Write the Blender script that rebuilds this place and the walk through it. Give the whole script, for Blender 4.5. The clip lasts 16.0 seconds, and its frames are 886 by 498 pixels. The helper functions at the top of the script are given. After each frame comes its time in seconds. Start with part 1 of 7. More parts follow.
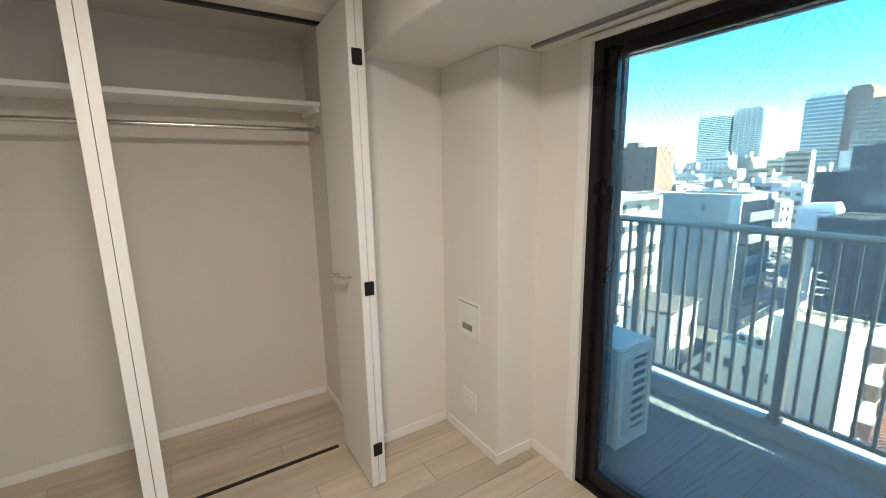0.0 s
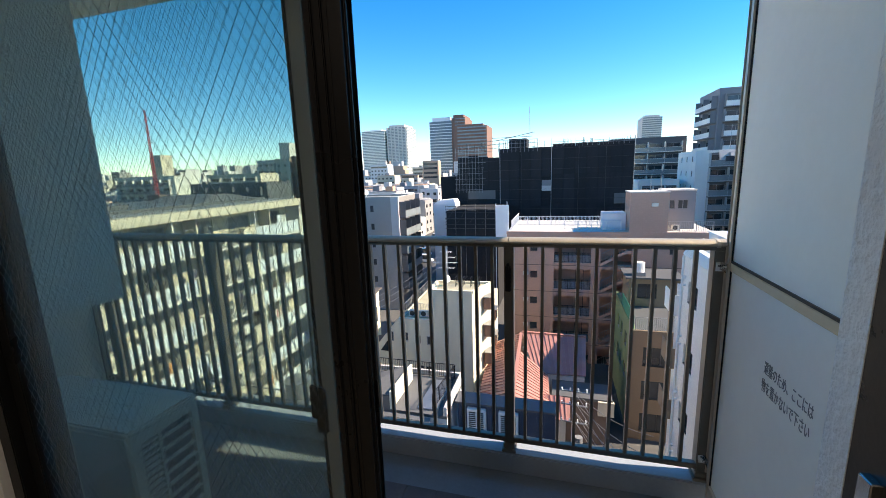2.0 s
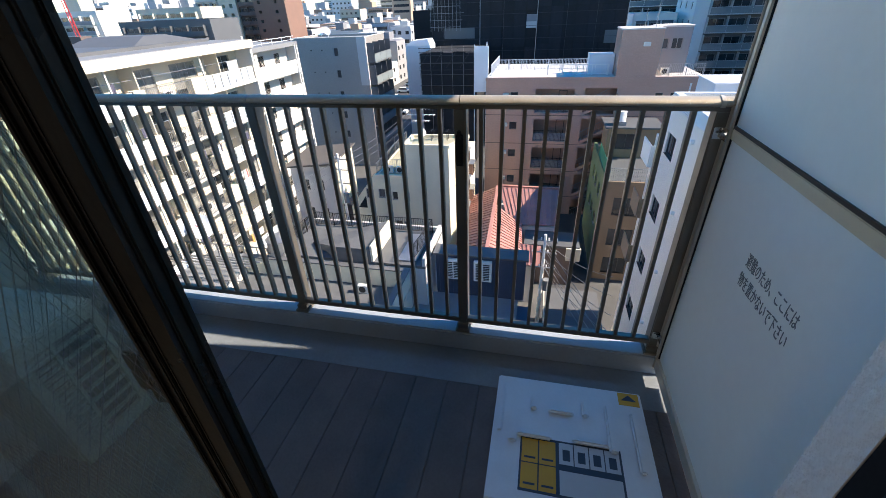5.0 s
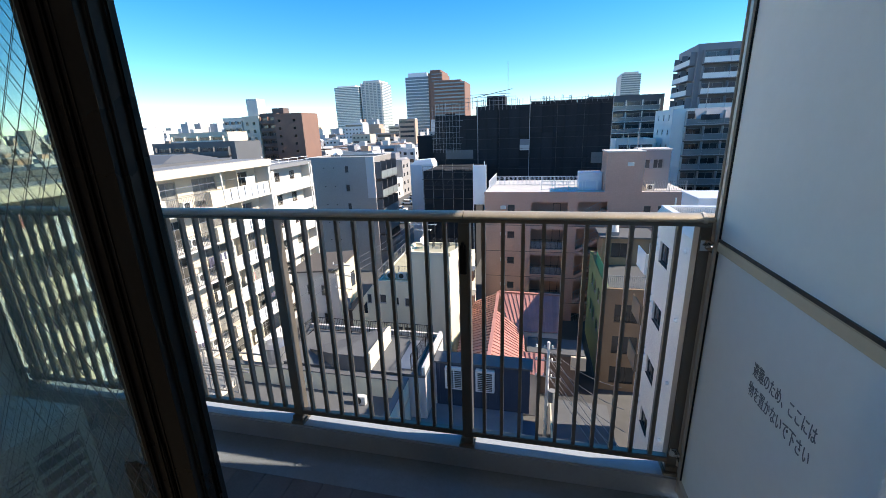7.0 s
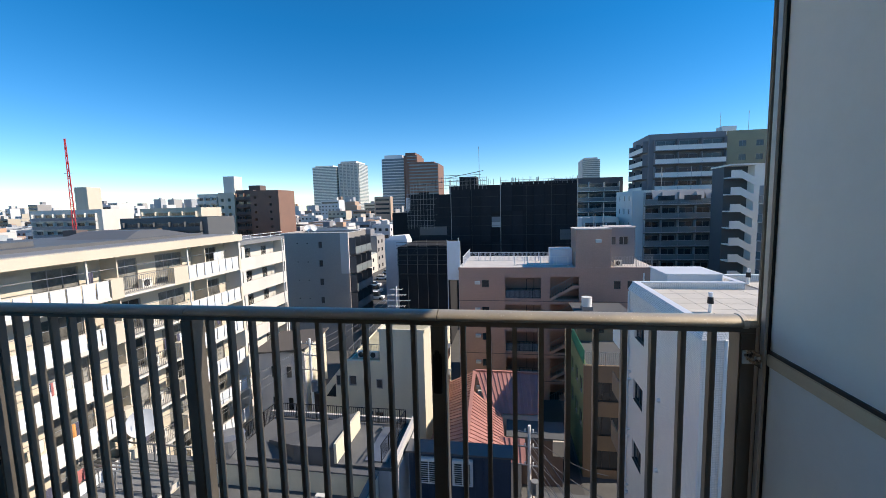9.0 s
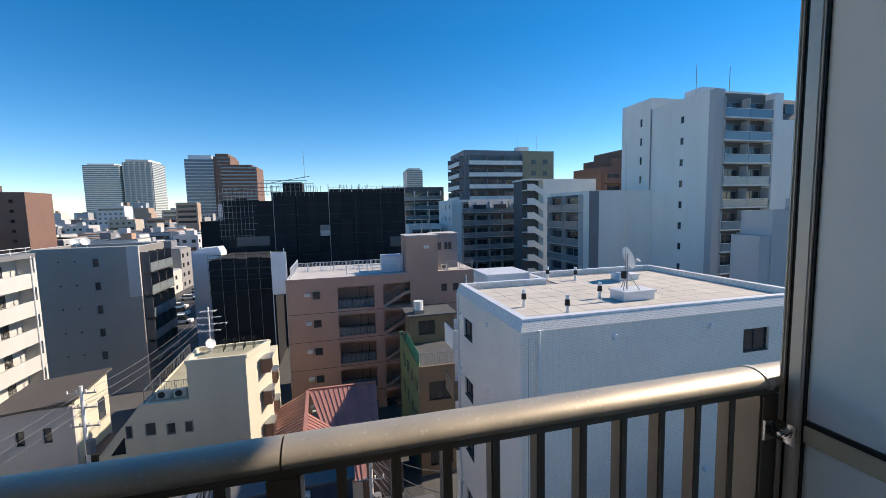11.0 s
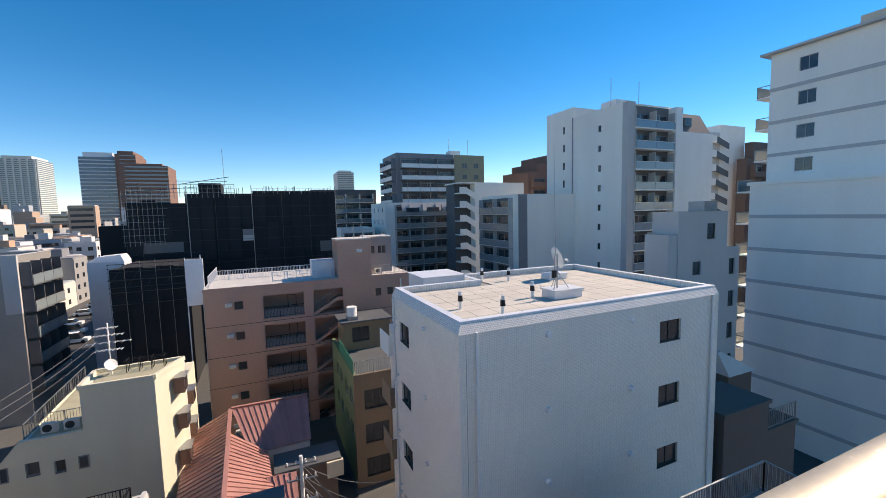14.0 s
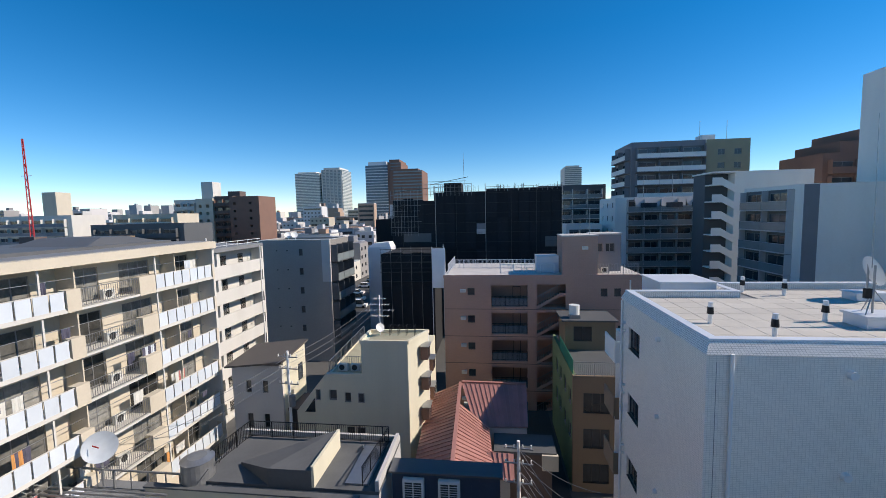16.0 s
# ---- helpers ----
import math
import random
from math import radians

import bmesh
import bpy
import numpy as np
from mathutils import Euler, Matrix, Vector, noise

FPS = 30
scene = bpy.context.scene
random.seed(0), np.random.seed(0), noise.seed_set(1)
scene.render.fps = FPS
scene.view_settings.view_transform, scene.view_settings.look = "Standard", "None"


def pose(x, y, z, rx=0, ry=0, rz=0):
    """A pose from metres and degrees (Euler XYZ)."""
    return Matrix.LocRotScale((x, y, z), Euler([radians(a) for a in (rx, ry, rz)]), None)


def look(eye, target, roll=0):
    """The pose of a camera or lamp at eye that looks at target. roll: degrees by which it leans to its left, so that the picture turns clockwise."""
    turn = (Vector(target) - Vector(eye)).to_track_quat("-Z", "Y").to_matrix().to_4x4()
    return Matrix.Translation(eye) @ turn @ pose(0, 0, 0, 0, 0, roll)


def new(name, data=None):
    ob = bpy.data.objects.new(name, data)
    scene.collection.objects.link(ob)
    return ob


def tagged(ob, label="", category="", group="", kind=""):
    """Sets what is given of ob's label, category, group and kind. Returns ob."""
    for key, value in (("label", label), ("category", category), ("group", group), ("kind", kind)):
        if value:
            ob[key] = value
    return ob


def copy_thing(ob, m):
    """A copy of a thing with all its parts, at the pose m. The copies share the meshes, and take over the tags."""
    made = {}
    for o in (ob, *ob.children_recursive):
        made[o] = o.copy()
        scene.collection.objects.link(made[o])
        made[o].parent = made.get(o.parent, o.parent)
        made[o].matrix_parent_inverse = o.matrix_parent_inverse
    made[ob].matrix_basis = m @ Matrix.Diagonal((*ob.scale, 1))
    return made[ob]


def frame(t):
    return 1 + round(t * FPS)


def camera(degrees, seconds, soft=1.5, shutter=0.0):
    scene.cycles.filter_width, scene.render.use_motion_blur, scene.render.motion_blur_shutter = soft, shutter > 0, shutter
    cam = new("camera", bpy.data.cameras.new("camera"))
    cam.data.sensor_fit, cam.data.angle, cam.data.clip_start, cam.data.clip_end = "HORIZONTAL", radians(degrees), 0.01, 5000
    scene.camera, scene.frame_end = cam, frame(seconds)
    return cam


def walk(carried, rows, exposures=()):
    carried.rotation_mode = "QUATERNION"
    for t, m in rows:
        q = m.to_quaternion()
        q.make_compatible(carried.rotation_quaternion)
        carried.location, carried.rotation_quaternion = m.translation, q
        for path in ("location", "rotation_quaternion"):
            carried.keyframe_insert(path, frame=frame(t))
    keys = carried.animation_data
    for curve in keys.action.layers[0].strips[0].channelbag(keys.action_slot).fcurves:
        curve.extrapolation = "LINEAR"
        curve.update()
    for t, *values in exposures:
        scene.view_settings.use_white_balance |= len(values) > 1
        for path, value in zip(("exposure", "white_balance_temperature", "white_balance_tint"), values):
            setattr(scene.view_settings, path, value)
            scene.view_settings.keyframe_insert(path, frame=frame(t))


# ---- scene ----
cam = camera(94.8, 16.0, soft=0.8)

# seconds, eye, target, roll
PATH = [
    (0, (-0.360, -1.519, 1.538), (-2.026, -0.475, 1.170), -1.1),
    (0.5, (-0.246, -1.318, 1.535), (-1.596, 0.112, 1.170), -1.3),
    (1, (-0.165, -1.071, 1.526), (-1.153, 0.630, 1.162), -1.6),
    (1.5, (-0.086, -0.869, 1.529), (-0.801, 0.963, 1.165), -1.9),
    (2, (-0.041, -0.659, 1.516), (-0.588, 1.229, 1.145), -2.0),
    (2.5, (-0.041, -0.502, 1.518), (-0.510, 1.400, 1.115), -1.9),
    (3, (0.005, -0.374, 1.516), (-0.441, 1.512, 1.022), -2.0),
    (3.5, (0.038, -0.292, 1.502), (-0.394, 1.550, 0.852), -2.1),
    (4, (0.029, -0.276, 1.494), (-0.388, 1.490, 0.653), -2.4),
    (4.2, (0.023, -0.272, 1.491), (-0.386, 1.456, 0.573), -2.5),
    (5.25, (0.020, -0.280, 1.495), (-0.390, 1.380, 0.462), -2.5),
    (6.3, (0.016, -0.300, 1.503), (-0.401, 1.451, 0.632), -2.6),
    (6.5, (0.014, -0.306, 1.507), (-0.410, 1.484, 0.720), -2.4),
    (7, (0.015, -0.321, 1.517), (-0.426, 1.548, 0.956), -2.0),
    (7.5, (0.003, -0.322, 1.520), (-0.444, 1.593, 1.155), -1.6),
    (8, (0.002, -0.272, 1.513), (-0.443, 1.662, 1.270), -1.7),
    (8.2, (-0.002, -0.236, 1.520), (-0.439, 1.704, 1.306), -1.6),
    (9.2, (-0.060, 0.130, 1.525), (-0.340, 2.100, 1.320), -1.4),
    (10.3, (-0.122, 0.555, 1.522), (-0.044, 2.545, 1.336), -1.3),
    (10.5, (-0.138, 0.599, 1.524), (0.052, 2.581, 1.334), -1.3),
    (11, (-0.183, 0.701, 1.521), (0.311, 2.630, 1.333), -1.3),
    (11.5, (-0.117, 0.857, 1.493), (0.663, 2.689, 1.306), -1.5),
    (12, (-0.113, 0.966, 1.505), (0.885, 2.689, 1.317), -1.5),
    (12.5, (-0.031, 1.068, 1.468), (1.076, 2.723, 1.281), -1.6),
    (13, (0.008, 1.106, 1.461), (1.115, 2.761, 1.276), -1.6),
    (13.5, (-0.032, 1.121, 1.465), (0.966, 2.845, 1.283), -1.6),
    (14, (-0.117, 1.127, 1.457), (0.685, 2.951, 1.277), -1.4),
    (14.5, (-0.152, 1.117, 1.469), (0.398, 3.032, 1.292), -1.4),
    (15, (-0.196, 1.130, 1.496), (0.081, 3.103, 1.318), -1.4),
    (15.5, (-0.267, 1.149, 1.494), (-0.257, 3.141, 1.318), -1.4),
    (16, (-0.289, 1.174, 1.449), (-0.533, 3.152, 1.275), -1.3),
]
walk(cam, [(t, look(e, g, r)) for t, e, g, r in PATH],
     exposures=((0.0, 3.58, 7200, 14), (0.4, 3.35, 7500, 15), (0.8, 2.85, 7900, 16), (1.1, 2.45, 8200, 17), (1.5, 1.88, 8700, 17), (2.0, 1.38, 8000, 16), (2.6, 1.15, 7800, 15), (3.5, 1.05, 7300, 15), (4.2, 1.2, 7300, 15), (5.3, 1.42, 7400, 15), (6.5, 1.65, 7400, 15), (7.0, 1.12, 7300, 15), (7.5, 0.85, 7400, 15), (8.2, 0.7, 7400, 15), (10.3, 0.35, 7200, 15), (12.0, 0.62, 8300, 20), (13.5, 0.6, 8300, 20), (15.0, 0.36, 7500, 16), (16.0, 0.2, 7100, 15)))

# ---- light: a clear winter sky, the sun over the right-hand roofs ----
SUN_TO = Vector((0.97, 0.115, 0.73)).normalized()
world = bpy.data.worlds.new("sky")
scene.world = world
world.use_nodes = True
wn = world.node_tree
sky = wn.nodes.new("ShaderNodeTexSky")
sky.sky_type = "NISHITA"
sky.sun_disc = False
sky.sun_elevation = math.asin(SUN_TO.z)
sky.sun_rotation = math.atan2(SUN_TO.x, SUN_TO.y)
sky.altitude = 1200
sky.air_density, sky.dust_density, sky.ozone_density = 0.85, 0.0, 3.0
tone = wn.nodes.new("ShaderNodeHueSaturation")
tone.inputs["Saturation"].default_value = 1.40
tone.inputs["Hue"].default_value = 0.498
wn.links.new(sky.outputs[0], tone.inputs["Color"])
wn.links.new(tone.outputs[0], wn.nodes["Background"].inputs[0])
wn.nodes["Background"].inputs[1].default_value = 0.14
sun = new("sun", bpy.data.lights.new("sun", "SUN"))
sun.data.energy, sun.data.angle, sun.data.color = 4.4, radians(0.53), (1.0, 0.95, 0.86)
sun.matrix_world = look(SUN_TO * 60, (0, 0, 0))


# the room's ceiling light, on, above the closet doors
lamp = new("ceiling_lamp", bpy.data.lights.new("ceiling_lamp", "AREA"))
lamp.data.shape, lamp.data.size, lamp.data.energy, lamp.data.color = "DISK", 0.32, 3.6, (1.0, 0.965, 0.90)
lamp.matrix_world = look((-0.6, -1.5, 2.325), (-0.6, -1.5, 0))


# ---- materials ----
MATS = {}


def mat(name, color, rough=0.6, metal=0.0, var=0.12, scale=3.0, fine=40.0, bump=0.15, streak=0.0, spec=0.5, rand=0.0, per_object=True):
    """A surface with stains at one scale, grain at another, fine relief and, for walls, rain streaks."""
    m = bpy.data.materials.new(name)
    m.use_nodes = True
    nt = m.node_tree
    n, l = nt.nodes, nt.links
    bsdf = n["Principled BSDF"]
    geo = n.new("ShaderNodeNewGeometry")
    big, small = n.new("ShaderNodeTexNoise"), n.new("ShaderNodeTexNoise")
    big.inputs["Scale"].default_value, small.inputs["Scale"].default_value = scale, fine
    big.inputs["Detail"].default_value = 5
    small.inputs["Detail"].default_value = 4
    l.new(geo.outputs["Position"], small.inputs["Vector"])
    if streak:
        mp = n.new("ShaderNodeMapping")
        mp.inputs["Scale"].default_value = (1, 1, streak)
        l.new(geo.outputs["Position"], mp.inputs["Vector"])
        l.new(mp.outputs[0], big.inputs["Vector"])
    else:
        l.new(geo.outputs["Position"], big.inputs["Vector"])
    add = n.new("ShaderNodeMath")
    add.operation = "MULTIPLY_ADD"
    add.inputs[1].default_value = 0.35
    l.new(small.outputs["Fac"], add.inputs[0])
    l.new(big.outputs["Fac"], add.inputs[2])
    ramp = n.new("ShaderNodeMapRange")
    ramp.inputs["From Min"].default_value, ramp.inputs["From Max"].default_value = 0.38, 0.98
    ramp.inputs["To Min"].default_value, ramp.inputs["To Max"].default_value = 1 - var, 1 + var
    l.new(add.outputs[0], ramp.inputs["Value"])
    value = ramp.outputs[0]
    if rand:
        info = n.new("ShaderNodeObjectInfo")
        r2 = n.new("ShaderNodeMapRange")
        r2.inputs["To Min"].default_value, r2.inputs["To Max"].default_value = 1 - rand, 1 + rand
        l.new(info.outputs["Random"], r2.inputs["Value"])
        mul = n.new("ShaderNodeMath")
        mul.operation = "MULTIPLY"
        l.new(value, mul.inputs[0])
        l.new(r2.outputs[0], mul.inputs[1])
        value = mul.outputs[0]
    tint = n.new("ShaderNodeVectorMath")
    tint.operation = "SCALE"
    tint.inputs[0].default_value = color
    l.new(value, tint.inputs["Scale"])
    l.new(tint.outputs[0], bsdf.inputs["Base Color"])
    rr = n.new("ShaderNodeMapRange")
    rr.inputs["To Min"].default_value, rr.inputs["To Max"].default_value = max(0.03, rough - 0.12), min(1, rough + 0.12)
    l.new(big.outputs["Fac"], rr.inputs["Value"])
    l.new(rr.outputs[0], bsdf.inputs["Roughness"])
    bsdf.inputs["Metallic"].default_value = metal
    bsdf.inputs["Specular IOR Level"].default_value = spec
    if bump:
        b = n.new("ShaderNodeBump")
        b.inputs["Strength"].default_value, b.inputs["Distance"].default_value = bump, 0.01
        l.new(small.outputs["Fac"], b.inputs["Height"])
        l.new(b.outputs[0], bsdf.inputs["Normal"])
    MATS[name] = m
    return m


def glass(name, color, alpha):
    """A thin clear pane: mostly straight through, with gloss and a milky film that imitates glare haze."""
    m = bpy.data.materials.new(name)
    m.use_nodes = True
    n, l = m.node_tree.nodes, m.node_tree.links
    out = n["Material Output"]
    tr, gl, mix, fr = n.new("ShaderNodeBsdfTransparent"), n.new("ShaderNodeBsdfGlossy"), n.new("ShaderNodeMixShader"), n.new("ShaderNodeLayerWeight")
    tr.inputs[0].default_value = (*color, 1)
    gl.inputs["Roughness"].default_value = 0.02
    fr.inputs["Blend"].default_value = 0.5
    pw, ad = n.new("ShaderNodeMath"), n.new("ShaderNodeMath")
    pw.operation, ad.operation = "POWER", "MULTIPLY_ADD"
    pw.inputs[1].default_value, ad.inputs[1].default_value, ad.inputs[2].default_value = 4.0, 0.5, 0.03
    l.new(fr.outputs["Facing"], pw.inputs[0])
    l.new(pw.outputs[0], ad.inputs[0])
    l.new(ad.outputs[0], mix.inputs[0])
    l.new(tr.outputs[0], mix.inputs[1])
    l.new(gl.outputs[0], mix.inputs[2])
    # weak translucent layer, added to wash out the view as glare does
    veil, film = n.new("ShaderNodeBsdfTranslucent"), n.new("ShaderNodeMixShader")
    veil.inputs[0].default_value = (0.86, 0.86, 0.84, 1)
    film.inputs[0].default_value = alpha
    l.new(mix.outputs[0], film.inputs[1])
    l.new(veil.outputs[0], film.inputs[2])
    l.new(film.outputs[0], out.inputs["Surface"])
    MATS[name] = m
    return m


def tiles(name, color, grout, w, h, rough=0.35, bump=0.4):
    """Small glazed wall tiles in a straight grid on upright walls."""
    m = mat(name, color, rough, var=0.06, scale=0.35, fine=6, bump=0)
    n, l = m.node_tree.nodes, m.node_tree.links
    bsdf = n["Principled BSDF"]
    geo = n.new("ShaderNodeNewGeometry")
    sep, comb, s = n.new("ShaderNodeSeparateXYZ"), n.new("ShaderNodeCombineXYZ"), n.new("ShaderNodeMath")
    s.operation = "ADD"
    l.new(geo.outputs["Position"], sep.inputs[0])
    l.new(sep.outputs["X"], s.inputs[0])
    l.new(sep.outputs["Y"], s.inputs[1])
    l.new(s.outputs[0], comb.inputs["X"])
    l.new(sep.outputs["Z"], comb.inputs["Y"])
    br = n.new("ShaderNodeTexBrick")
    br.offset = 0.0
    br.inputs["Scale"].default_value = 1.0
    br.inputs["Brick Width"].default_value, br.inputs["Row Height"].default_value = w, h
    br.inputs["Mortar Size"].default_value = 0.09 * h
    br.inputs["Color1"].default_value = (1, 1, 1, 1)
    br.inputs["Color2"].default_value = (0.93, 0.93, 0.93, 1)
    br.inputs["Mortar"].default_value = (grout, grout, grout, 1)
    l.new(comb.outputs[0], br.inputs["Vector"])
    mul = n.new("ShaderNodeMix")
    mul.data_type, mul.blend_type = "RGBA", "MULTIPLY"
    mul.inputs[0].default_value = 1
    src = bsdf.inputs["Base Color"].links[0].from_socket
    l.new(src, mul.inputs[6])
    l.new(br.outputs["Color"], mul.inputs[7])
    l.new(mul.outputs[2], bsdf.inputs["Base Color"])
    b = n.new("ShaderNodeBump")
    b.inputs["Strength"].default_value, b.inputs["Distance"].default_value = bump, 0.004
    l.new(br.outputs["Fac"], b.inputs["Height"])
    b.invert = True
    l.new(b.outputs[0], bsdf.inputs["Normal"])
    return m


WALLPAPER = mat("wallpaper", (0.76, 0.73, 0.68), 0.75, var=0.03, scale=1.2, fine=220, bump=0.25)
CLOSETPAPER = mat("closet_paper", (0.70, 0.66, 0.60), 0.8, var=0.04, scale=1.5, fine=220, bump=0.25)
DOORSHEET = mat("door_sheet", (0.74, 0.72, 0.68), 0.45, var=0.03, scale=2, fine=90, bump=0.03)
WHITETRIM = mat("white_trim", (0.8, 0.79, 0.77), 0.45, var=0.03, scale=2, fine=60, bump=0.03)
PLASTIC = mat("white_plastic", (0.78, 0.78, 0.76), 0.35, var=0.03, scale=6, fine=80, bump=0.02)
BLACKSTEEL = mat("black_steel", (0.02, 0.02, 0.022), 0.4, 0.6, bump=0.02)
CHROME = mat("chrome", (0.6, 0.6, 0.6), 0.18, 1.0, var=0.05, bump=0.0)
BRONZE = mat("dark_bronze_aluminium", (0.20, 0.175, 0.145), 0.34, 0.6, var=0.15, scale=6, fine=120, bump=0.03)
SASH = mat("black_brown_sash", (0.012, 0.012, 0.013), 0.3, 0.1, var=0.12, scale=5, fine=90, bump=0.03, spec=0.3)
SASHGREY = mat("grey_sash_strip", (0.28, 0.28, 0.27), 0.4, 0.5, var=0.08, bump=0.02)
RAILCAP = mat("rail_cap_aluminium", (0.50, 0.44, 0.355), 0.50, 0.55, var=0.10, scale=14, fine=130, bump=0.04)
rn, rl = RAILCAP.node_tree.nodes, RAILCAP.node_tree.links
speck, cut, pale = rn.new("ShaderNodeTexNoise"), rn.new("ShaderNodeMapRange"), rn.new("ShaderNodeMix")
speck.inputs["Scale"].default_value, speck.inputs["Detail"].default_value = 130.0, 1.0
cut.inputs["From Min"].default_value, cut.inputs["From Max"].default_value, cut.inputs["To Max"].default_value = 0.68, 0.74, 0.4
pale.data_type = "RGBA"
pale.inputs[7].default_value = (0.72, 0.72, 0.70, 1)
rl.new(rn.new("ShaderNodeNewGeometry").outputs["Position"], speck.inputs["Vector"])
rl.new(speck.outputs["Fac"], cut.inputs["Value"])
rl.new(cut.outputs[0], pale.inputs[0])
rl.new(rn["Principled BSDF"].inputs["Base Color"].links[0].from_socket, pale.inputs[6])
rl.new(pale.outputs[2], rn["Principled BSDF"].inputs["Base Color"])
FRAMEALU = mat("partition_aluminium", (0.60, 0.54, 0.46), 0.42, 0.3, var=0.08, scale=8, fine=100, bump=0.03)
BOARD = mat("partition_board", (0.89, 0.87, 0.80), 0.6, var=0.05, scale=1.6, fine=30, bump=0.05, streak=0.3)
CREAMBAND = mat("cream_band", (0.62, 0.52, 0.36), 0.5, 0.2, var=0.08, bump=0.05)
INK = mat("stencil_ink", (0.2, 0.2, 0.2), 0.7, bump=0.0)
SPRAY = mat("sprayed_wall", (0.80, 0.80, 0.79), 0.85, var=0.08, scale=2, fine=70, bump=1.0)
DECK = mat("balcony_sheet", (0.105, 0.082, 0.074), 0.6, var=0.3, scale=7, fine=80, bump=0.25, rand=0.12)
GUTTERM = mat("gutter_paint", (0.16, 0.18, 0.195), 0.55, var=0.22, scale=4, fine=60, bump=0.2)
CURBM = mat("curb_paint", (0.29, 0.325, 0.36), 0.55, var=0.15, scale=4, fine=60, bump=0.15)
SLAB = mat("slab_paint", (0.8, 0.8, 0.79), 0.8, var=0.06, scale=2, fine=60, bump=0.3)
HATCHM = mat("hatch_steel", (0.66, 0.69, 0.72), 0.38, 0.15, var=0.08, scale=7, fine=80, bump=0.04)
YELLOW = mat("yellow_label", (0.62, 0.33, 0.03), 0.5, var=0.08, bump=0.0)
LABELGREY = mat("pale_label", (0.45, 0.5, 0.55), 0.5, var=0.06, bump=0.0)
LABELNAVY = mat("navy_label", (0.03, 0.05, 0.08), 0.5, bump=0.0)
ACM = mat("ac_casing", (0.62, 0.62, 0.59), 0.45, var=0.05, scale=6, fine=60, bump=0.04)
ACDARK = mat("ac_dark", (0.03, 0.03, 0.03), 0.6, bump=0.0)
PANE = glass("wired_glass", (0.82, 0.88, 0.84), 0.035)
WIRE = mat("glass_wire", (0.16, 0.17, 0.18), 0.4, 0.8, bump=0)

TILE_WHITE = tiles("white_mosaic_tile", (0.92, 0.86, 0.77), 0.74, 0.1, 0.06, 0.35, 0.12)
TILE_CAP = tiles("white_cap_tile", (0.84, 0.81, 0.76), 0.50, 0.1, 0.06, 0.35, 0.25)
WHITEPAINT = mat("white_facade", (0.88, 0.845, 0.78), 0.8, var=0.06, scale=0.4, fine=5, bump=0.1, streak=0.25)
CREAMWALL = mat("cream_facade", (0.64, 0.60, 0.47), 0.85, var=0.08, scale=0.5, fine=6, bump=0.15, streak=0.2)
APTWALL = mat("aged_cream_facade", (0.57, 0.51, 0.41), 0.85, var=0.1, scale=0.5, fine=7, bump=0.15, streak=0.25)
APTWHITE = mat("aged_white_facade", (0.60, 0.585, 0.545), 0.85, var=0.08, scale=0.5, fine=7, bump=0.15, streak=0.25)
BLUEPANEL = mat("pale_blue_panel", (0.60, 0.66, 0.72), 0.4, var=0.06, scale=1, fine=9, bump=0.02, rand=0.06)
PINKTILE = tiles("pink_tile", (0.52, 0.31, 0.24), 0.85, 0.23, 0.07)
PINKROOF = mat("pale_roof_sheet", (0.52, 0.50, 0.48), 0.8, var=0.12, scale=0.7, fine=6, bump=0.1)
GREYTILE = tiles("grey_tile", (0.31, 0.295, 0.28), 0.85, 0.23, 0.07)
GREYPALE = mat("pale_grey_facade", (0.5, 0.49, 0.48), 0.8, var=0.06, scale=0.5, fine=6, bump=0.1, streak=0.3)
DARKFACADE = mat("dark_grey_facade", (0.10, 0.105, 0.11), 0.6, var=0.1, scale=0.5, fine=6, bump=0.05)
MIDGREY = mat("mid_grey_facade", (0.22, 0.225, 0.24), 0.7, var=0.08, scale=0.5, fine=6, bump=0.05)
BEIGE = mat("olive_beige_facade", (0.33, 0.30, 0.20), 0.8, var=0.08, scale=0.5, fine=6, bump=0.1)
# dark grey with the shade under balcony slabs put into its colour; also fills net gaps
LOGGIA = mat("loggia_shade_grey", (0.14, 0.14, 0.135), 0.8, var=0.1, scale=0.4, fine=5, bump=0.05)
TOWERBLUE = mat("tower_blue_glass", (0.12, 0.17, 0.22), 0.15, 0.0, var=0.12, scale=0.05, fine=1, bump=0.0, spec=0.7)
BROWNWALL = mat("brown_facade", (0.21, 0.12, 0.09), 0.8, var=0.1, scale=0.4, fine=5, bump=0.1)
DARKBROWN = mat("dark_brown_facade", (0.125, 0.092, 0.082), 0.8, var=0.1, scale=0.4, fine=5, bump=0.1)
GREENWALL = mat("green_facade", (0.20, 0.26, 0.13), 0.8, var=0.14, scale=0.6, fine=6, bump=0.1, streak=0.3)
GREENNET = mat("green_net", (0.02, 0.22, 0.13), 0.7, var=0.12, bump=0.0)
OCHRE = mat("ochre_facade", (0.26, 0.18, 0.115), 0.8, var=0.12, scale=0.6, fine=6, bump=0.1, streak=0.3)
MESHNET = mat("black_scaffold_net", (0.016, 0.017, 0.020), 0.85, var=0.45, scale=0.6, fine=3.5, bump=0.5, streak=0.35, rand=0.2)
TARP = mat("white_tarp", (0.75, 0.76, 0.78), 0.5, var=0.05, scale=0.8, fine=4, bump=0.2)
PIPE = mat("galvanised_pipe", (0.33, 0.34, 0.35), 0.4, 0.7, var=0.12, bump=0.02)
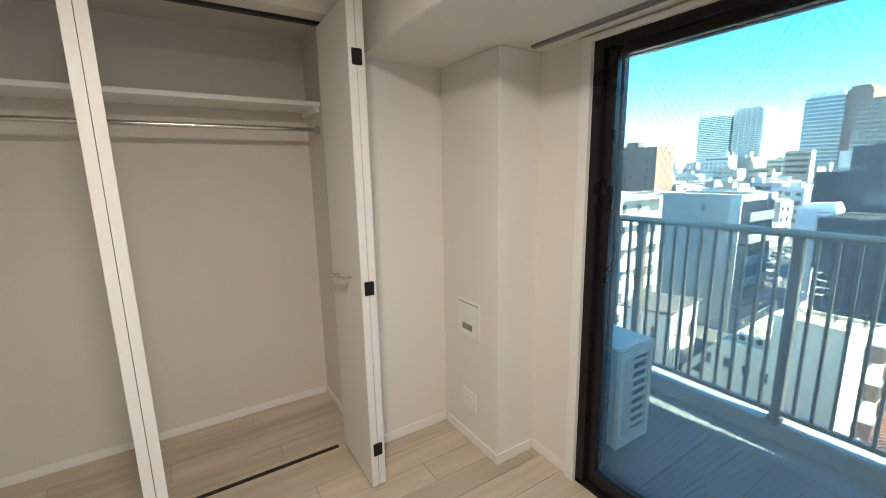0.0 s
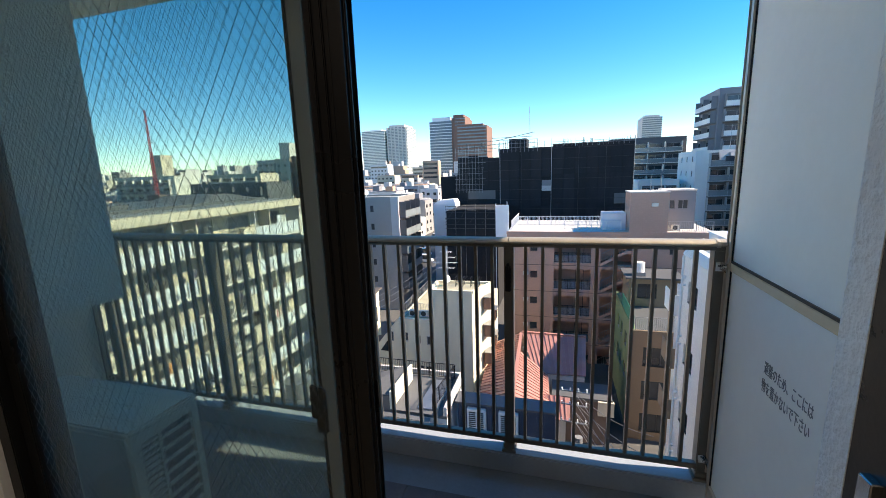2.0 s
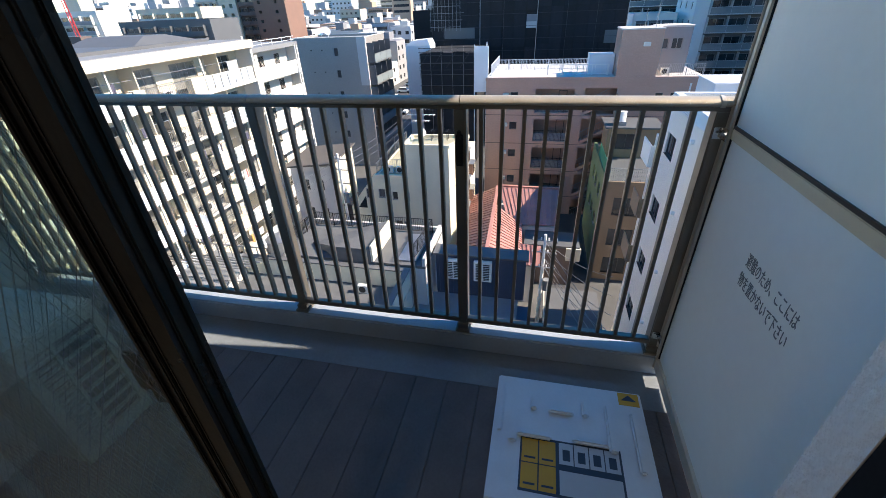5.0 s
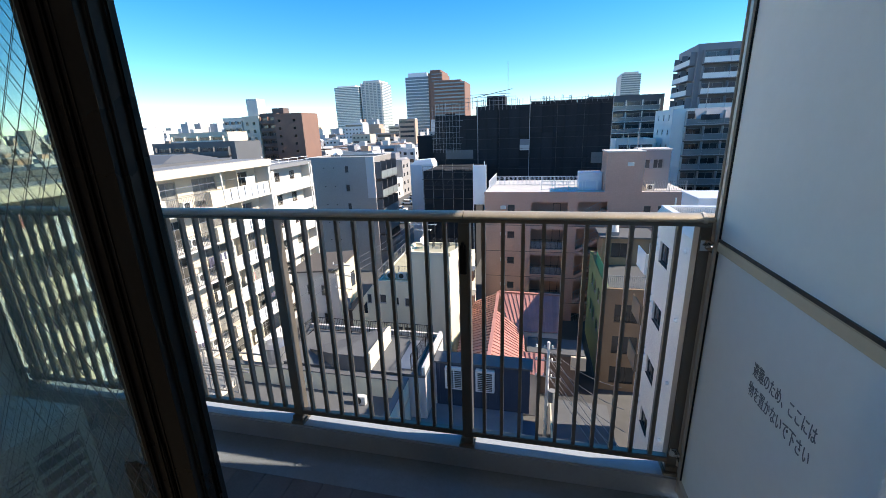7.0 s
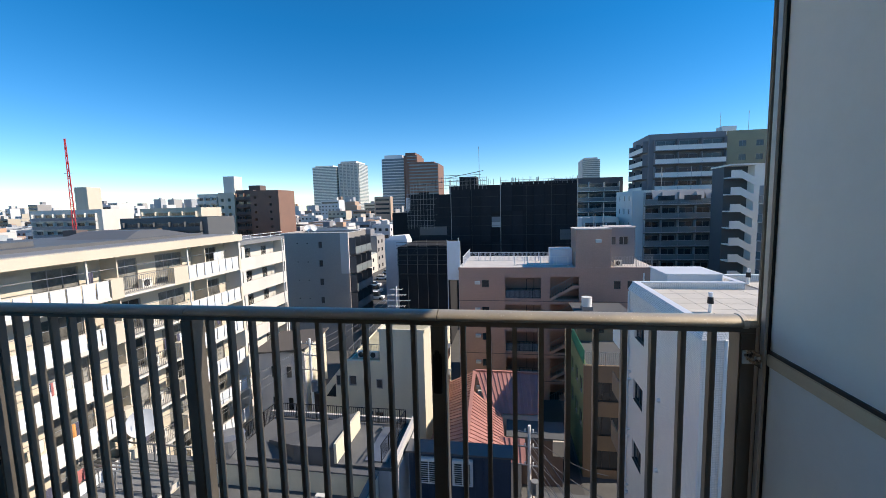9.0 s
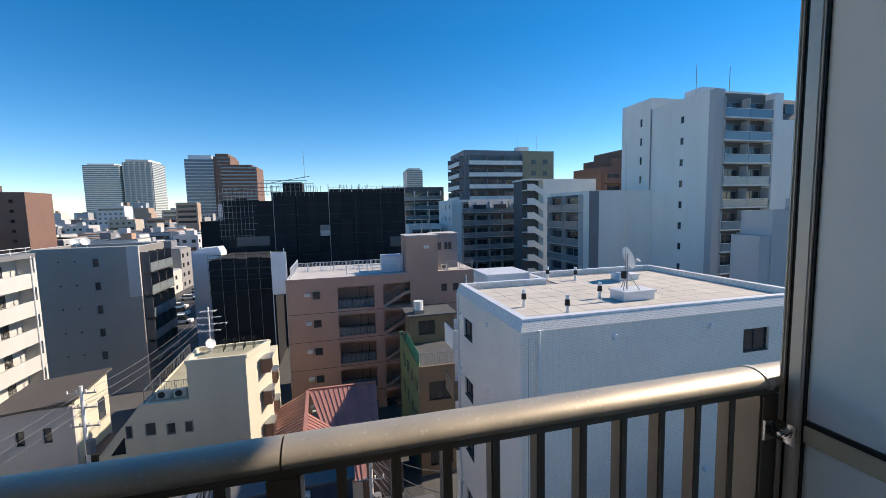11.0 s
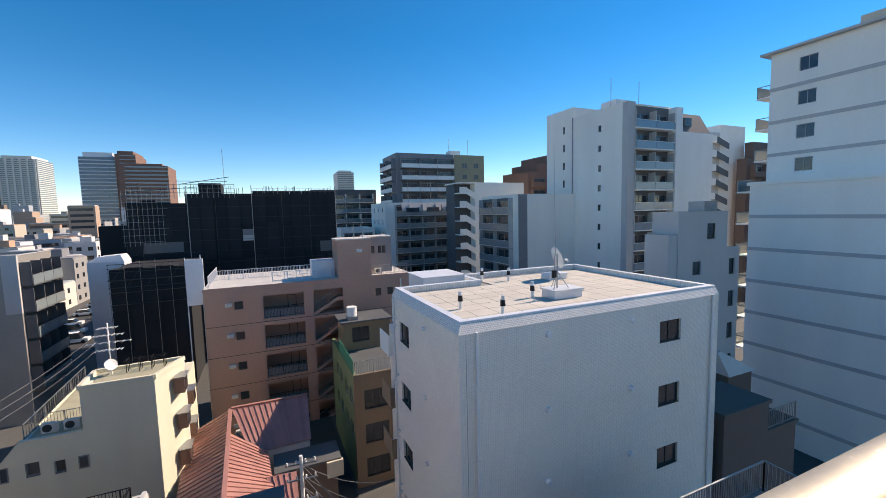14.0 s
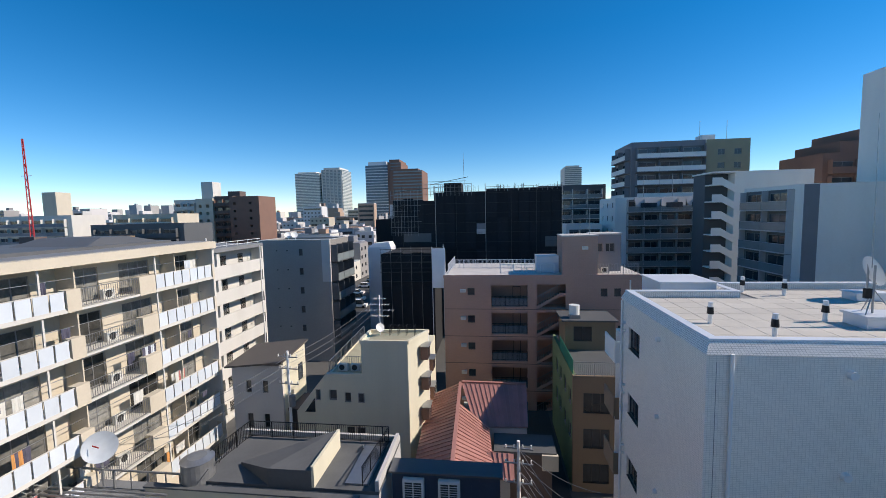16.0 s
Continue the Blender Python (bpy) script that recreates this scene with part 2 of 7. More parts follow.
REDROOF = mat("red_metal_roof", (0.40, 0.195, 0.17), 0.5, 0.1, var=0.16, scale=0.9, fine=9, bump=0.08, rand=0.1)
NAVY = mat("navy_metal", (0.045, 0.065, 0.105), 0.5, 0.2, var=0.15, scale=0.9, fine=8, bump=0.05)
GREYROOF = mat("grey_roof_coat", (0.19, 0.20, 0.21), 0.8, var=0.14, scale=0.7, fine=6, bump=0.1)
DARKROOF = mat("dark_roof_coat", (0.10, 0.105, 0.11), 0.8, var=0.18, scale=0.7, fine=6, bump=0.1)
OLDROOF = mat("mossy_roof_coat", (0.36, 0.34, 0.24), 0.85, var=0.2, scale=0.8, fine=6, bump=0.15)
BROWNROOF = mat("brown_slate_roof", (0.10, 0.088, 0.078), 0.75, var=0.12, scale=0.8, fine=7, bump=0.2)
PAVER = mat("roof_paver", (0.50, 0.47, 0.42), 0.85, var=0.1, scale=1.2, fine=9, bump=0.15, rand=0.05)
COPING = mat("coping_metal", (0.66, 0.68, 0.71), 0.45, 0.2, var=0.05, scale=0.6, fine=7, bump=0.02)
WINFRAME = mat("window_frame_grey", (0.28, 0.28, 0.28), 0.45, 0.5, bump=0.0)
DARKFRAME = mat("window_frame_dark", (0.06, 0.06, 0.06), 0.45, 0.4, bump=0.0)
APTPANE = mat("curtained_window_glass", (0.15, 0.15, 0.14), 0.12, 0.0, var=0.5, scale=1.6, fine=7, bump=0.0, spec=0.7, rand=0.75)
PANEDARK = mat("far_window_glass", (0.035, 0.042, 0.05), 0.08, 0.0, var=0.4, scale=0.9, fine=4, bump=0.0, spec=0.7, rand=0.6)
BLUEGLASS = mat("blue_balcony_glass", (0.16, 0.24, 0.29), 0.12, 0.0, var=0.1, scale=0.5, fine=4, bump=0.0, spec=0.8, rand=0.08)
GREYGLASS = mat("grey_balcony_glass", (0.20, 0.235, 0.24), 0.15, 0.0, var=0.1, scale=0.5, fine=4, bump=0.0, spec=0.7, rand=0.1)
ASPHALT = mat("asphalt", (0.055, 0.055, 0.057), 0.85, var=0.2, scale=0.5, fine=12, bump=0.3)
GROUNDM = mat("city_ground", (0.09, 0.09, 0.088), 0.9, var=0.3, scale=0.08, fine=1.5, bump=0.2)
REDMAST = mat("red_mast_paint", (0.5, 0.05, 0.05), 0.5, 0.1, bump=0.0)
CLOTH = mat("laundry_cloth", (0.62, 0.62, 0.58), 0.9, var=0.1, scale=3, fine=20, bump=0.2)
CLOTHDARK = mat("dark_laundry", (0.08, 0.08, 0.12), 0.9, var=0.3, bump=0.2)
CLOTHORANGE = mat("orange_laundry", (0.65, 0.30, 0.10), 0.9, var=0.1, bump=0.2)
CLOTHPINK = mat("faded_red_laundry", (0.45, 0.16, 0.15), 0.9, var=0.15, bump=0.2)


# ---- building blocks ----
class Mesh:
    """Collects boxes, prisms and rods into one mesh."""

    def __init__(self):
        self.v, self.f = [], []

    def box(self, a, b):
        (x0, y0, z0), (x1, y1, z1) = a, b
        x0, x1, y0, y1, z0, z1 = min(x0, x1), max(x0, x1), min(y0, y1), max(y0, y1), min(z0, z1), max(z0, z1)
        k = len(self.v)
        self.v += [(x0, y0, z0), (x1, y0, z0), (x1, y1, z0), (x0, y1, z0), (x0, y0, z1), (x1, y0, z1), (x1, y1, z1), (x0, y1, z1)]
        self.f += [tuple(k + i for i in q) for q in ((3, 2, 1, 0), (4, 5, 6, 7), (0, 1, 5, 4), (1, 2, 6, 5), (2, 3, 7, 6), (3, 0, 4, 7))]
        return self

    def loft(self, low, high):
        """A solid between two outlines of equal length."""
        n, k = len(low), len(self.v)
        self.v += [tuple(p) for p in low] + [tuple(p) for p in high]
        self.f += [tuple(k + i for i in range(n))[::-1], tuple(k + n + i for i in range(n))]
        self.f += [(k + i, k + (i + 1) % n, k + n + (i + 1) % n, k + n + i) for i in range(n)]
        return self

    def tube(self, low, high):
        """A solid like loft(), whose ends share no corner with its sides, so that the sides shade evenly."""
        n, k = len(low), len(self.v)
        for ends in (low, high, low, high):
            self.v += [tuple(p) for p in ends]
        self.f += [tuple(k + 2 * n + i for i in range(n))[::-1], tuple(k + 3 * n + i for i in range(n))]
        self.f += [(k + i, k + (i + 1) % n, k + n + (i + 1) % n, k + n + i) for i in range(n)]
        return self

    def prism(self, outline, z0, z1):
        return self.loft([(x, y, z0) for x, y in outline], [(x, y, z1) for x, y in outline])

    def rod(self, a, b, r, n=8, r2=None):
        a, b = Vector(a), Vector(b)
        d = (b - a).normalized()
        s = d.orthogonal().normalized()
        t = d.cross(s)
        ring = [s * math.cos(2 * math.pi * i / n) + t * math.sin(2 * math.pi * i / n) for i in range(n)]
        return self.tube([a + q * r for q in ring], [b + q * (r if r2 is None else r2) for q in ring])

    def bar(self, a, b, w, h):
        """A square bar from a to b, w wide across and h high."""
        a, b = Vector(a), Vector(b)
        d = (b - a).normalized()
        s = d.cross(Vector((0, 0, 1)))
        s = s.normalized() if s.length > 1e-4 else Vector((1, 0, 0))
        t = s.cross(d)
        ring = [s * w / 2 + t * h / 2, -s * w / 2 + t * h / 2, -s * w / 2 - t * h / 2, s * w / 2 - t * h / 2]
        return self.loft([a + q for q in ring], [b + q for q in ring])

    def dome(self, centre, axis, r, depth, n=18, rings=5, thick=0.03):
        """A shallow dish."""
        c, d = Vector(centre), Vector(axis).normalized()
        s = d.orthogonal().normalized()
        t = d.cross(s)
        for side in (0, 1):
            k = len(self.v)
            self.v.append(tuple(c - d * (depth + side * thick)))
            for j in range(1, rings + 1):
                q = j / rings
                for i in range(n):
                    a = 2 * math.pi * i / n
                    self.v.append(tuple(c + (s * math.cos(a) + t * math.sin(a)) * r * q - d * (depth * (1 - q * q) + side * thick)))
            self.f += [(k, k + 1 + i, k + 1 + (i + 1) % n) for i in range(n)]
            for j in range(rings - 1):
                p = k + 1 + j * n
                self.f += [(p + i, p + n + i, p + n + (i + 1) % n, p + (i + 1) % n) for i in range(n)]
        return self

    def make(self, name, material, bevel=0.0, smooth=False):
        me = bpy.data.meshes.new(name)
        me.from_pydata(self.v, [], self.f)
        bm = bmesh.new()
        bm.from_mesh(me)
        bmesh.ops.recalc_face_normals(bm, faces=bm.faces)
        if bevel:
            bmesh.ops.bevel(bm, geom=list(bm.edges), offset=bevel, segments=2, affect="EDGES", clamp_overlap=True)
        bm.to_mesh(me)
        bm.free()
        me.materials.append(material)
        if smooth:
            me.polygons.foreach_set("use_smooth", [True] * len(me.polygons))
        return me


def thing(name, at, label, category, group="", kind=""):
    ob = new(name)
    ob.empty_display_size = 0.2
    ob.location = at
    return tagged(ob, label, category, group, kind)


def hang(ob, parent):
    ob.parent = parent
    if parent.data is None:
        ob.matrix_parent_inverse = Matrix.Translation(-parent.location)
    return ob


def part(name, mesh, material, parent, label="", bevel=0.0, smooth=False):
    ob = hang(new(name, mesh.make(name, material, bevel, smooth)), parent)
    return tagged(ob, label)


def piece(name, me, parent, at=(0, 0, 0), turn=0.0):
    """A repeat on shared mesh data."""
    ob = hang(new(name, me), parent)
    ob.location, ob.rotation_euler = at, (0, 0, turn)
    return ob


def structure(name, mesh, material, label="", category="", bevel=0.0, smooth=False):
    return tagged(new(name, mesh.make(name, material, bevel, smooth)), label, category, "", "structure")


def single(name, mesh, material, label, category, group="", bevel=0.0, smooth=False, kind=""):
    return tagged(new(name, mesh.make(name, material, bevel, smooth)), label, category, group, kind)


def wall(m, axis, pos, u0, u1, z0, z1, thick, holes=()):
    """An upright wall in one skin whose outer face lies at pos; holes (ua, ub, za, zb) go through it."""
    us = sorted({round(min(max(u, u0), u1), 4) for h in ((u0, u1), *holes) for u in h[:2]})
    zs = sorted({round(min(max(z, z0), z1), 4) for h in ((0, 0, z0, z1), *holes) for z in h[2:]})
    nu, nz = len(us) - 1, len(zs) - 1
    full = [[not any(h[0] < (us[i] + us[i + 1]) / 2 < h[1] and h[2] < (zs[j] + zs[j + 1]) / 2 < h[3] for h in holes) for j in range(nz)] for i in range(nu)]
    ids = {}

    def at(i, j, k):
        if (i, j, k) not in ids:
            ids[i, j, k] = len(m.v)
            v = pos + thick * k
            m.v.append((us[i], v, zs[j]) if axis == "y" else (v, us[i], zs[j]))
        return ids[i, j, k]

    solid = lambda i, j: 0 <= i < nu and 0 <= j < nz and full[i][j]
    for i in range(nu):
        for j in range(nz):
            if not full[i][j]:
                continue
            for k in (0, 1):
                m.f.append((at(i, j, k), at(i + 1, j, k), at(i + 1, j + 1, k), at(i, j + 1, k)))
            for di, dj, a, c in ((-1, 0, (i, j), (i, j + 1)), (1, 0, (i + 1, j), (i + 1, j + 1)), (0, -1, (i, j), (i + 1, j)), (0, 1, (i, j + 1), (i + 1, j + 1))):
                if not solid(i + di, j + dj):
                    m.f.append((at(*a, 0), at(*c, 0), at(*c, 1), at(*a, 1)))
    return m


WINDOWS = {}


def window(parent, axis, pos, u0, u1, z0, z1, deep=0.1, frame_mat=None, mull=1, name="window", pane_mat=None):
    """A window set deep into a wall: a frame, and its panes behind it. pos: the wall's outer face; deep > 0 goes inwards along the axis."""
    frame_mat = frame_mat or WINFRAME
    w, h = round(u1 - u0, 3), round(z1 - z0, 3)
    key = (axis, w, h, deep, frame_mat.name, mull, pane_mat)
    if key not in WINDOWS:
        f, p, t = Mesh(), Mesh(), min(0.06, w / 8)
        q = lambda a, b, c, d, e, g: ((a, c, e), (b, d, g)) if axis == "y" else ((c, a, e), (d, b, g))
        lo = deep
        cell = (w - t) / (mull + 1)
        wall(f, axis, lo, 0, w, 0, h, 0.07, [(t + i * cell, (i + 1) * cell, t, h - t) for i in range(mull + 1)])
        f.box(*q(0, w, lo - 0.1 if deep > 0 else lo + 0.03, lo + 0.04 if deep > 0 else lo + 0.17, -0.03, 0.004))
        p.box(*q(t / 2, w - t / 2, lo + 0.03, lo + 0.05, t / 2, h - t / 2))
        WINDOWS[key] = (f.make("window_frame", frame_mat), p.make("pane", pane_mat or PANEDARK))
    at = (u0, pos, z0) if axis == "y" else (pos, u0, z0)
    fr = piece(name, WINDOWS[key][0], parent, at)
    pn = new("pane", WINDOWS[key][1])
    pn.parent = fr
    return fr


def railing(parent, a, b, height, step, material, r=0.012, posts=1.5, name="railing", label=""):
    """A light metal railing between two points of one level."""
    m = Mesh()
    a, b = Vector(a), Vector(b)
    d = b - a
    up = Vector((0, 0, height))
    m.bar(a + up, b + up, r * 3.2, r * 2.6)
    m.bar(a + Vector((0, 0, 0.1)), b + Vector((0, 0, 0.1)), r * 2, r * 2)
    for i in range(int(d.length / step) + 1):
        p = a + d * (i * step / d.length)
        m.bar(p + Vector((0, 0, 0.1)), p + up, r * 1.6, r * 1.6)
    for i in range(int(d.length / posts) + 2):
        p = a + d * min(1, i * posts / d.length)
        m.bar(p, p + up, r * 3, r * 3)
    return tagged(part(name, m, material, parent, label), kind="stuff")


# ---- the room ----
SOFFIT, CEIL = 2.09, 2.40
floor = structure("floor", Mesh().box((-3.2, -4.3, -0.22), (1.2, 0.02, -0.012)), CLOSETPAPER, "subfloor under pale oak planks", "floor")
structure("wall_closet_back", Mesh().box((-3.24, -4.3, -0.01), (-3.12, -0.76, 2.55)), CLOSETPAPER, "beige papered back wall of an open closet", "wall")
structure("wall_closet_side", Mesh().box((-3.12, -0.80, -0.01), (-2.47, -0.70, 2.55)), CLOSETPAPER, "beige papered side wall of the closet", "wall")
structure("wall_closet_far_side", Mesh().box((-3.12, -2.85, -0.01), (-2.47, -2.75, 2.55)), CLOSETPAPER, "beige papered side wall of the closet", "wall")
structure("wall_left", wall(Mesh(), "x", -2.47, -4.3, 0.02, -0.01, CEIL, 0.12, [(-2.75, -0.80, -0.02, 2.26)]), WALLPAPER, "pale papered wall with the closet's opening", "wall")
structure("wall_column", Mesh().box((-2.35, -0.268, -0.01), (-1.854, 0.02, SOFFIT)), WALLPAPER, "pale papered corner column beside the window", "column", bevel=0.004)
structure("wall_back", Mesh().box((-3.24, -4.42, -0.01), (1.2, -4.3, 2.55)), WALLPAPER, "pale papered wall behind", "wall")
structure("wall_right", Mesh().box((0.95, -4.3, -0.01), (1.07, 0.02, 2.55)), WALLPAPER, "pale papered wall", "wall")
structure("ceiling", Mesh().box((-3.3, -4.42, CEIL), (1.2, -0.74, CEIL + 0.15)), WALLPAPER, "white papered ceiling", "ceiling")
structure("ceiling_beam", Mesh().box((-2.47, -0.74, SOFFIT), (1.2, 0.02, CEIL + 0.15)), WALLPAPER, "papered beam dropped over the window", "beam", bevel=0.004)
structure("closet_ceiling", Mesh().box((-3.12, -2.75, 2.36), (-2.47, -0.80, 2.46)), CLOSETPAPER, "closet ceiling", "ceiling")
WX0, WX1 = -1.595, 0.50
structure("wall_window", wall(Mesh(), "y", -0.014, -2.6, 1.2, -0.2, 2.7, 0.125, [(WX0, WX1, -0.015, 2.086)]), WALLPAPER, "papered wall round the balcony window", "wall")
structure("wall_outside", wall(Mesh(), "y", 0.112, -3.6, 1.6, -0.2, 2.615, 0.068, [(WX0 - 0.02, 0.435, -0.06, 2.12)]), SPRAY, "white sprayed outer wall of the balcony", "wall")
# white casing round the window
rv = Mesh()
rv.box((WX0 - 0.004, -0.034, 0.0), (WX0 + 0.045, -0.0135, 2.078))
rv.box((WX1 - 0.045, -0.034, 0.0), (WX1 + 0.004, -0.0135, 2.078))
rv.box((WX0 + 0.045, -0.034, 2.058), (WX1 - 0.045, -0.0135, 2.078))
structure("trim", rv, WHITETRIM, "white casing boards round the window", "window trim")
bb = Mesh()
bb.box((-2.35, -0.80, 0), (-2.342, -0.276, 0.06))
bb.box((-2.342, -0.276, 0), (-1.846, -0.268, 0.06))
bb.box((-1.854, -0.268, 0), (-1.846, -0.022, 0.06))
bb.box((-1.846, -0.022, 0), (WX0 - 0.005, -0.014, 0.06))
bb.box((-3.12, -2.75, 0), (-3.112, -0.808, 0.05))
bb.box((-3.112, -0.808, 0), (-2.49, -0.80, 0.05))
structure("baseboard", bb, WHITETRIM, "low white baseboard", "baseboard", bevel=0.002)
single("curtain_track", Mesh().box((-1.80, -0.135, SOFFIT - 0.012), (0.9, -0.105, SOFFIT + 0.004)), WINFRAME, "slim grey curtain track under the beam", "curtain track", bevel=0.002)
single("floor_track", Mesh().box((-2.485, -2.70, -0.003), (-2.462, -0.93, 0.004)), BLACKSTEEL, "thin dark floor track of the folding doors", "door track")
single("head_track", Mesh().box((-2.485, -2.70, 2.245), (-2.455, -0.81, 2.259)), BLACKSTEEL, "thin dark head track of the folding doors", "door track")
sh = thing("closet_shelf", (-2.9, -1.77, 1.90), "white shelf board across the open closet", "shelf")
part("board", Mesh().box((-3.118, -2.748, 1.925), (-2.80, -0.802, 1.95)), WHITETRIM, sh, bevel=0.002)
part("cleat", Mesh().box((-3.118, -0.83, 1.895), (-2.82, -0.803, 1.925)), WHITETRIM, sh)
rod = thing("clothes_rail", (-2.86, -1.77, 1.8), "chrome clothes rail below the closet shelf", "clothes rail")
part("rail", Mesh().rod((-2.86, -2.748, 1.80), (-2.86, -0.802, 1.80), 0.0135, 14), CHROME, rod, smooth=True)
part("socket", Mesh().rod((-2.86, -0.83, 1.80), (-2.86, -0.8015, 1.80), 0.024, 14), CHROME, rod)


def folding_door(y, end, label):
    """A pair of door leaves folded against each other, square to the closet's front."""
    d = thing("folding_door", (-2.26, y, 0), label, "folding door", "closet folding doors")
    part("leaf", Mesh().box((-2.47, y - 0.036, 0.012), (-2.052, y - 0.001, 2.238)), DOORSHEET, d, bevel=0.002)
    leaf = part("leaf", Mesh().box((-2.465, y + 0.001, 0.012), (-2.052, y + 0.036, 2.238)), DOORSHEET, d, bevel=0.002)
    if end:
        for z in (0.212, 1.028, 2.012):
            part("hinge", Mesh().box((-2.054, y - 0.022, z - 0.032), (-2.046, y + 0.022, z + 0.032)), BLACKSTEEL, d, "black steel hinge", bevel=0.002)
    if end:
        h = Mesh()
        h.rod((-2.18, y - 0.03, 1.06), (-2.18, y - 0.075, 1.06), 0.006, 10)
        h.rod((-2.36, y - 0.036, 1.04), (-2.36, y - 0.075, 1.04), 0.006, 10)
        h.rod((-2.38, y - 0.075, 1.038), (-2.16, y - 0.075, 1.062), 0.007, 10)
        part("handle", h, CHROME, d, "slim chrome handle", smooth=True)
    return d


folding_door(-0.858, True, "white folding closet door, folded open beside the corner column")
folding_door(-1.765, False, "white folding closet door, folded open in mid closet").rotation_euler.z = radians(8.3)

pl = thing("intercom_panel", (-2.10, -0.275, 0.64), "flush white wall panel with a grey socket window", "wall panel")
part("plate", Mesh().box((-2.195, -0.276, 0.64), (-1.995, -0.2675, 0.85)), PLASTIC, pl, bevel=0.003)
part("lid_gap", Mesh().box((-2.185, -0.2775, 0.832), (-2.005, -0.2755, 0.837)), WINFRAME, pl)
part("socket_window", Mesh().box((-2.15, -0.2785, 0.68), (-2.06, -0.2755, 0.715)), WINFRAME, pl, "grey socket window", bevel=0.001)
ot = thing("wall_outlet", (-2.09, -0.275, 0.2), "white double wall outlet on the column", "wall outlet")
part("plate", Mesh().box((-2.155, -0.276, 0.20), (-2.03, -0.2675, 0.315)), PLASTIC, ot, bevel=0.003)
part("socket", Mesh().box((-2.125, -0.279, 0.225), (-2.06, -0.2755, 0.29)), WHITETRIM, ot, bevel=0.001)

cl_ = thing("ceiling_light", (-0.6, -1.5, CEIL), "round white ceiling light, switched on", "ceiling light")
part("housing", Mesh().rod((-0.6, -1.5, 2.335), (-0.6, -1.5, CEIL), 0.2, 28), PLASTIC, cl_)

# ---- the balcony window ----
wd = thing("window_1", (-0.56, 0.1, 0.0), "black-brown aluminium balcony window, one half slid open", "window", kind="structure")
fy1 = 0.112
FX0, FX1 = WX0 + 0.045, WX1 - 0.045
fr = Mesh()
fr.box((FX0 - 0.03, -0.013, -0.01), (FX0 + 0.045, fy1, 2.076))
fr.box((FX1 - 0.02, -0.013, -0.01), (FX1 + 0.03, fy1, 2.076))
fr.box((FX0 + 0.045, -0.013, 2.02), (FX1 - 0.02, fy1, 2.076))
fr.box((FX0 - 0.03, -0.013, -0.02), (FX1 + 0.03, fy1, 0.018))
for y in (0.028, 0.074):
    fr.box((FX0 + 0.045, y, 0.018), (FX1 - 0.02, y + 0.008, 0.03))
part("window_frame", fr, SASH, wd, bevel=0.003)
part("frame_groove", Mesh().box((FX0 + 0.045, 0.054, 0.02), (FX0 + 0.052, 0.06, 2.03)), SASHGREY, wd)


def sash(x0, x1, y, stile, label, strip):
    """One sliding sash with wired glass."""
    s = Mesh()
    z0, z1, t = 0.022, 2.035, 0.034
    s.box((x0, y, z0), (x0 + 0.045, y + t, z1))
    s.box((x1 - stile, y, z0), (x1, y + t, z1))
    s.box((x0 + 0.045, y, z0), (x1 - stile, y + t, z0 + 0.075))
    s.box((x0 + 0.045, y, z1 - 0.05), (x1 - stile, y + t, z1))
    ob = part("sash", s, SASH, wd, label, bevel=0.003)
    gx0, gx1, gz0, gz1 = x0 + 0.045, x1 - stile, z0 + 0.075, z1 - 0.05
    pane = part("pane", Mesh().box((gx0, y + 0.014, gz0), (gx1, y + 0.020, gz1)), PANE, ob, "wired glass pane")
    pane.visible_shadow = False
    wires, k = Mesh(), 0.026
    w, h = gx1 - gx0, gz1 - gz0
    tilt = 1.6
    i = -int(h / k / tilt) - 2
    while i * k < w + h:
        for sgn in (1, -1):
            # clip a slanting line to the pane
            pts = []
            for z in (0, h):
                x = i * k + z / tilt
                pts.append((x, z))
            (xa, za), (xb, zb) = pts
            if xa < 0:
                za, xa = (0 - xa) * tilt, 0
            if xb > w:
                zb, xb = zb - (xb - w) * tilt, w
            if xb - xa > 0.01:
                if sgn < 0:
                    xa, xb = w - xa, w - xb
                p, q = Vector((gx0 + xa, y + 0.0125, gz0 + za)), Vector((gx0 + xb, y + 0.0125, gz0 + zb))
                wires.bar(p, q, 0.0005, 0.0005)
        i += 1
    tagged(part("wire_mesh", wires, WIRE, pane, "fine diagonal wires in the glass"), kind="stuff")
    if strip:
        part("edge_strip", Mesh().box((x1 - 0.012, y - 0.004, z0), (x1 + 0.014, y + t + 0.004, z1)), SASH, ob, "")
        for dx in (-0.050, -0.030, -0.016):
            part("rib", Mesh().box((x1 + dx, y - 0.005, z0 + 0.004), (x1 + dx + 0.006, y + 0.001, z1 - 0.004)), SASH, ob, bevel=0.002)
        for dy in (0.004, 0.024):
            part("rib", Mesh().box((x1 + 0.012, y + dy, z0 + 0.004), (x1 + 0.019, y + dy + 0.006, z1 - 0.004)), SASH, ob, bevel=0.002)
    return ob


outer = sash(FX0 + 0.046, -0.500, 0.062, 0.05, "fixed outer sash", False)
inner = sash(FX0 + 0.046, -0.412, 0.014, 0.062, "inner sash slid fully open", True)
part("grey_strip", Mesh().box((-0.536, 0.0575, 0.03), (-0.505, 0.0622, 2.04)), SASHGREY, outer, "grey weather strip")
part("crescent_latch", Mesh().box((-0.555, 0.05, 0.95), (-0.528, 0.062, 1.06)).box((-0.56, 0.042, 0.99), (-0.54, 0.051, 1.07)), BLACKSTEEL, outer, "black crescent latch", bevel=0.003)
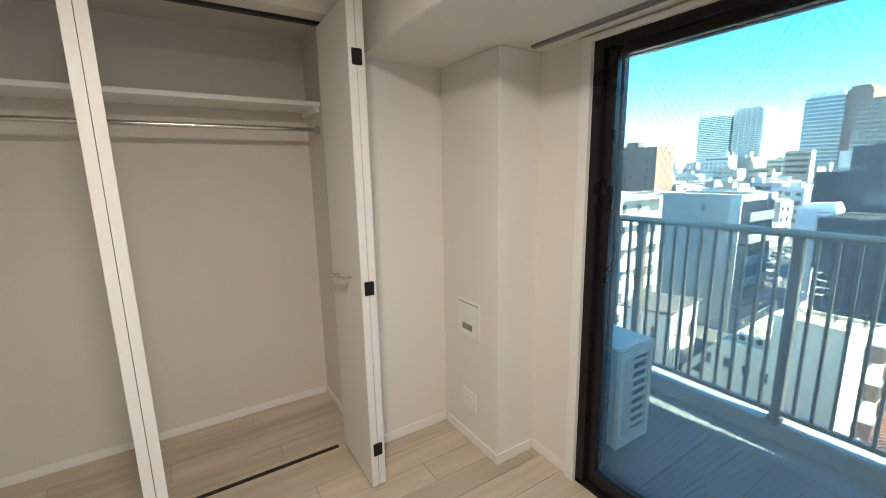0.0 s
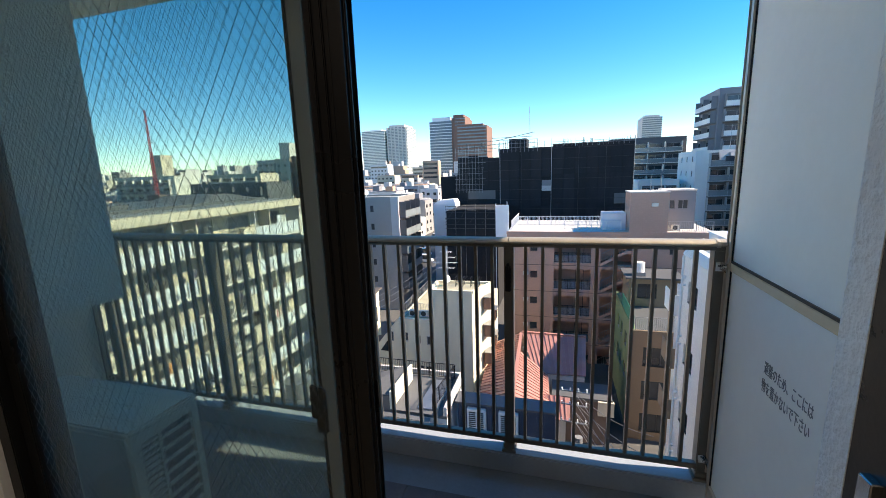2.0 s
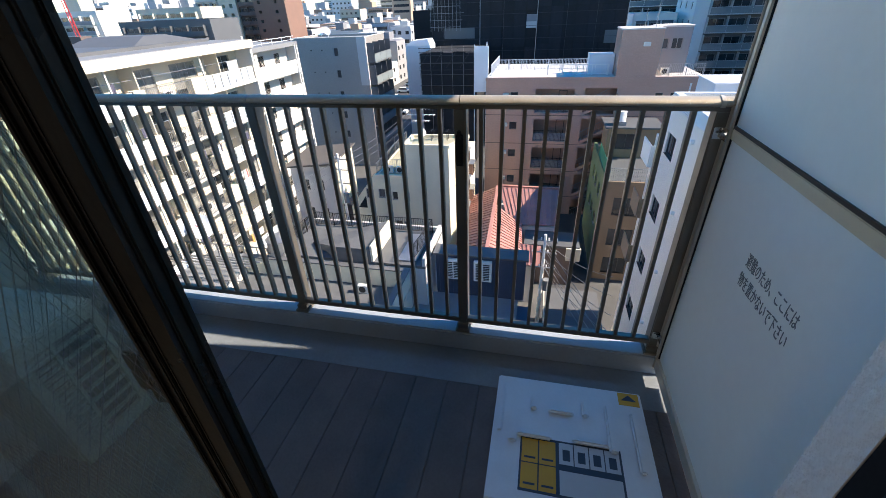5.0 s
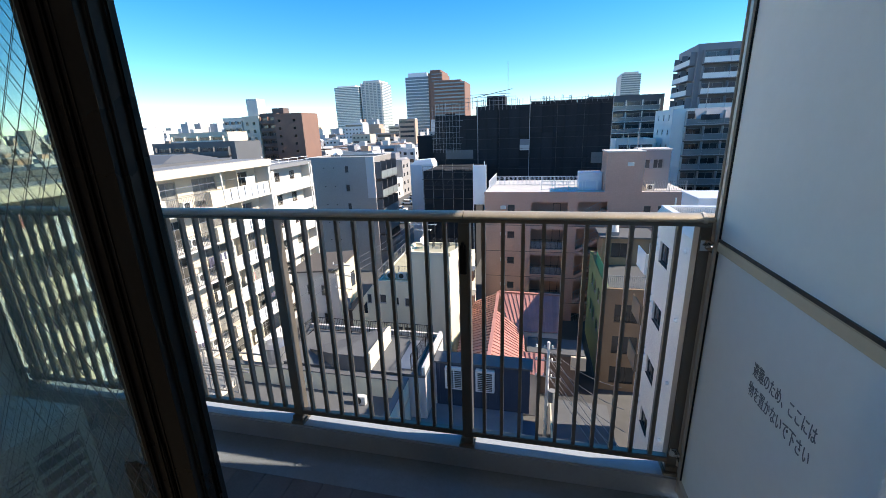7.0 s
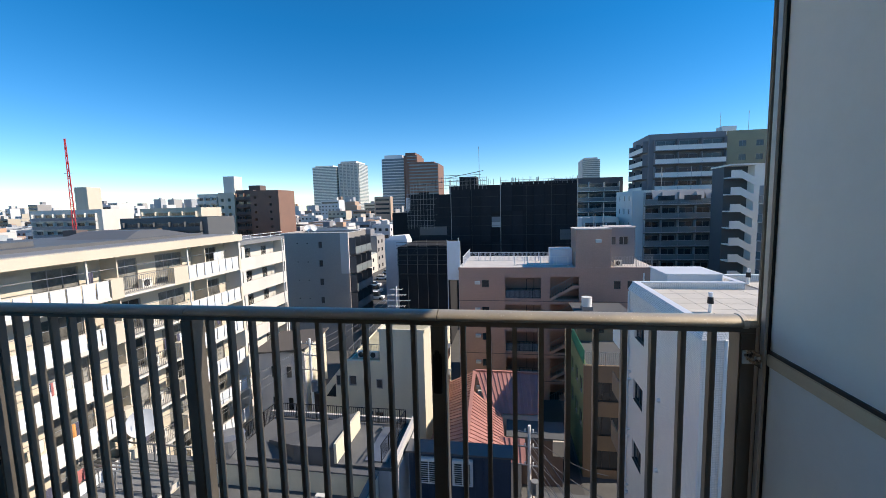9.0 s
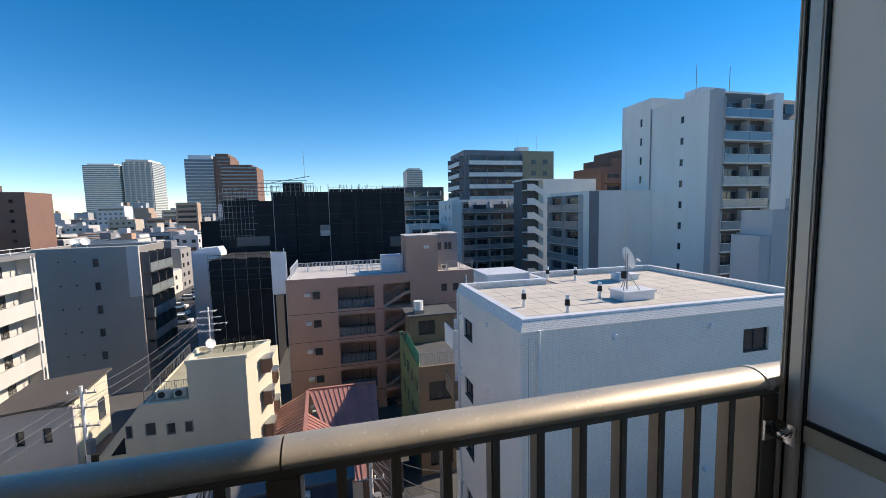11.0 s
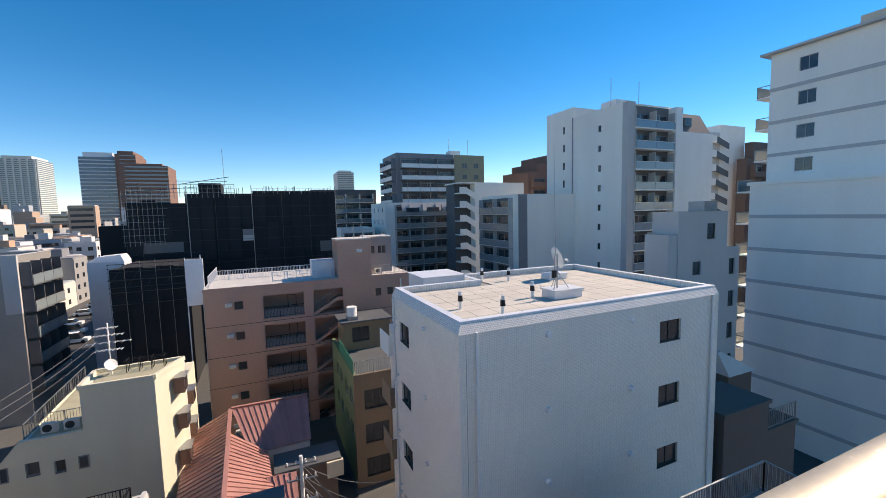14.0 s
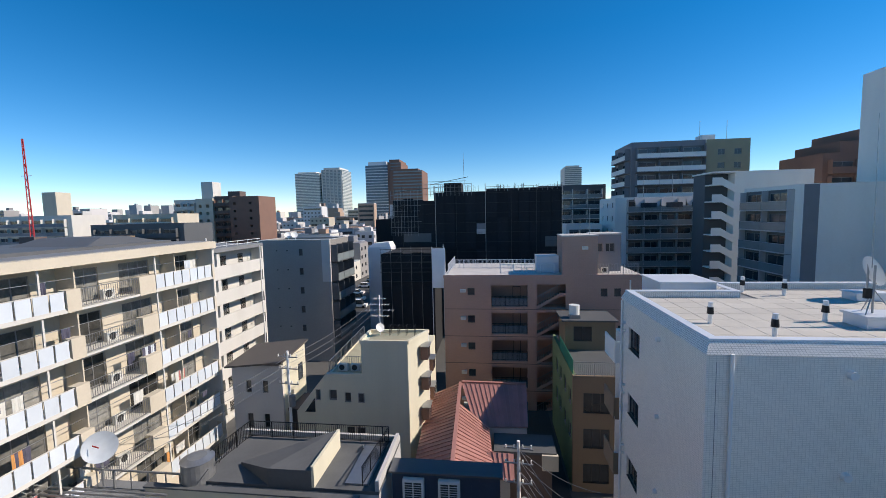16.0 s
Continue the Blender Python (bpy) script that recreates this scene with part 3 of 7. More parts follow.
part("pull", Mesh().box((-0.446, 0.0105, 0.75), (-0.434, 0.0145, 1.15)), BLACKSTEEL, inner, "recessed pull", bevel=0.001)
part("strike", Mesh().box((FX1 - 0.036, 0.03, 0.93), (FX1 - 0.019, 0.06, 1.03)), CHROME, wd, "small bright metal catch", bevel=0.002)

# ---- the balcony ----
XL, XR = -3.10, 0.65
structure("balcony_slab", Mesh().box((-3.6, 0.05, -0.30), (1.6, 1.385, -0.062)), SLAB, "concrete balcony slab", "balcony slab")
deck = structure("balcony_floor", Mesh().box((-3.6, 0.182, -0.06), (1.6, 1.005, -0.03)), DECK, "dark brown wood-look balcony sheet", "balcony floor")
gm = Mesh()
gm.box((-3.6, 1.006, -0.061), (1.6, 1.135, -0.026))
gm.box((-3.6, 1.135, -0.061), (1.6, 1.255, -0.058))
structure("gutter", gm, GUTTERM, "blue-grey painted balcony gutter", "gutter", bevel=0.003)
structure("door_sill", Mesh().box((WX0 - 0.02, 0.06, -0.0615), (0.435, 0.1815, -0.0205)), SLAB, "concrete sill outside the balcony window", "sill")
structure("curb", Mesh().box((-3.6, 1.255, -0.30), (1.6, 1.39, 0.05)), CURBM, "blue-grey painted balcony curb", "curb", bevel=0.008)
structure("balcony_ceiling", Mesh().box((-3.6, 0.115, 2.62), (1.6, 1.565, 2.80)), SLAB, "white painted slab of the balcony above", "balcony ceiling")
# never in view; stretched sideways as a reflector for the fronts opposite
structure("building_wall_below", Mesh().box((-18.0, 0.199, -21), (14.0, 0.40, -0.31)), SPRAY, "white sprayed facade below the balcony, unseen and widened to bounce light", "facade")
structure("building_wall_above", Mesh().box((-9.0, 0.10, 2.81), (5.0, 0.40, 9.0)), SPRAY, "white sprayed facade above the balcony", "facade")

RY = 1.30
rail = thing("balcony_railing", (-1.2, RY, 0.05), "dark bronze aluminium balcony railing with upright bars", "railing")
cap = Mesh()
prof = [(-0.024, 1.167), *((0.009 - 0.036 * math.cos(math.pi * i / 16), 1.172 + 0.023 * math.sin(math.pi * i / 16)) for i in range(17)), (0.042, 1.167)]
joints = [-3.08, -2.10, -1.18, -0.275, 0.607, 1.55]
for a, b in zip(joints, joints[1:]):
    seg = Mesh()
    seg.tube([(a + 0.0015, RY + y, z) for y, z in prof], [(b - 0.0015, RY + y, z) for y, z in prof])
    hr = part("handrail", seg, RAILCAP, rail, "rounded aluminium handrail", smooth=True)
col = Mesh()
prof2 = [(0.009 + (y - 0.009) * 1.06, 1.167 + (z - 1.167) * 1.07 - (0.0 if z > 1.168 else 0.003)) for y, z in prof]
col.loft([(0.601, RY + y, z) for y, z in prof2], [(0.614, RY + y, z) for y, z in prof2])
part("joint_sleeve", col, FRAMEALU, rail, "aluminium joint sleeve")
part("top_bar", Mesh().box((-3.08, RY - 0.018, 1.150), (1.55, RY + 0.034, 1.1668)), BRONZE, rail, bevel=0.003)
part("bottom_bar", Mesh().box((-3.08, RY - 0.016, 0.098), (0.632, RY + 0.016, 0.126)), BRONZE, rail, bevel=0.003)
picket = Mesh().box((-0.0075, -0.014, 0.0), (0.0075, 0.014, 1.026)).make("picket", BRONZE, 0.002)
post = Mesh().box((-0.023, -0.018, 0.0), (0.023, 0.046, 1.101)).make("post", BRONZE, 0.004)
base = Mesh().box((-0.036, -0.042, 0.0), (0.036, 0.042, 0.018)).box((-0.028, -0.032, 0.018), (0.028, 0.032, 0.045)).make("base_shoe", BRONZE, 0.003)
posts = [-3.03, -2.10, -1.18, -0.275, 0.62]
for x in posts:
    p = piece("post", post, rail, (x, RY, 0.05))
    s = new("base_shoe", base)
    s.parent = p
for a, b in zip(posts, posts[1:]):
    for i in range(1, 11):
        piece("picket", picket, rail, (a + (min(b, 0.612) - a) * i / 11, RY, 0.1255))
part("latch", Mesh().box((-0.290, RY - 0.032, 0.93), (-0.262, RY - 0.018, 1.06)).box((-0.283, RY - 0.038, 1.04), (-0.269, RY - 0.031, 1.075)), BLACKSTEEL, rail, "small dark pole holder on a post", bevel=0.003)


def partition(x, side, label, text):
    """The escape partition between two balconies; side: the way its face looks."""
    d = thing("balcony_partition", (x, 0.8, -0.02), label, "partition", "balcony partitions")
    s = -side
    part("outer_post", Mesh().box((x - s * 0.012, 1.243, -0.02), (x + s * 0.045, 1.268, 2.615)), FRAMEALU, d, "aluminium post", bevel=0.003)
    part("front_post", Mesh().box((x - s * 0.016, 1.274, 0.05), (x + s * 0.045, 1.2815, 2.615)), FRAMEALU, d, "aluminium post", bevel=0.003)
    part("groove", Mesh().box((x - s * 0.008, 1.2655, 0.05), (x + s * 0.04, 1.2745, 2.61)), BLACKSTEEL, d)
    part("upper_board", Mesh().box((x, 0.195, 1.115), (x + s * 0.008, 1.2394, 2.60)), BOARD, d, "pale grey board")
    part("lower_board", Mesh().box((x, 0.195, 0.055), (x + s * 0.008, 1.2394, 1.075)), BOARD, d, "pale grey board")
    part("edge_gasket", Mesh().box((x - s * 0.006, 1.2396, 0.055), (x + s * 0.010, 1.2428, 2.60)), BLACKSTEEL, d, "black rubber gasket")
    part("band", Mesh().box((x - s * 0.008, 0.46, 1.072), (x + s * 0.012, 1.2394, 1.106)), CREAMBAND, d, "cream aluminium band", bevel=0.002)
    part("band_gasket", Mesh().box((x - s * 0.006, 0.46, 1.1065), (x + s * 0.011, 1.2394, 1.116)), BLACKSTEEL, d)
    part("bottom_frame", Mesh().box((x - s * 0.012, 0.205, -0.005), (x + s * 0.020, 1.2425, 0.055)), FRAMEALU, d, bevel=0.002)
    part("inner_frame", Mesh().box((x - s * 0.010, 0.182, 0.035), (x + s * 0.030, 0.202, 2.60)), SPRAY, d, bevel=0.002)
    for zc in (1.081, 0.16):
        px = x - s * 0.0165
        plate = wall(Mesh(), "x", px - 0.003 if s > 0 else px, 1.243, 1.2815, zc - 0.02, zc + 0.02, 0.003, [(1.266, 1.276, zc - 0.005, zc + 0.005)])
        plate.box((px - s * 0.032, 1.2775, zc - 0.02), (px - s * 0.003, 1.2815, zc + 0.02))
        br = part("bracket", plate, CHROME, d, "bright slotted steel bracket")
        bolt = Mesh().rod((px - s * 0.003, 1.262, zc), (px - s * 0.0055, 1.262, zc), 0.011, 14).rod((px - s * 0.0055, 1.262, zc), (px - s * 0.011, 1.262, zc), 0.007, 6).rod((px - s * 0.011, 1.262, zc), (px - s * 0.018, 1.262, zc), 0.004, 10)
        part("bolt", bolt, CHROME, br, "steel bolt with washer")
    if text:
        lines = ("避難のため、ここには", "物を置かないで下さい")
        for k, line in enumerate(lines):
            cu = bpy.data.curves.new("writing", "FONT")
            cu.body, cu.size, cu.extrude, cu.align_x = line, 0.05, 0.0006, "LEFT"
            dg = new("writing", cu)
            dg.matrix_world = Matrix(((0, 0, -1, 0), (-1, 0, 0, 0), (0, 1, 0, 0), (0, 0, 0, 1)))
            bpy.context.view_layer.update()
            me = bpy.data.meshes.new_from_object(dg.evaluated_get(bpy.context.evaluated_depsgraph_get()))
            bpy.data.objects.remove(dg)
            xs = [v.co.x for v in me.vertices] or [0, 1]
            fit_w = 0.288 / max(1e-3, max(xs) - min(xs))
            me.transform(Matrix.Scale(fit_w, 4, (1, 0, 0)))
            me.transform(Matrix(((0, 0, -1, x - s * 0.0005), (-1, 0, 0, 0.895 + 0.006 * k), (0, 1, 0, 0.800 - 0.066 * k), (0, 0, 0, 1))))
            me.materials.clear()
            me.materials.append(INK)
            tagged(hang(new("writing", me), d), "grey stencilled escape notice")
    return d


partition(XR, -1, "pale grey escape partition with a cream band and notice", True)
partition(XL, 1, "pale grey escape partition beyond the air conditioner", False)
structure("wing_wall", Mesh().box((-2.17, 0.181, 0.97), (-2.07, 0.75, 2.62)), SPRAY, "white hanging wing wall over the air conditioner", "wing wall", bevel=0.006)

# evacuation hatch
hx0, hx1, hy0, hy1, hz = -0.065, 0.545, 0.50, 1.066, -0.022
ht = thing("evacuation_hatch", ((hx0 + hx1) / 2, (hy0 + hy1) / 2, hz), "pale steel evacuation hatch with ribs and picture labels", "evacuation hatch")
part("lid", Mesh().box((hx0, hy0, hz), (hx1, hy1, 0.0)), HATCHM, ht, bevel=0.006)
for a, b in (((0.05, 0.26), (0.075, 0.47)), ((0.075, 0.40), (0.18, 0.425)), ((0.115, 0.14), (0.135, 0.24)), ((0.17, 0.22), (0.25, 0.245)), ((0.275, 0.13), (0.295, 0.24)), ((0.345, 0.14), (0.37, 0.44)),
             ((0.24, 0.39), (0.345, 0.415)), ((0.42, 0.17), (0.44, 0.53)), ((0.015, 0.07), (0.028, 0.42))):
    rx0, ry0, rx1, ry1 = hx0 + a[0] * 1.3, hy1 - a[1] * 0.72, hx0 + b[0] * 1.3, hy1 - b[1] * 0.72
    part("rib", Mesh().box((rx0, ry0, -0.001), (rx1, ry1, 0.020)), HATCHM, ht, bevel=0.007)
part("arrow_label", Mesh().box((hx1 - 0.095, hy1 - 0.075, 0.0), (hx1 - 0.012, hy1 - 0.01, 0.0012)), YELLOW, ht, "yellow label with a black arrow")
part("arrow", Mesh().prism([(hx1 - 0.085, hy1 - 0.05), (hx1 - 0.022, hy1 - 0.05), (hx1 - 0.053, hy1 - 0.02)], 0.0012, 0.002), LABELNAVY, ht, "black arrow")
part("label_frame", Mesh().box((hx0 + 0.115, hy0 + 0.05, 0.0), (hx0 + 0.49, hy0 + 0.27, 0.001)), LABELNAVY, ht, "dark bordered picture label")
for i in range(2):
    for j in range(2):
        part("yellow_field", Mesh().box((hx0 + 0.122 + i * 0.066, hy0 + 0.06 + j * 0.102, 0.001), (hx0 + 0.183 + i * 0.066, hy0 + 0.157 + j * 0.102, 0.0018)), YELLOW, ht, "yellow picture field")
        part("bar", Mesh().box((hx0 + 0.132 + i * 0.066, hy0 + 0.075 + j * 0.102, 0.0018), (hx0 + 0.174 + i * 0.066, hy0 + 0.083 + j * 0.102, 0.0024)), LABELNAVY, ht)
for i in range(4):
    part("grey_field", Mesh().box((hx0 + 0.262 + i * 0.056, hy0 + 0.175, 0.001), (hx0 + 0.314 + i * 0.056, hy0 + 0.262, 0.0018)), LABELGREY, ht, "pale picture field")
    part("picture", Mesh().box((hx0 + 0.275 + i * 0.056, hy0 + 0.19, 0.0018), (hx0 + 0.302 + i * 0.056, hy0 + 0.235, 0.0024)), LABELNAVY, ht)
part("text_field", Mesh().box((hx0 + 0.262, hy0 + 0.06, 0.001), (hx0 + 0.482, hy0 + 0.15, 0.0018)), LABELGREY, ht)

# air conditioner
ac = thing("outdoor_unit", (-1.95, 0.45, -0.022), "beige air-conditioner outdoor unit on the balcony floor", "air conditioner")
ax0, ax1, ay0, ay1 = -2.34, -1.55, 0.31, 0.60
part("casing", Mesh().box((ax0, ay0, 0.03), (ax1 - 0.02, ay1, 0.585)), ACM, ac, bevel=0.008)
part("top_cover", Mesh().box((ax0 - 0.006, ay0 - 0.006, 0.585), (ax1 + 0.004, ay1 + 0.006, 0.612)), ACM, ac, bevel=0.008)
for i in range(3):
    part("top_groove", Mesh().box((ax0 + 0.03, ay0 + 0.06 + i * 0.085, 0.6115), (ax1 - 0.03, ay0 + 0.072 + i * 0.085, 0.6145)), ACM, ac, bevel=0.001)
part("end_frame", wall(Mesh(), "x", ax1 - 0.02, ay0, ay1, 0.03, 0.585, 0.022, [(ay0 + 0.035, ay0 + 0.105, 0.09, 0.545), (ay0 + 0.118, ay1 - 0.03, 0.09, 0.545)]), ACM, ac)
# black plate behind the slats, painting the shade inside the casing
part("end_dark", Mesh().box((ax1 - 0.0235, ay0 + 0.03, 0.085), (ax1 - 0.0185, ay1 - 0.025, 0.55)), ACDARK, ac, "black fill in place of a shaded interior")
slat = Mesh().box((ax1 - 0.017, 0, 0), (ax1 + 0.003, 0.07, 0.009)).make("slat", ACM, 0.002)
slat2 = Mesh().box((ax1 - 0.017, 0, 0), (ax1 + 0.003, 0.142, 0.009)).make("slat", ACM, 0.002)
for i in range(17):
    piece("slat", slat, ac, (0, ay0 + 0.035, 0.104 + i * 0.0262))
for i in range(8):
    piece("slat", slat2, ac, (0, ay0 + 0.118, 0.130 + i * 0.0535))
part("foot", Mesh().box((ax0 + 0.08, ay0 - 0.02, -0.022), (ax0 + 0.14, ay1 + 0.02, 0.03)), ACDARK, ac, bevel=0.004)
part("foot", Mesh().box((ax1 - 0.14, ay0 - 0.02, -0.022), (ax1 - 0.08, ay1 + 0.02, 0.03)), ACDARK, ac, bevel=0.004)


# ---- the town ----
GZ = -21.0
structure("ground", Mesh().box((-2600, 0.41, GZ - 1), (2600, 4200, GZ)), GROUNDM, "grey built-up ground reaching the horizon", "ground")
structure("ground_behind", Mesh().box((-2600, -2600, GZ - 1), (2600, 0.40, GZ)), GROUNDM, "grey built-up ground behind the building", "ground")
structure("road", Mesh().box((-43, 68, GZ), (-26, 320, GZ + 0.02)), ASPHALT, "grey asphalt street between the blocks", "road")
structure("alley", Mesh().box((1.2, 3, GZ), (5.6, 75, GZ + 0.02)), ASPHALT, "dark asphalt alley between the houses", "road")


def spot(axis, pos, out, u, v, z):
    return (u, pos + out * v, z) if axis == "y" else (pos + out * v, u, z)


def sbox(m, axis, pos, out, u0, u1, v0, v1, z0, z1):
    return m.box(spot(axis, pos, out, u0, v0, z0), spot(axis, pos, out, u1, v1, z1))


def shell(t, x0, x1, y0, y1, z0, z1, m, front=(), left=(), right=(), roof=None, parapet=0.3, cap=None, side=None):
    """Walls with their openings, a roof and a coping. Openings: (ua, ub, za, zb)."""
    k = 0.3
    part("front_wall", wall(Mesh(), "y", y0, x0, x1, z0, z1, k, front), m, t)
    part("back_wall", wall(Mesh(), "y", y1 - k, x0, x1, z0, z1, k), m, t)
    part("left_wall", wall(Mesh(), "x", x0, y0 + k, y1 - k, z0, z1, k, left), side or m, t)
    part("right_wall", wall(Mesh(), "x", x1 - k, y0 + k, y1 - k, z0, z1, k, right), side or m, t)
    # solid black block; its colour stands for the unlit rooms
    part("core", Mesh().box((x0 + 0.9, y0 + 0.9, z0), (x1 - 0.9, y1 - 0.9, z1 - 0.4)), ACDARK, t, "black fill in place of a shaded interior")
    part("roof", Mesh().box((x0 + k, y0 + k, z1 - parapet - 0.3), (x1 - k, y1 - k, z1 - parapet)), roof or GREYROOF, t)
    c = Mesh()
    e = 0.04
    c.box((x0 - e, y0 - e, z1), (x1 + e, y0 + k + e, z1 + 0.06))
    c.box((x0 - e, y1 - k - e, z1), (x1 + e, y1 + e, z1 + 0.06))
    c.box((x0 - e, y0 + k + e, z1), (x0 + k + e, y1 - k - e, z1 + 0.06))
    c.box((x1 - k - e, y0 + k + e, z1), (x1 + e, y1 - k - e, z1 + 0.06))
    part("coping", c, cap or m, t)


def fill(t, axis, pos, holes, out=-1, frame_mat=None, mull=1, name="window", pane_mat=None):
    """Windows in openings: out -1 for walls that look along -x or -y, +1 for the others."""
    for a, b, z0, z1 in holes:
        window(t, axis, pos, a, b, z0, z1, 0.1 if out < 0 else -0.17, frame_mat, mull, name, pane_mat)


def balconies(t, axis, pos, out, u0, u1, floors, depth, slab, panel, bays, high=1.05, fin=None, solid=False, wide=0.8, tall=2.15, back=None):
    """A stack of balconies on a face: slabs, breast panels bay by bay, dividing fins, and a glazed door in every bay."""
    w = (u1 - u0) / bays
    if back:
        # a thin dark sheet paints the shade of the slabs onto the wall
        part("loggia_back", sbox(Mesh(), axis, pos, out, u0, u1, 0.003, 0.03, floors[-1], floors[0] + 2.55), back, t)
    for z in floors:
        b = part("balcony", sbox(Mesh(), axis, pos, out, u0, u1, -0.0, depth, z - 0.16, z), slab, t)
        for i in range(bays):
            a = u0 + i * w
            part("breast_panel", sbox(Mesh(), axis, pos, out, a + 0.03, a + w - 0.03, depth - 0.07, depth - 0.01, z + 0.0, z + high), panel, b)
            window(t, axis, pos, a + w * (0.5 - wide / 2), a + w * (0.5 + wide / 2), z + 0.05, z + tall, -0.09 if out < 0 else 0.02, None, 1, "balcony_door")
        for i in range(bays + 1):
            a = u0 + i * w
            part("divider", sbox(Mesh(), axis, pos, out, a - 0.05, a + 0.05, 0.0, depth - 0.08, z, z + 2.5), fin or slab, b)
        part("rim", sbox(Mesh(), axis, pos, out, u0, u1, depth - 0.10, depth + 0.02, z + high, z + high + 0.05), slab, b)


def vent(t, axis, pos, u, z, r=0.14):
    m = Mesh()
    a, b = spot(axis, pos, -1, u, 0.0, z), spot(axis, pos, -1, u, 0.13, z)
    m.rod(a, b, r, 12, r * 0.85)
    part("vent_cap", m, PLASTIC, t, "white round vent cap", smooth=False)


def ac_box(t, at, along="x", name="ac_unit"):
    """A small outdoor unit with its fan grille."""
    x, y, z = at
    b = part(name, Mesh().box((x, y, z), (x + 0.8, y + 0.3, z + 0.6)) if along == "x" else Mesh().box((x, y, z), (x + 0.3, y + 0.8, z + 0.6)), ACM, t, "beige outdoor unit", bevel=0.02)
    g = Mesh()
    if along == "x":
        g.rod((x + 0.32, y - 0.012, z + 0.31), (x + 0.32, y + 0.002, z + 0.31), 0.24, 16)
    else:
        g.rod((x + 0.298, y + 0.36, z + 0.31), (x + 0.312, y + 0.36, z + 0.31), 0.24, 16)
    part("fan_grille", g, ACDARK, b)
    return b


# the white tiled block across the alley
wb = thing("white_tile_building", (13, 19, GZ), "four-storey block faced in small white tiles, flat roof", "building")
WXA, WXB, WYA, WYB, WZ = 6.12, 20.75, 14.10, 24.6, -2.60
SH = 0.40
fh = [(16.55, 17.98, z, z + 1.02) for z in (-4.9, -8.02, -11.12, -14.24, -17.35)]
lh = [(19.75, 21.2, z, z + 1.05) for z in (-5.2, -8.42, -11.6, -14.8, -18.0)]
NX, NY = 11.0, 22.35
part("front_wall", wall(Mesh(), "y", WYA, WXA, WXB, GZ, WZ - SH, 0.3, fh), TILE_WHITE, wb)
part("left_wall", wall(Mesh(), "x", WXA, WYA + 0.3, NY, GZ, WZ - SH, 0.3, lh), TILE_WHITE, wb)
part("right_wall", wall(Mesh(), "x", WXB - 0.3, WYA + 0.3, WYB - 0.3, GZ, WZ - SH, 0.3), TILE_WHITE, wb)
part("back_wall", wall(Mesh(), "y", WYB - 0.3, NX, WXB, GZ, WZ - SH, 0.3), TILE_WHITE, wb)
part("notch_wall", Mesh().box((WXA + 0.3, NY - 0.3, GZ), (NX + 0.3, NY, WZ - SH)).box((NX, NY, GZ), (NX + 0.3, WYB - 0.3, WZ - SH)), TILE_WHITE, wb)
part("rear_wing", Mesh().box((WXA + 0.4, NY, GZ), (NX, WYB, -5.2)), TILE_WHITE, wb)
# black block whose colour stands in for shade behind the windows
part("core", Mesh().box((WXA + 0.8, WYA + 0.8, GZ), (WXB - 0.8, NY - 0.6, WZ - 1)), ACDARK, wb, "black fill in place of a shaded interior")
plan = [(WXA, WYA), (WXB, WYA), (WXB, WYB), (NX, WYB), (NX, NY), (WXA, NY)]


def inset(d):
    """The plan of the tiled block drawn in by d."""
    out = []
    for i, p in enumerate(plan):
        a, c = Vector(plan[i - 1]), Vector(plan[(i + 1) % len(plan)])
        u, v = (Vector(p) - a).normalized(), (c - Vector(p)).normalized()
        out.append(Vector(p) + d * Vector((-u.y - v.y, u.x + v.x)))
    return out


for i in range(len(plan)):
    j = (i + 1) % len(plan)
    edge = lambda d, z: [(*inset(d)[i], z), (*inset(d)[j], z)]
    slope = Mesh().loft(edge(-0.03, WZ - SH) + edge(0.42, WZ - SH)[::-1], edge(0.14, WZ) + edge(0.42, WZ)[::-1])
    part("parapet_slope", slope, TILE_CAP, wb, "sloping tiled parapet band")
    part("coping", Mesh().loft(edge(0.12, WZ) + edge(0.44, WZ)[::-1], edge(0.13, WZ + 0.05) + edge(0.43, WZ + 0.05)[::-1]), COPING, wb, "pale metal coping")
roofw = part("roof", Mesh().box((WXA + 0.42, WYA + 0.42, WZ - SH), (WXB - 0.42, NY - 0.42, WZ - 0.30)).box((NX + 0.42, NY - 0.42, WZ - SH), (WXB - 0.42, WYB - 0.42, WZ - 0.30)), GREYROOF, wb, "roof deck")
fill(wb, "y", WYA, fh, -1, DARKFRAME)
fill(wb, "x", WXA, lh, -1, DARKFRAME)
for x in (6.82, 20.2):
    dp = Mesh().rod((x, WYA - 0.07, GZ), (x, WYA - 0.07, WZ - 0.36), 0.055, 10)
    for i in range(9):
        dp.rod((x, WYA - 0.07, GZ + 1 + i * 2.0), (x, WYA - 0.07, GZ + 1.08 + i * 2.0), 0.068, 10)
    part("downpipe", dp, PLASTIC, wb, "white downpipe with clips", smooth=False)
part("downpipe", Mesh().rod((WXA - 0.07, 22.05, GZ), (WXA - 0.07, 22.05, WZ - 0.45), 0.055, 10), PLASTIC, wb, "white downpipe")
part("corner_joint", Mesh().box((WXA + 0.28, WYA - 0.006, GZ), (WXA + 0.295, WYA + 0.01, WZ - 0.63)), WINFRAME, wb, "grey movement joint")
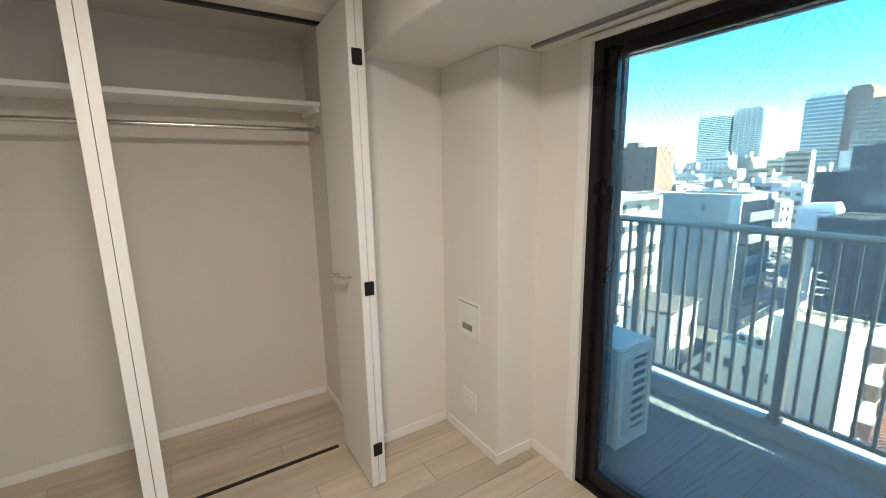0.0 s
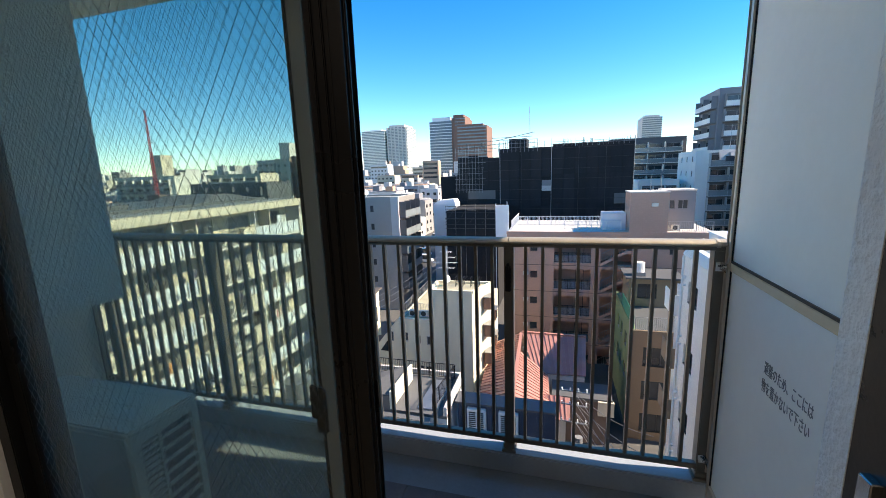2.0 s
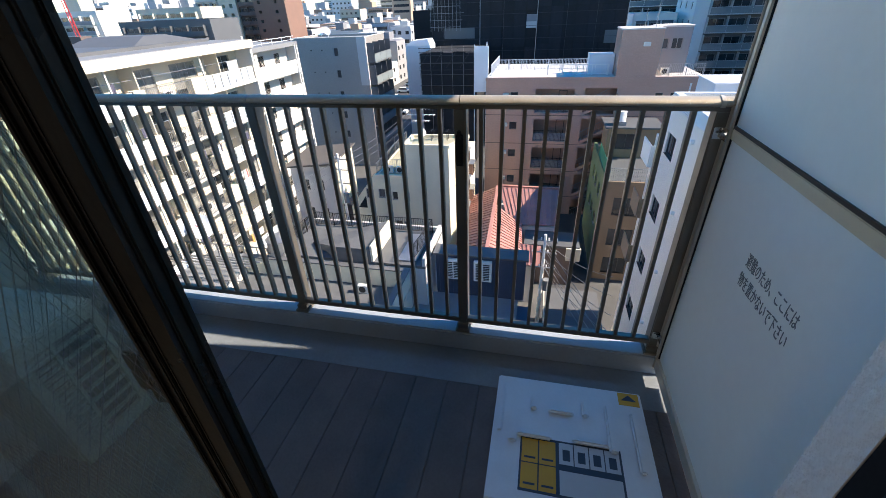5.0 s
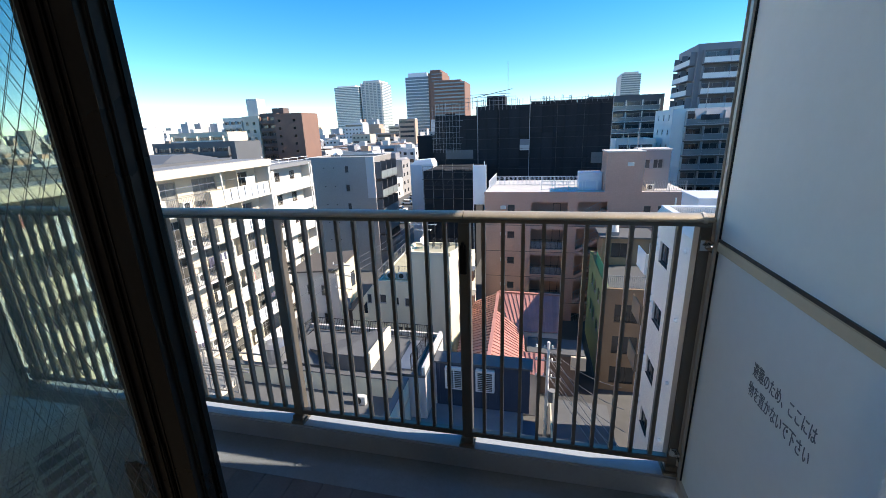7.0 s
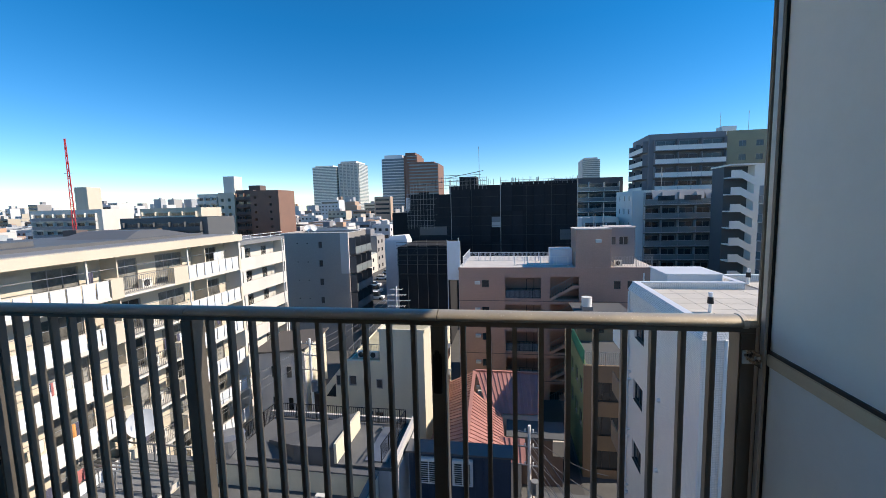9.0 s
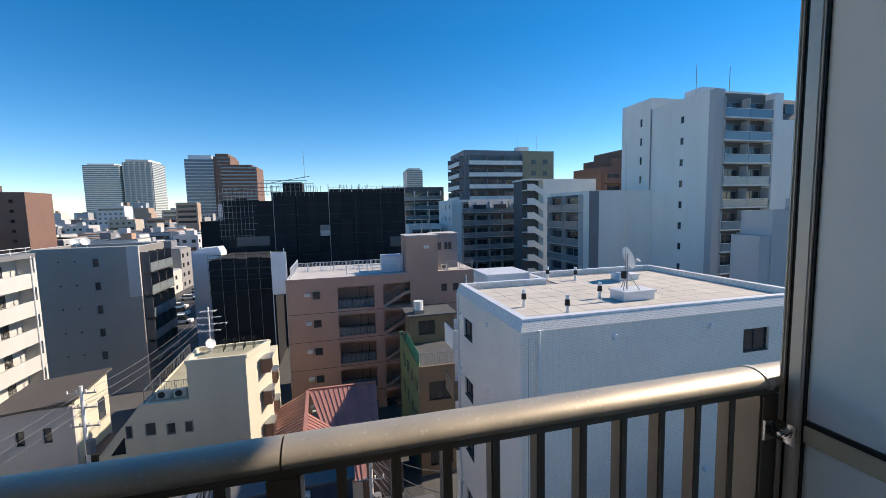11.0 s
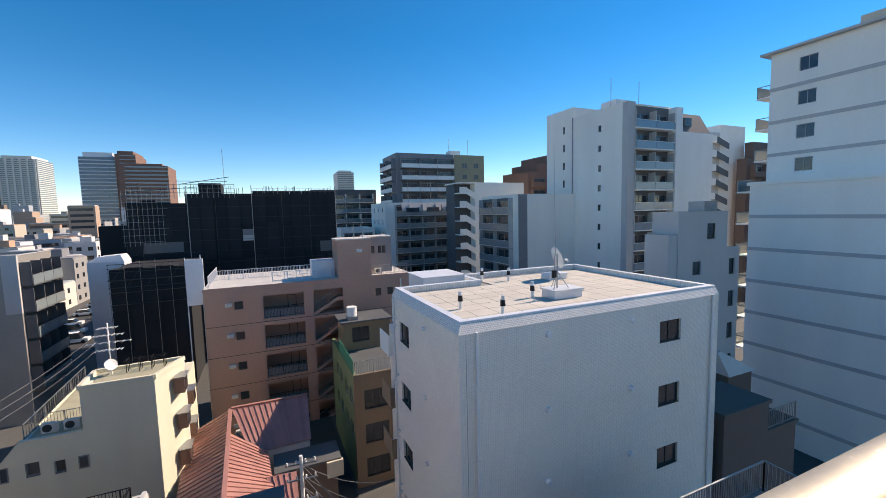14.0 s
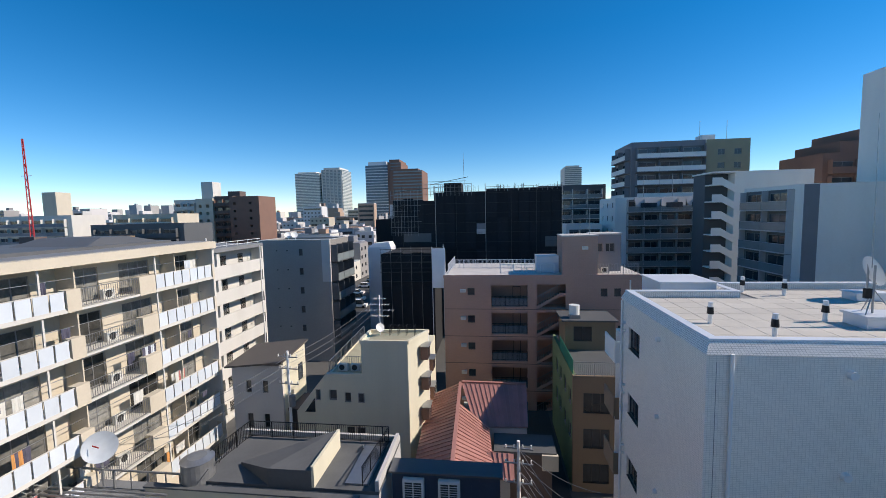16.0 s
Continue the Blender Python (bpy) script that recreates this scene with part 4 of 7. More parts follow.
for z in (-3.54, -6.68, -9.82, -12.96):
    vent(wb, "y", WYA, 10.1, z)
    vent(wb, "y", WYA, 14.75, z - 0.02)
    vent(wb, "x", WXA, 17.6, z - 0.1, 0.10)
    vent(wb, "x", WXA, 21.7, z - 0.55, 0.07)
    vent(wb, "x", WXA, 21.7, z - 0.95, 0.07)
for z in (-6.4, -9.4, -12.4):
    b = part("side_balcony", Mesh().box((WXA - 0.25, 22.4, z), (WXA + 0.42, 24.2, z + 0.15)), SLAB, wb, "ochre side balcony")
    part("breast_panel", Mesh().box((WXA - 0.30, 22.4, z), (WXA - 0.24, 24.2, z + 1.15)).box((WXA - 0.24, 22.36, z), (WXA + 0.4, 22.42, z + 1.15)), WHITEPAINT if z > -7 else OCHRE, b)
single("roof_hatch", Mesh().box((8.2, 23.0, -5.2), (10.9, 25.6, WZ + 0.24)).box((8.12, 22.92, WZ + 0.24), (10.95, 25.68, WZ + 0.30)), COPING, "pale metal roof hatch box on the white tiled roof", "roof hatch", bevel=0.02)


def roof_vent(x, y, z):
    v = thing("roof_vent", (x, y, z), "black-capped roof vent pipe on pale pavers", "roof vent", "roof vents of the white tiled roof")
    part("pipe", Mesh().rod((x, y, z), (x, y, z + 0.42), 0.075, 12), PLASTIC, v)
    part("collar", Mesh().rod((x, y, z + 0.36), (x, y, z + 0.62), 0.12, 12, 0.10), BLACKSTEEL, v, "black cap")
    part("head", Mesh().rod((x, y, z + 0.62), (x, y, z + 0.80), 0.085, 12), COPING, v)
    return v


RZ = WZ - 0.255
rv0 = roof_vent(7.71, 17.16, RZ)
for x, y in ((8.86, 15.47), (11.84, 17.51), (12.17, 23.15), (13.55, 22.28)):
    copy_thing(rv0, Matrix.Translation((x, y, RZ)))
for bx, by, k in ((13.25, 17.0, 1.0), (16.4, 21.5, 0.8)):
    pt = thing("concrete_plinth", (bx, by, RZ), "pale concrete plinth on the roof pavers", "plinth")
    part("base", Mesh().box((bx - 0.85 * k, by - 0.5 * k, RZ), (bx + 0.85 * k, by + 0.5 * k, RZ + 0.38 * k)), COPING, pt, bevel=0.02)
    part("cap", Mesh().box((bx - 0.92 * k, by - 0.57 * k, RZ + 0.38 * k), (bx + 0.92 * k, by + 0.57 * k, RZ + 0.46 * k)), COPING, pt, bevel=0.015)
PT = RZ + 0.46
ds = thing("satellite_dish", (16.5, 21.4, RZ + 0.37), "white satellite dish on a small mast", "satellite dish")
dz0 = RZ + 0.37
part("mast", Mesh().rod((16.4, 21.45, dz0), (16.4, 21.45, dz0 + 1.25), 0.04, 8), PIPE, ds)
part("dish", Mesh().dome((16.58, 21.38, dz0 + 0.95), (0.92, -0.2, 0.3), 0.68, 0.13, 24, 6), PLASTIC, ds, "white dish", smooth=True)
part("feed_arm", Mesh().bar((16.6, 21.35, dz0 + 0.35), (17.3, 21.2, dz0 + 0.75), 0.035, 0.035), PIPE, ds)
part("feed_horn", Mesh().rod((17.25, 21.2, dz0 + 0.72), (17.05, 21.24, dz0 + 0.85), 0.06, 8), PLASTIC, ds)
an = thing("antenna_mast", (12.95, 17.0, PT), "tall thin whip antenna with a tripod on the plinth", "antenna")
part("mast", Mesh().rod((12.95, 17.0, PT), (12.95, 17.0, PT + 1.7), 0.035, 8), PIPE, an)
part("whip", Mesh().rod((12.85, 17.0, PT + 1.6), (12.75, 17.0, 4.5), 0.014, 6, 0.008), PIPE, an)
for dx, dy in ((-0.45, -0.3), (0.45, -0.3), (0.0, 0.42)):
    part("tripod_leg", Mesh().rod((12.95 + dx, 17.0 + dy, PT), (12.95, 17.0, PT + 0.85), 0.02, 6), PIPE, an)
part("amplifier_box", Mesh().box((12.6, 16.85, PT + 0.55), (12.8, 17.0, PT + 0.9)), BLACKSTEEL, an, "small dark amplifier box", bevel=0.01)

# the long balcony block
FLOOR = 2.75
ap = thing("long_balcony_block", (-30, 14, GZ), "long aged cream block with rows of open balconies", "building")
AX = -23.7
ABACK = AX - 1.45
AY0, AY1 = -10.0, 32.6
afl = [-3.45 - FLOOR * k for k in range(6)]
mods = [(26.7, 32.4), (14.9, 20.6), (3.1, 8.8), (-8.7, -3.0)]
holes = []
for z in afl + [afl[-1] - FLOOR]:
    for i in range(11):
        y = AY0 + 0.7 + i * 3.85
        holes.append((y, y + 2.4, z + 0.05, z + 2.05))
part("facade_wall", wall(Mesh(), "x", ABACK - 0.3, AY0, AY1, GZ, -1.0, 0.3, [h for h in holes]), APTWALL, ap)
fill(ap, "x", ABACK, holes, 1, WINFRAME, 2, "window", APTPANE)
part("core", Mesh().box((-38, AY0, GZ), (ABACK - 0.5, AY1 - 0.05, -1.05)), APTWALL, ap)
part("end_wall", Mesh().box((-38, AY1 - 0.05, GZ), (AX + 0.02, AY1 + 0.2, -1.0)), APTWHITE, ap)
part("eave", Mesh().box((-38.2, AY0, -1.0), (AX + 0.25, AY1 + 0.2, -0.44)), APTWALL, ap, "cream roof edge")
part("roof", Mesh().box((-38, AY0, -0.44), (AX - 0.3, AY1 + 0.1, -0.40)), GREYROOF, ap)
part("roof_curb", Mesh().box((-37.5, AY0 + 2, -0.56), (-26.5, AY1 - 1, -0.2)), DARKFACADE, ap)
part("roof_hump", Mesh().prism([(-36, 10), (-28, 10), (-28, 20), (-36, 20)], -0.2, 0.1), DARKFACADE, ap)
part("roof_hump", Mesh().loft([(-33, 25, -0.2), (-27, 25, -0.2), (-27, 31, -0.2), (-33, 31, -0.2)], [(-33, 27, 0.3), (-28, 27, 0.3), (-28, 29, 0.3), (-33, 29, 0.3)]), DARKFACADE, ap)
panel_me = {}
post_me = Mesh().box((AX - 0.12, -0.05, 0), (AX - 0.04, 0.05, FLOOR - 0.2)).make("pillar", APTWHITE)
random.seed(7)
for k, z in enumerate(afl):
    b = part("balcony", Mesh().box((ABACK, AY0, z - 0.14), (AX, AY1, z)), APTWHITE, ap)
    for a0, a1 in mods:
        n = 7
        w = (a1 - a0) / n
        if w not in panel_me:
            panel_me[w] = Mesh().box((AX - 0.05, 0.05, 0.10), (AX - 0.01, w - 0.05, 1.05)).make("breast_panel", BLUEPANEL)
        for i in range(n):
            o = new("breast_panel", panel_me[w])
            o.parent, o.location = b, (0, a0 + i * w, z)
        part("panel_rim", Mesh().box((AX - 0.07, a0, z + 1.05), (AX, a1, z + 1.10)).box((AX - 0.07, a0, z), (AX, a1, z + 0.10)), APTWHITE, b)
        for y0, y1 in ((a0 - 1.35, a0 - 0.06), (a1 + 0.06, a1 + 0.85 if a1 < 30 else a1 + 0.3)):
            part("end_panel", Mesh().box((AX - 0.55, y0, z - 0.14), (AX + 0.03, y1, z + 1.12)), APTWALL, b, "cream end panel")
        y0, y1 = a1 + 0.9, a1 + 4.7
        if a1 < 30:
            m = Mesh()
            m.box((AX - 0.08, y0, z + 1.05), (AX - 0.04, y1, z + 1.09))
            m.box((AX - 0.08, y0, z + 0.08), (AX - 0.04, y1, z + 0.11))
            for i in range(27):
                y = y0 + (y1 - y0) * i / 26
                m.box((AX - 0.07, y - 0.01, z + 0.1), (AX - 0.05, y + 0.01, z + 1.06))
            tagged(part("bar_railing", m, PIPE, b, "grey metal bar railing"), kind="stuff")
    for i in range(6):
        y = AY1 - 3.8 - i * 7.4
        part("divider", Mesh().box((ABACK, y - 0.04, z), (AX - 0.25, y + 0.04, z + 2.45)), APTWALL, b)
        o = new("pillar", post_me)
        o.parent, o.location = b, (0, y - 2.0, z)
    # washing and odds and ends
    pole = Mesh().rod((AX - 0.45, AY0 + 1, z + 1.7), (AX - 0.45, AY1 - 1, z + 1.7), 0.02, 6)
    part("drying_pole", pole, PIPE, b)
    for i in range(24):
        y = AY0 + 14 + random.random() * 27
        if random.random() < (0.25 if k < 2 else 0.55):
            h, w = random.uniform(0.4, 1.1), random.uniform(0.3, 0.9)
            cl = Mesh()
            cols = 6
            fold = [(0.03 * math.sin(c * 1.9), y + w * c / cols) for c in range(cols + 1)]
            edge = lambda k, zz: [(AX - 0.45 + k * q, u, zz) for q, u in fold] + [(AX - 0.44 + k * q, u, zz) for q, u in fold[::-1]]
            cl.loft(edge(1, z + 1.68), edge(2, z + 1.68 - h))
            part("washing", cl, random.choice((CLOTH, CLOTH, CLOTH, CLOTHDARK, CLOTHDARK, BLUEPANEL, CLOTHPINK, CLOTHORANGE if k > 2 else CLOTH)), b, "washing hung to dry")
    for y in (AY1 - 9.0, AY1 - 20.5):
        ac_box(b, (ABACK + 0.3, y, z), "y")
part("roof_rail", Mesh().rod((-24.4, AY1 + 0.3, -0.2), (-24.4, AY1 + 0.3, GZ + 3), 0.06, 8), PLASTIC, ap, "white downpipe")

mast = thing("radio_mast", (-37.4, 30, -0.62), "slim red lattice radio mast on the roof", "radio mast")
mm = Mesh()
for i in range(3):
    a = 2 * math.pi * i / 3
    mm.rod((-37.4 + 0.16 * math.cos(a), 30 + 0.16 * math.sin(a), -0.62), (-37.4 + 0.05 * math.cos(a), 30 + 0.05 * math.sin(a), 8.1), 0.035, 6)
for i in range(14):
    z = -0.2 + i * 0.6
    for j in range(3):
        a, b = 2 * math.pi * j / 3, 2 * math.pi * (j + 1) / 3
        q = 0.16 - 0.11 * (z + 0.6) / 8.7
        mm.rod((-37.4 + q * math.cos(a), 30 + q * math.sin(a), z), (-37.4 + q * math.cos(b), 30 + q * math.sin(b), z + 0.55), 0.014, 4)
part("lattice", mm, REDMAST, mast)
part("yard", Mesh().bar((-37.9, 30, 5.2), (-36.9, 30, 5.2), 0.03, 0.03), REDMAST, mast)
part("foot_box", Mesh().box((-38.1, 29.5, -0.56), (-36.7, 30.5, 0.3)), DARKBROWN, mast, "dark brown equipment box")

# the white stair block beyond it
sb = thing("white_corridor_block", (-34, 44, GZ), "white block with long open corridors", "building")
SX, SY0, SY1 = -29.6, 33.2, 50.0
part("core", Mesh().box((-40, SY0, GZ), (SX - 1.5, SY1 - 0.2, -2.2)), APTWHITE, sb)
part("roof", Mesh().box((-40, SY0, -2.2), (SX + 0.05, SY1, -1.75)), GREYROOF, sb)
part("end_wall", Mesh().box((SX - 1.5, SY1 - 0.25, GZ), (SX + 0.02, SY1, -2.2)), APTWHITE, sb)
for k in range(7):
    z = -4.95 - 2.75 * k
    b = part("corridor", Mesh().box((SX - 1.5, SY0, z - 0.2), (SX, SY1 - 0.25, z)), APTWHITE, sb)
    part("breast_wall", Mesh().box((SX - 0.15, SY0, z - 0.2), (SX + 0.03, SY1 - 0.25, z + 1.25)), APTWHITE, b)
    for i in range(5):
        window(sb, "x", SX - 1.5, SY0 + 1 + i * 3.2, SY0 + 2 + i * 3.2, z + 0.05, z + 2.1, -0.05, DARKFRAME, 0, "corridor_door")
    part("pier", Mesh().box((SX - 0.3, SY0 + 8, z), (SX - 0.02, SY0 + 8.5, z + 2.55)), APTWHITE, b)
rr = Mesh()
for i in range(9):
    rr.rod((SX - 0.3, SY0 + 0.2 + i * 2, -1.95), (SX - 0.3, SY0 + 0.2 + i * 2, -1.2), 0.025, 6)
rr.rod((SX - 0.3, SY0, -1.2), (SX - 0.3, SY1, -1.2), 0.03, 6).rod((SX - 0.3, SY0, -1.55), (SX - 0.3, SY1, -1.55), 0.025, 6)
part("roof_railing", rr, PLASTIC, sb, "white pipe railing")
for y in (37.5, 49.2):
    part("downpipe", Mesh().rod((SX + 0.1, y, GZ), (SX + 0.1, y, -2.0), 0.07, 8), PLASTIC, sb, "white downpipe")

# the grey block with glazed balconies on the street
gb = thing("grey_tile_block", (-30, 64, GZ), "grey tiled block with dark glazed street balconies", "building")
gh = [(-29.75, -29.15, z, z + 1.0) for z in (-4.45, -7.4, -10.35, -13.3, -16.25)]
shell(gb, -36.2, -24.8, 60.0, 68.0, GZ, -2.12, GREYTILE, gh, (), (), GREYROOF, 0.25, GREYPALE)
fill(gb, "y", 60.0, gh, -1, DARKFRAME, 0)
part("corner_pier", Mesh().box((-26.1, 59.96, -8.5), (-24.77, 60.3, -2.11)), GREYPALE, gb, "pale corner pier")
balconies(gb, "x", -24.8, 1, 60.4, 67.6, [-5.4 - 2.95 * k for k in range(5)], 1.1, DARKFACADE, GREYGLASS, 3)
for x, z in ((-33.3, -3.7), (-31.6, -3.7)):
    for k in range(5):
        part("vent_cap", Mesh().rod((x, 59.86, z - 2.95 * k), (x, 60.0, z - 2.95 * k), 0.09, 8), DARKFRAME, gb)
dz = thing("dish_pair", (-31.5, 62.0, -2.38), "two white satellite dishes on the grey roof", "satellite dish")
for x in (-32.3, -31.2):
    part("dish", Mesh().dome((x, 61.8, -1.35), (0.5, -0.7, 0.4), 0.5, 0.12).rod((x, 62.0, -2.38), (x, 62.0, -1.4), 0.04, 6), PLASTIC, dz, smooth=True)

# the house with a brown roof and the pole in front
hs = thing("brown_roof_house", (-20.4, 34, GZ), "beige house with a low brown roof", "house")
hhol = [(-21.3, -20.8, -13.3, -12.3), (-19.8, -19.3, -13.3, -12.3), (-21.3, -20.8, -16.4, -15.2), (-19.8, -19.3, -16.4, -15.2)]
# one beige house: grey front carries its shade, cream right wall its sunlight
part("front_wall", wall(Mesh(), "y", 32.4, -22.5, -18.0, GZ, -11.0, 0.25, hhol), GREYPALE, hs)
part("right_wall", Mesh().loft([(-18.25, 32.65, GZ), (-18.0, 32.65, GZ), (-18.0, 36.7, GZ), (-18.25, 36.7, GZ)], [(-18.25, 32.65, -10.7), (-18.0, 32.65, -10.7), (-18.0, 36.7, -10.2), (-18.25, 36.7, -10.2)]), CREAMWALL, hs)
part("core", Mesh().box((-22.4, 33.1, GZ), (-18.5, 36.7, -11.2)), GREYPALE, hs)
fill(hs, "y", 32.4, hhol, -1, DARKFRAME, 0)
part("roof", Mesh().loft([(-22.9, 32.0, -11.15), (-17.75, 32.0, -10.65), (-17.75, 37.0, -10.2), (-22.9, 37.0, -10.75)], [(-22.9, 32.0, -11.0), (-17.75, 32.0, -10.5), (-17.75, 37.0, -10.05), (-22.9, 37.0, -10.6)]), BROWNROOF, hs)
part("porch", Mesh().box((-18.0, 33.4, GZ), (-16.6, 36.0, -15.2)).box((-18.0, 33.1, -15.2), (-16.3, 36.2, -15.0)), DARKBROWN, hs, "dark brown side porch")
part("side_window", Mesh().box((-18.02, 35.2, -13.4), (-17.94, 36.0, -11.9)), PANEDARK, hs)


def utility_pole(x, y, top, label):
    p = thing("utility_pole", (x, y, GZ), label, "utility pole", "utility poles")
    part("pole", Mesh().rod((x, y, GZ), (x, y, top), 0.16, 10, 0.10), SLAB, p)
    for i, z in enumerate((top - 0.5, top - 1.5, top - 2.8)):
        a = part("cross_arm", Mesh().bar((x - 0.9, y + 0.1, z), (x + 0.9, y - 0.1, z), 0.08, 0.08), PIPE, p)
        for j in range(4):
            part("insulator", Mesh().rod((x - 0.8 + j * 0.53, y, z + 0.04), (x - 0.8 + j * 0.53, y, z + 0.24), 0.05, 8), PLASTIC, a)
    part("transformer", Mesh().rod((x + 0.35, y - 0.25, top - 4.6), (x + 0.35, y - 0.25, top - 3.7), 0.26, 12), GREYROOF, p)
    return p


utility_pole(-17.3, 32.2, -9.6, "grey utility pole with crowded cross arms beside the beige house")
utility_pole(1.15, 26.0, -12.9, "grey utility pole in the alley by the red roofs")
wires = Mesh()


def cable(a, b, sag, r=0.018):
    a, b = Vector(a), Vector(b)
    q = [a.lerp(b, i / 10) - Vector((0, 0, sag * 4 * (i / 10) * (1 - i / 10))) for i in range(11)]
    for p0, p1 in zip(q, q[1:]):
        wires.rod(p0, p1, r, 5)


for i in range(3):
    cable((-17.3, 32.2, -10.1 - i * 0.6), (-27, 21.5, -13.2 - i * 0.9), 0.6)
    cable((-17.3, 32.2, -10.1 - i * 0.6), (-14.8, 48, -9.0 - i * 0.7), 0.5)
for i in range(4):
    cable((1.15, 26.0, -13.4 - i * 0.7), (5.8, 24.5 - i, -15.0 - i * 0.9), 0.5)
    cable((1.15, 26.0, -13.4 - i * 0.7), (9.5, 8.0, -14.5 - i * 0.7), 0.8)
tagged(new("power_lines", wires.make("power_lines", WINFRAME)), "thin sagging power lines between the poles", "power line", "", "stuff")

# the cream stepped house
ch = thing("cream_stepped_house", (-10, 36, GZ), "cream rendered house with a stepped roof and terrace", "house")
tower = [(-10.92, 32.0), (-7.1, 32.0), (-5.95, 35.2), (-11.0, 34.9)]
part("tower", Mesh().prism(tower, GZ, -8.75), CREAMWALL, ch, "cream stair tower")
part("tower_roof", Mesh().prism([(-10.4, 32.25), (-7.3, 32.25), (-6.3, 35.0), (-10.75, 34.7)], -8.75, -8.72), OLDROOF, ch)
rim = Mesh()
for (xa, ya), (xb, yb) in zip(tower, tower[1:] + tower[:1]):
    rim.bar((xa, ya, -8.64), (xb, yb, -8.64), 0.22, 0.28)
part("tower_parapet", rim, CREAMWALL, ch)
chol = [(-12.45, -11.9, -13.7, -12.9), (-11.3, -10.75 - 0.02, -13.7, -12.9), (-13.75, -13.1, -13.55, -12.7), (-14.9, -14.5, -13.6, -12.7), (-12.4, -11.7, -16.6, -15.8), (-11.5, -10.75, -16.6, -15.8)]
part("front_wall", wall(Mesh(), "y", 32.0, -13.95, -10.92, GZ, -11.35, 0.3, chol[:1] + chol[2:3] + chol[4:5]), CREAMWALL, ch)
part("sloped_wall", Mesh().loft([(-16.6, 32.0, GZ), (-13.95, 32.0, GZ), (-13.95, 32.0, -11.35), (-16.6, 32.0, -14.6)], [(-16.6, 32.3, GZ), (-13.95, 32.3, GZ), (-13.95, 32.3, -11.35), (-16.6, 32.3, -14.6)]), CREAMWALL, ch)
fill(ch, "y", 32.0, chol[:1] + chol[2:3] + chol[4:5], -1, WINFRAME, 0)
for a, b, z0, z1 in (chol[1], chol[3], chol[5]):
    window(ch, "y", 32.0, a, b, z0, z1, -0.04, WINFRAME, 0)
part("sloped_window", Mesh().loft([(-15.9, 31.97, -14.65), (-15.0, 31.97, -14.65), (-15.0, 31.97, -13.5), (-15.05, 31.97, -13.5)], [(-15.9, 32.02, -14.65), (-15.0, 32.02, -14.65), (-15.0, 32.02, -13.5), (-15.05, 32.02, -13.5)]), PANEDARK, ch, "slanted dark window")
part("body", Mesh().prism([(-13.95, 32.3), (-7.4, 32.3), (-6.4, 35.0), (-6.6, 43.5), (-14.5, 43.5)], GZ, -11.55), CREAMWALL, ch)
part("slope", Mesh().loft([(-16.6, 32.3, GZ), (-13.95, 32.3, GZ), (-14.2, 43.5, GZ), (-16.8, 43.5, GZ)], [(-16.6, 32.3, -14.6), (-13.95, 32.3, -11.4), (-14.2, 43.5, -11.4), (-16.8, 43.5, -14.6)]), CREAMWALL, ch)
part("terrace", Mesh().prism([(-13.7, 32.4), (-10.7, 32.4), (-10.9, 43.2), (-14.2, 43.2)], -11.55, -11.5), OLDROOF, ch, "mossy terrace")
railing(ch, (-13.9, 32.6, -11.5), (-14.3, 43.2, -11.5), 0.95, 0.35, PIPE, 0.016)
railing(ch, (-13.9, 33.9, -11.5), (-10.8, 33.9, -11.5), 0.95, 0.16, PIPE, 0.012)
for x, y, z in ((-6.35, 33.5, -10.6), (-6.35, 33.6, -13.2), (-6.35, 33.5, -15.8), (-6.5, 37.2, -13.0), (-6.5, 37.2, -15.6)):
    aw = part("side_window", Mesh().box((x, y, z), (x + 0.62, y + 1.2, z + 1.1)), BROWNWALL, ch, "brown boxed side window", bevel=0.02)
    part("pane", Mesh().box((x + 0.6, y + 0.1, z + 0.1), (x + 0.635, y + 1.1, z + 1.0)), PANEDARK, aw)
    part("hood", Mesh().box((x - 0.02, y - 0.1, z + 1.1), (x + 0.72, y + 1.3, z + 1.16)), PIPE, aw)
part("side_pipe", Mesh().rod((-6.0, 35.35, GZ), (-6.0, 35.35, -8.9), 0.06, 8), PLASTIC, ch, "white downpipe")
ac_box(ch, (-13.3, 33.0, -11.5))
ac_box(ch, (-12.2, 33.0, -11.5))
tv = thing("tv_antenna", (-9.9, 34.2, -8.7), "cluttered white antenna mast on the cream roof", "antenna")
part("mast", Mesh().rod((-9.9, 34.2, -8.72), (-9.9, 34.2, -5.3), 0.05, 8), PLASTIC, tv)
for i, (z, l) in enumerate(((-5.6, 0.5), (-6.1, 0.8), (-6.6, 1.2), (-7.1, 0.7))):
    m = Mesh().bar((-9.9 - l, 34.2, z), (-9.9 + l, 34.3, z), 0.035, 0.035)
    for j in range(7):
        u = -l + 2 * l * j / 6
        m.bar((-9.9 + u, 33.9, z), (-9.9 + u, 34.5, z), 0.02, 0.02)
    tagged(part("aerial", m, PLASTIC, tv), kind="stuff")
part("dish", Mesh().dome((-9.8, 33.9, -8.0), (0.6, -0.6, 0.45), 0.38, 0.1), PLASTIC, tv, smooth=True)
fr2 = thing("aerial_array", (-8.1, 34.3, -8.72), "dark metal frame of aerials on the cream roof", "antenna")
m = Mesh()
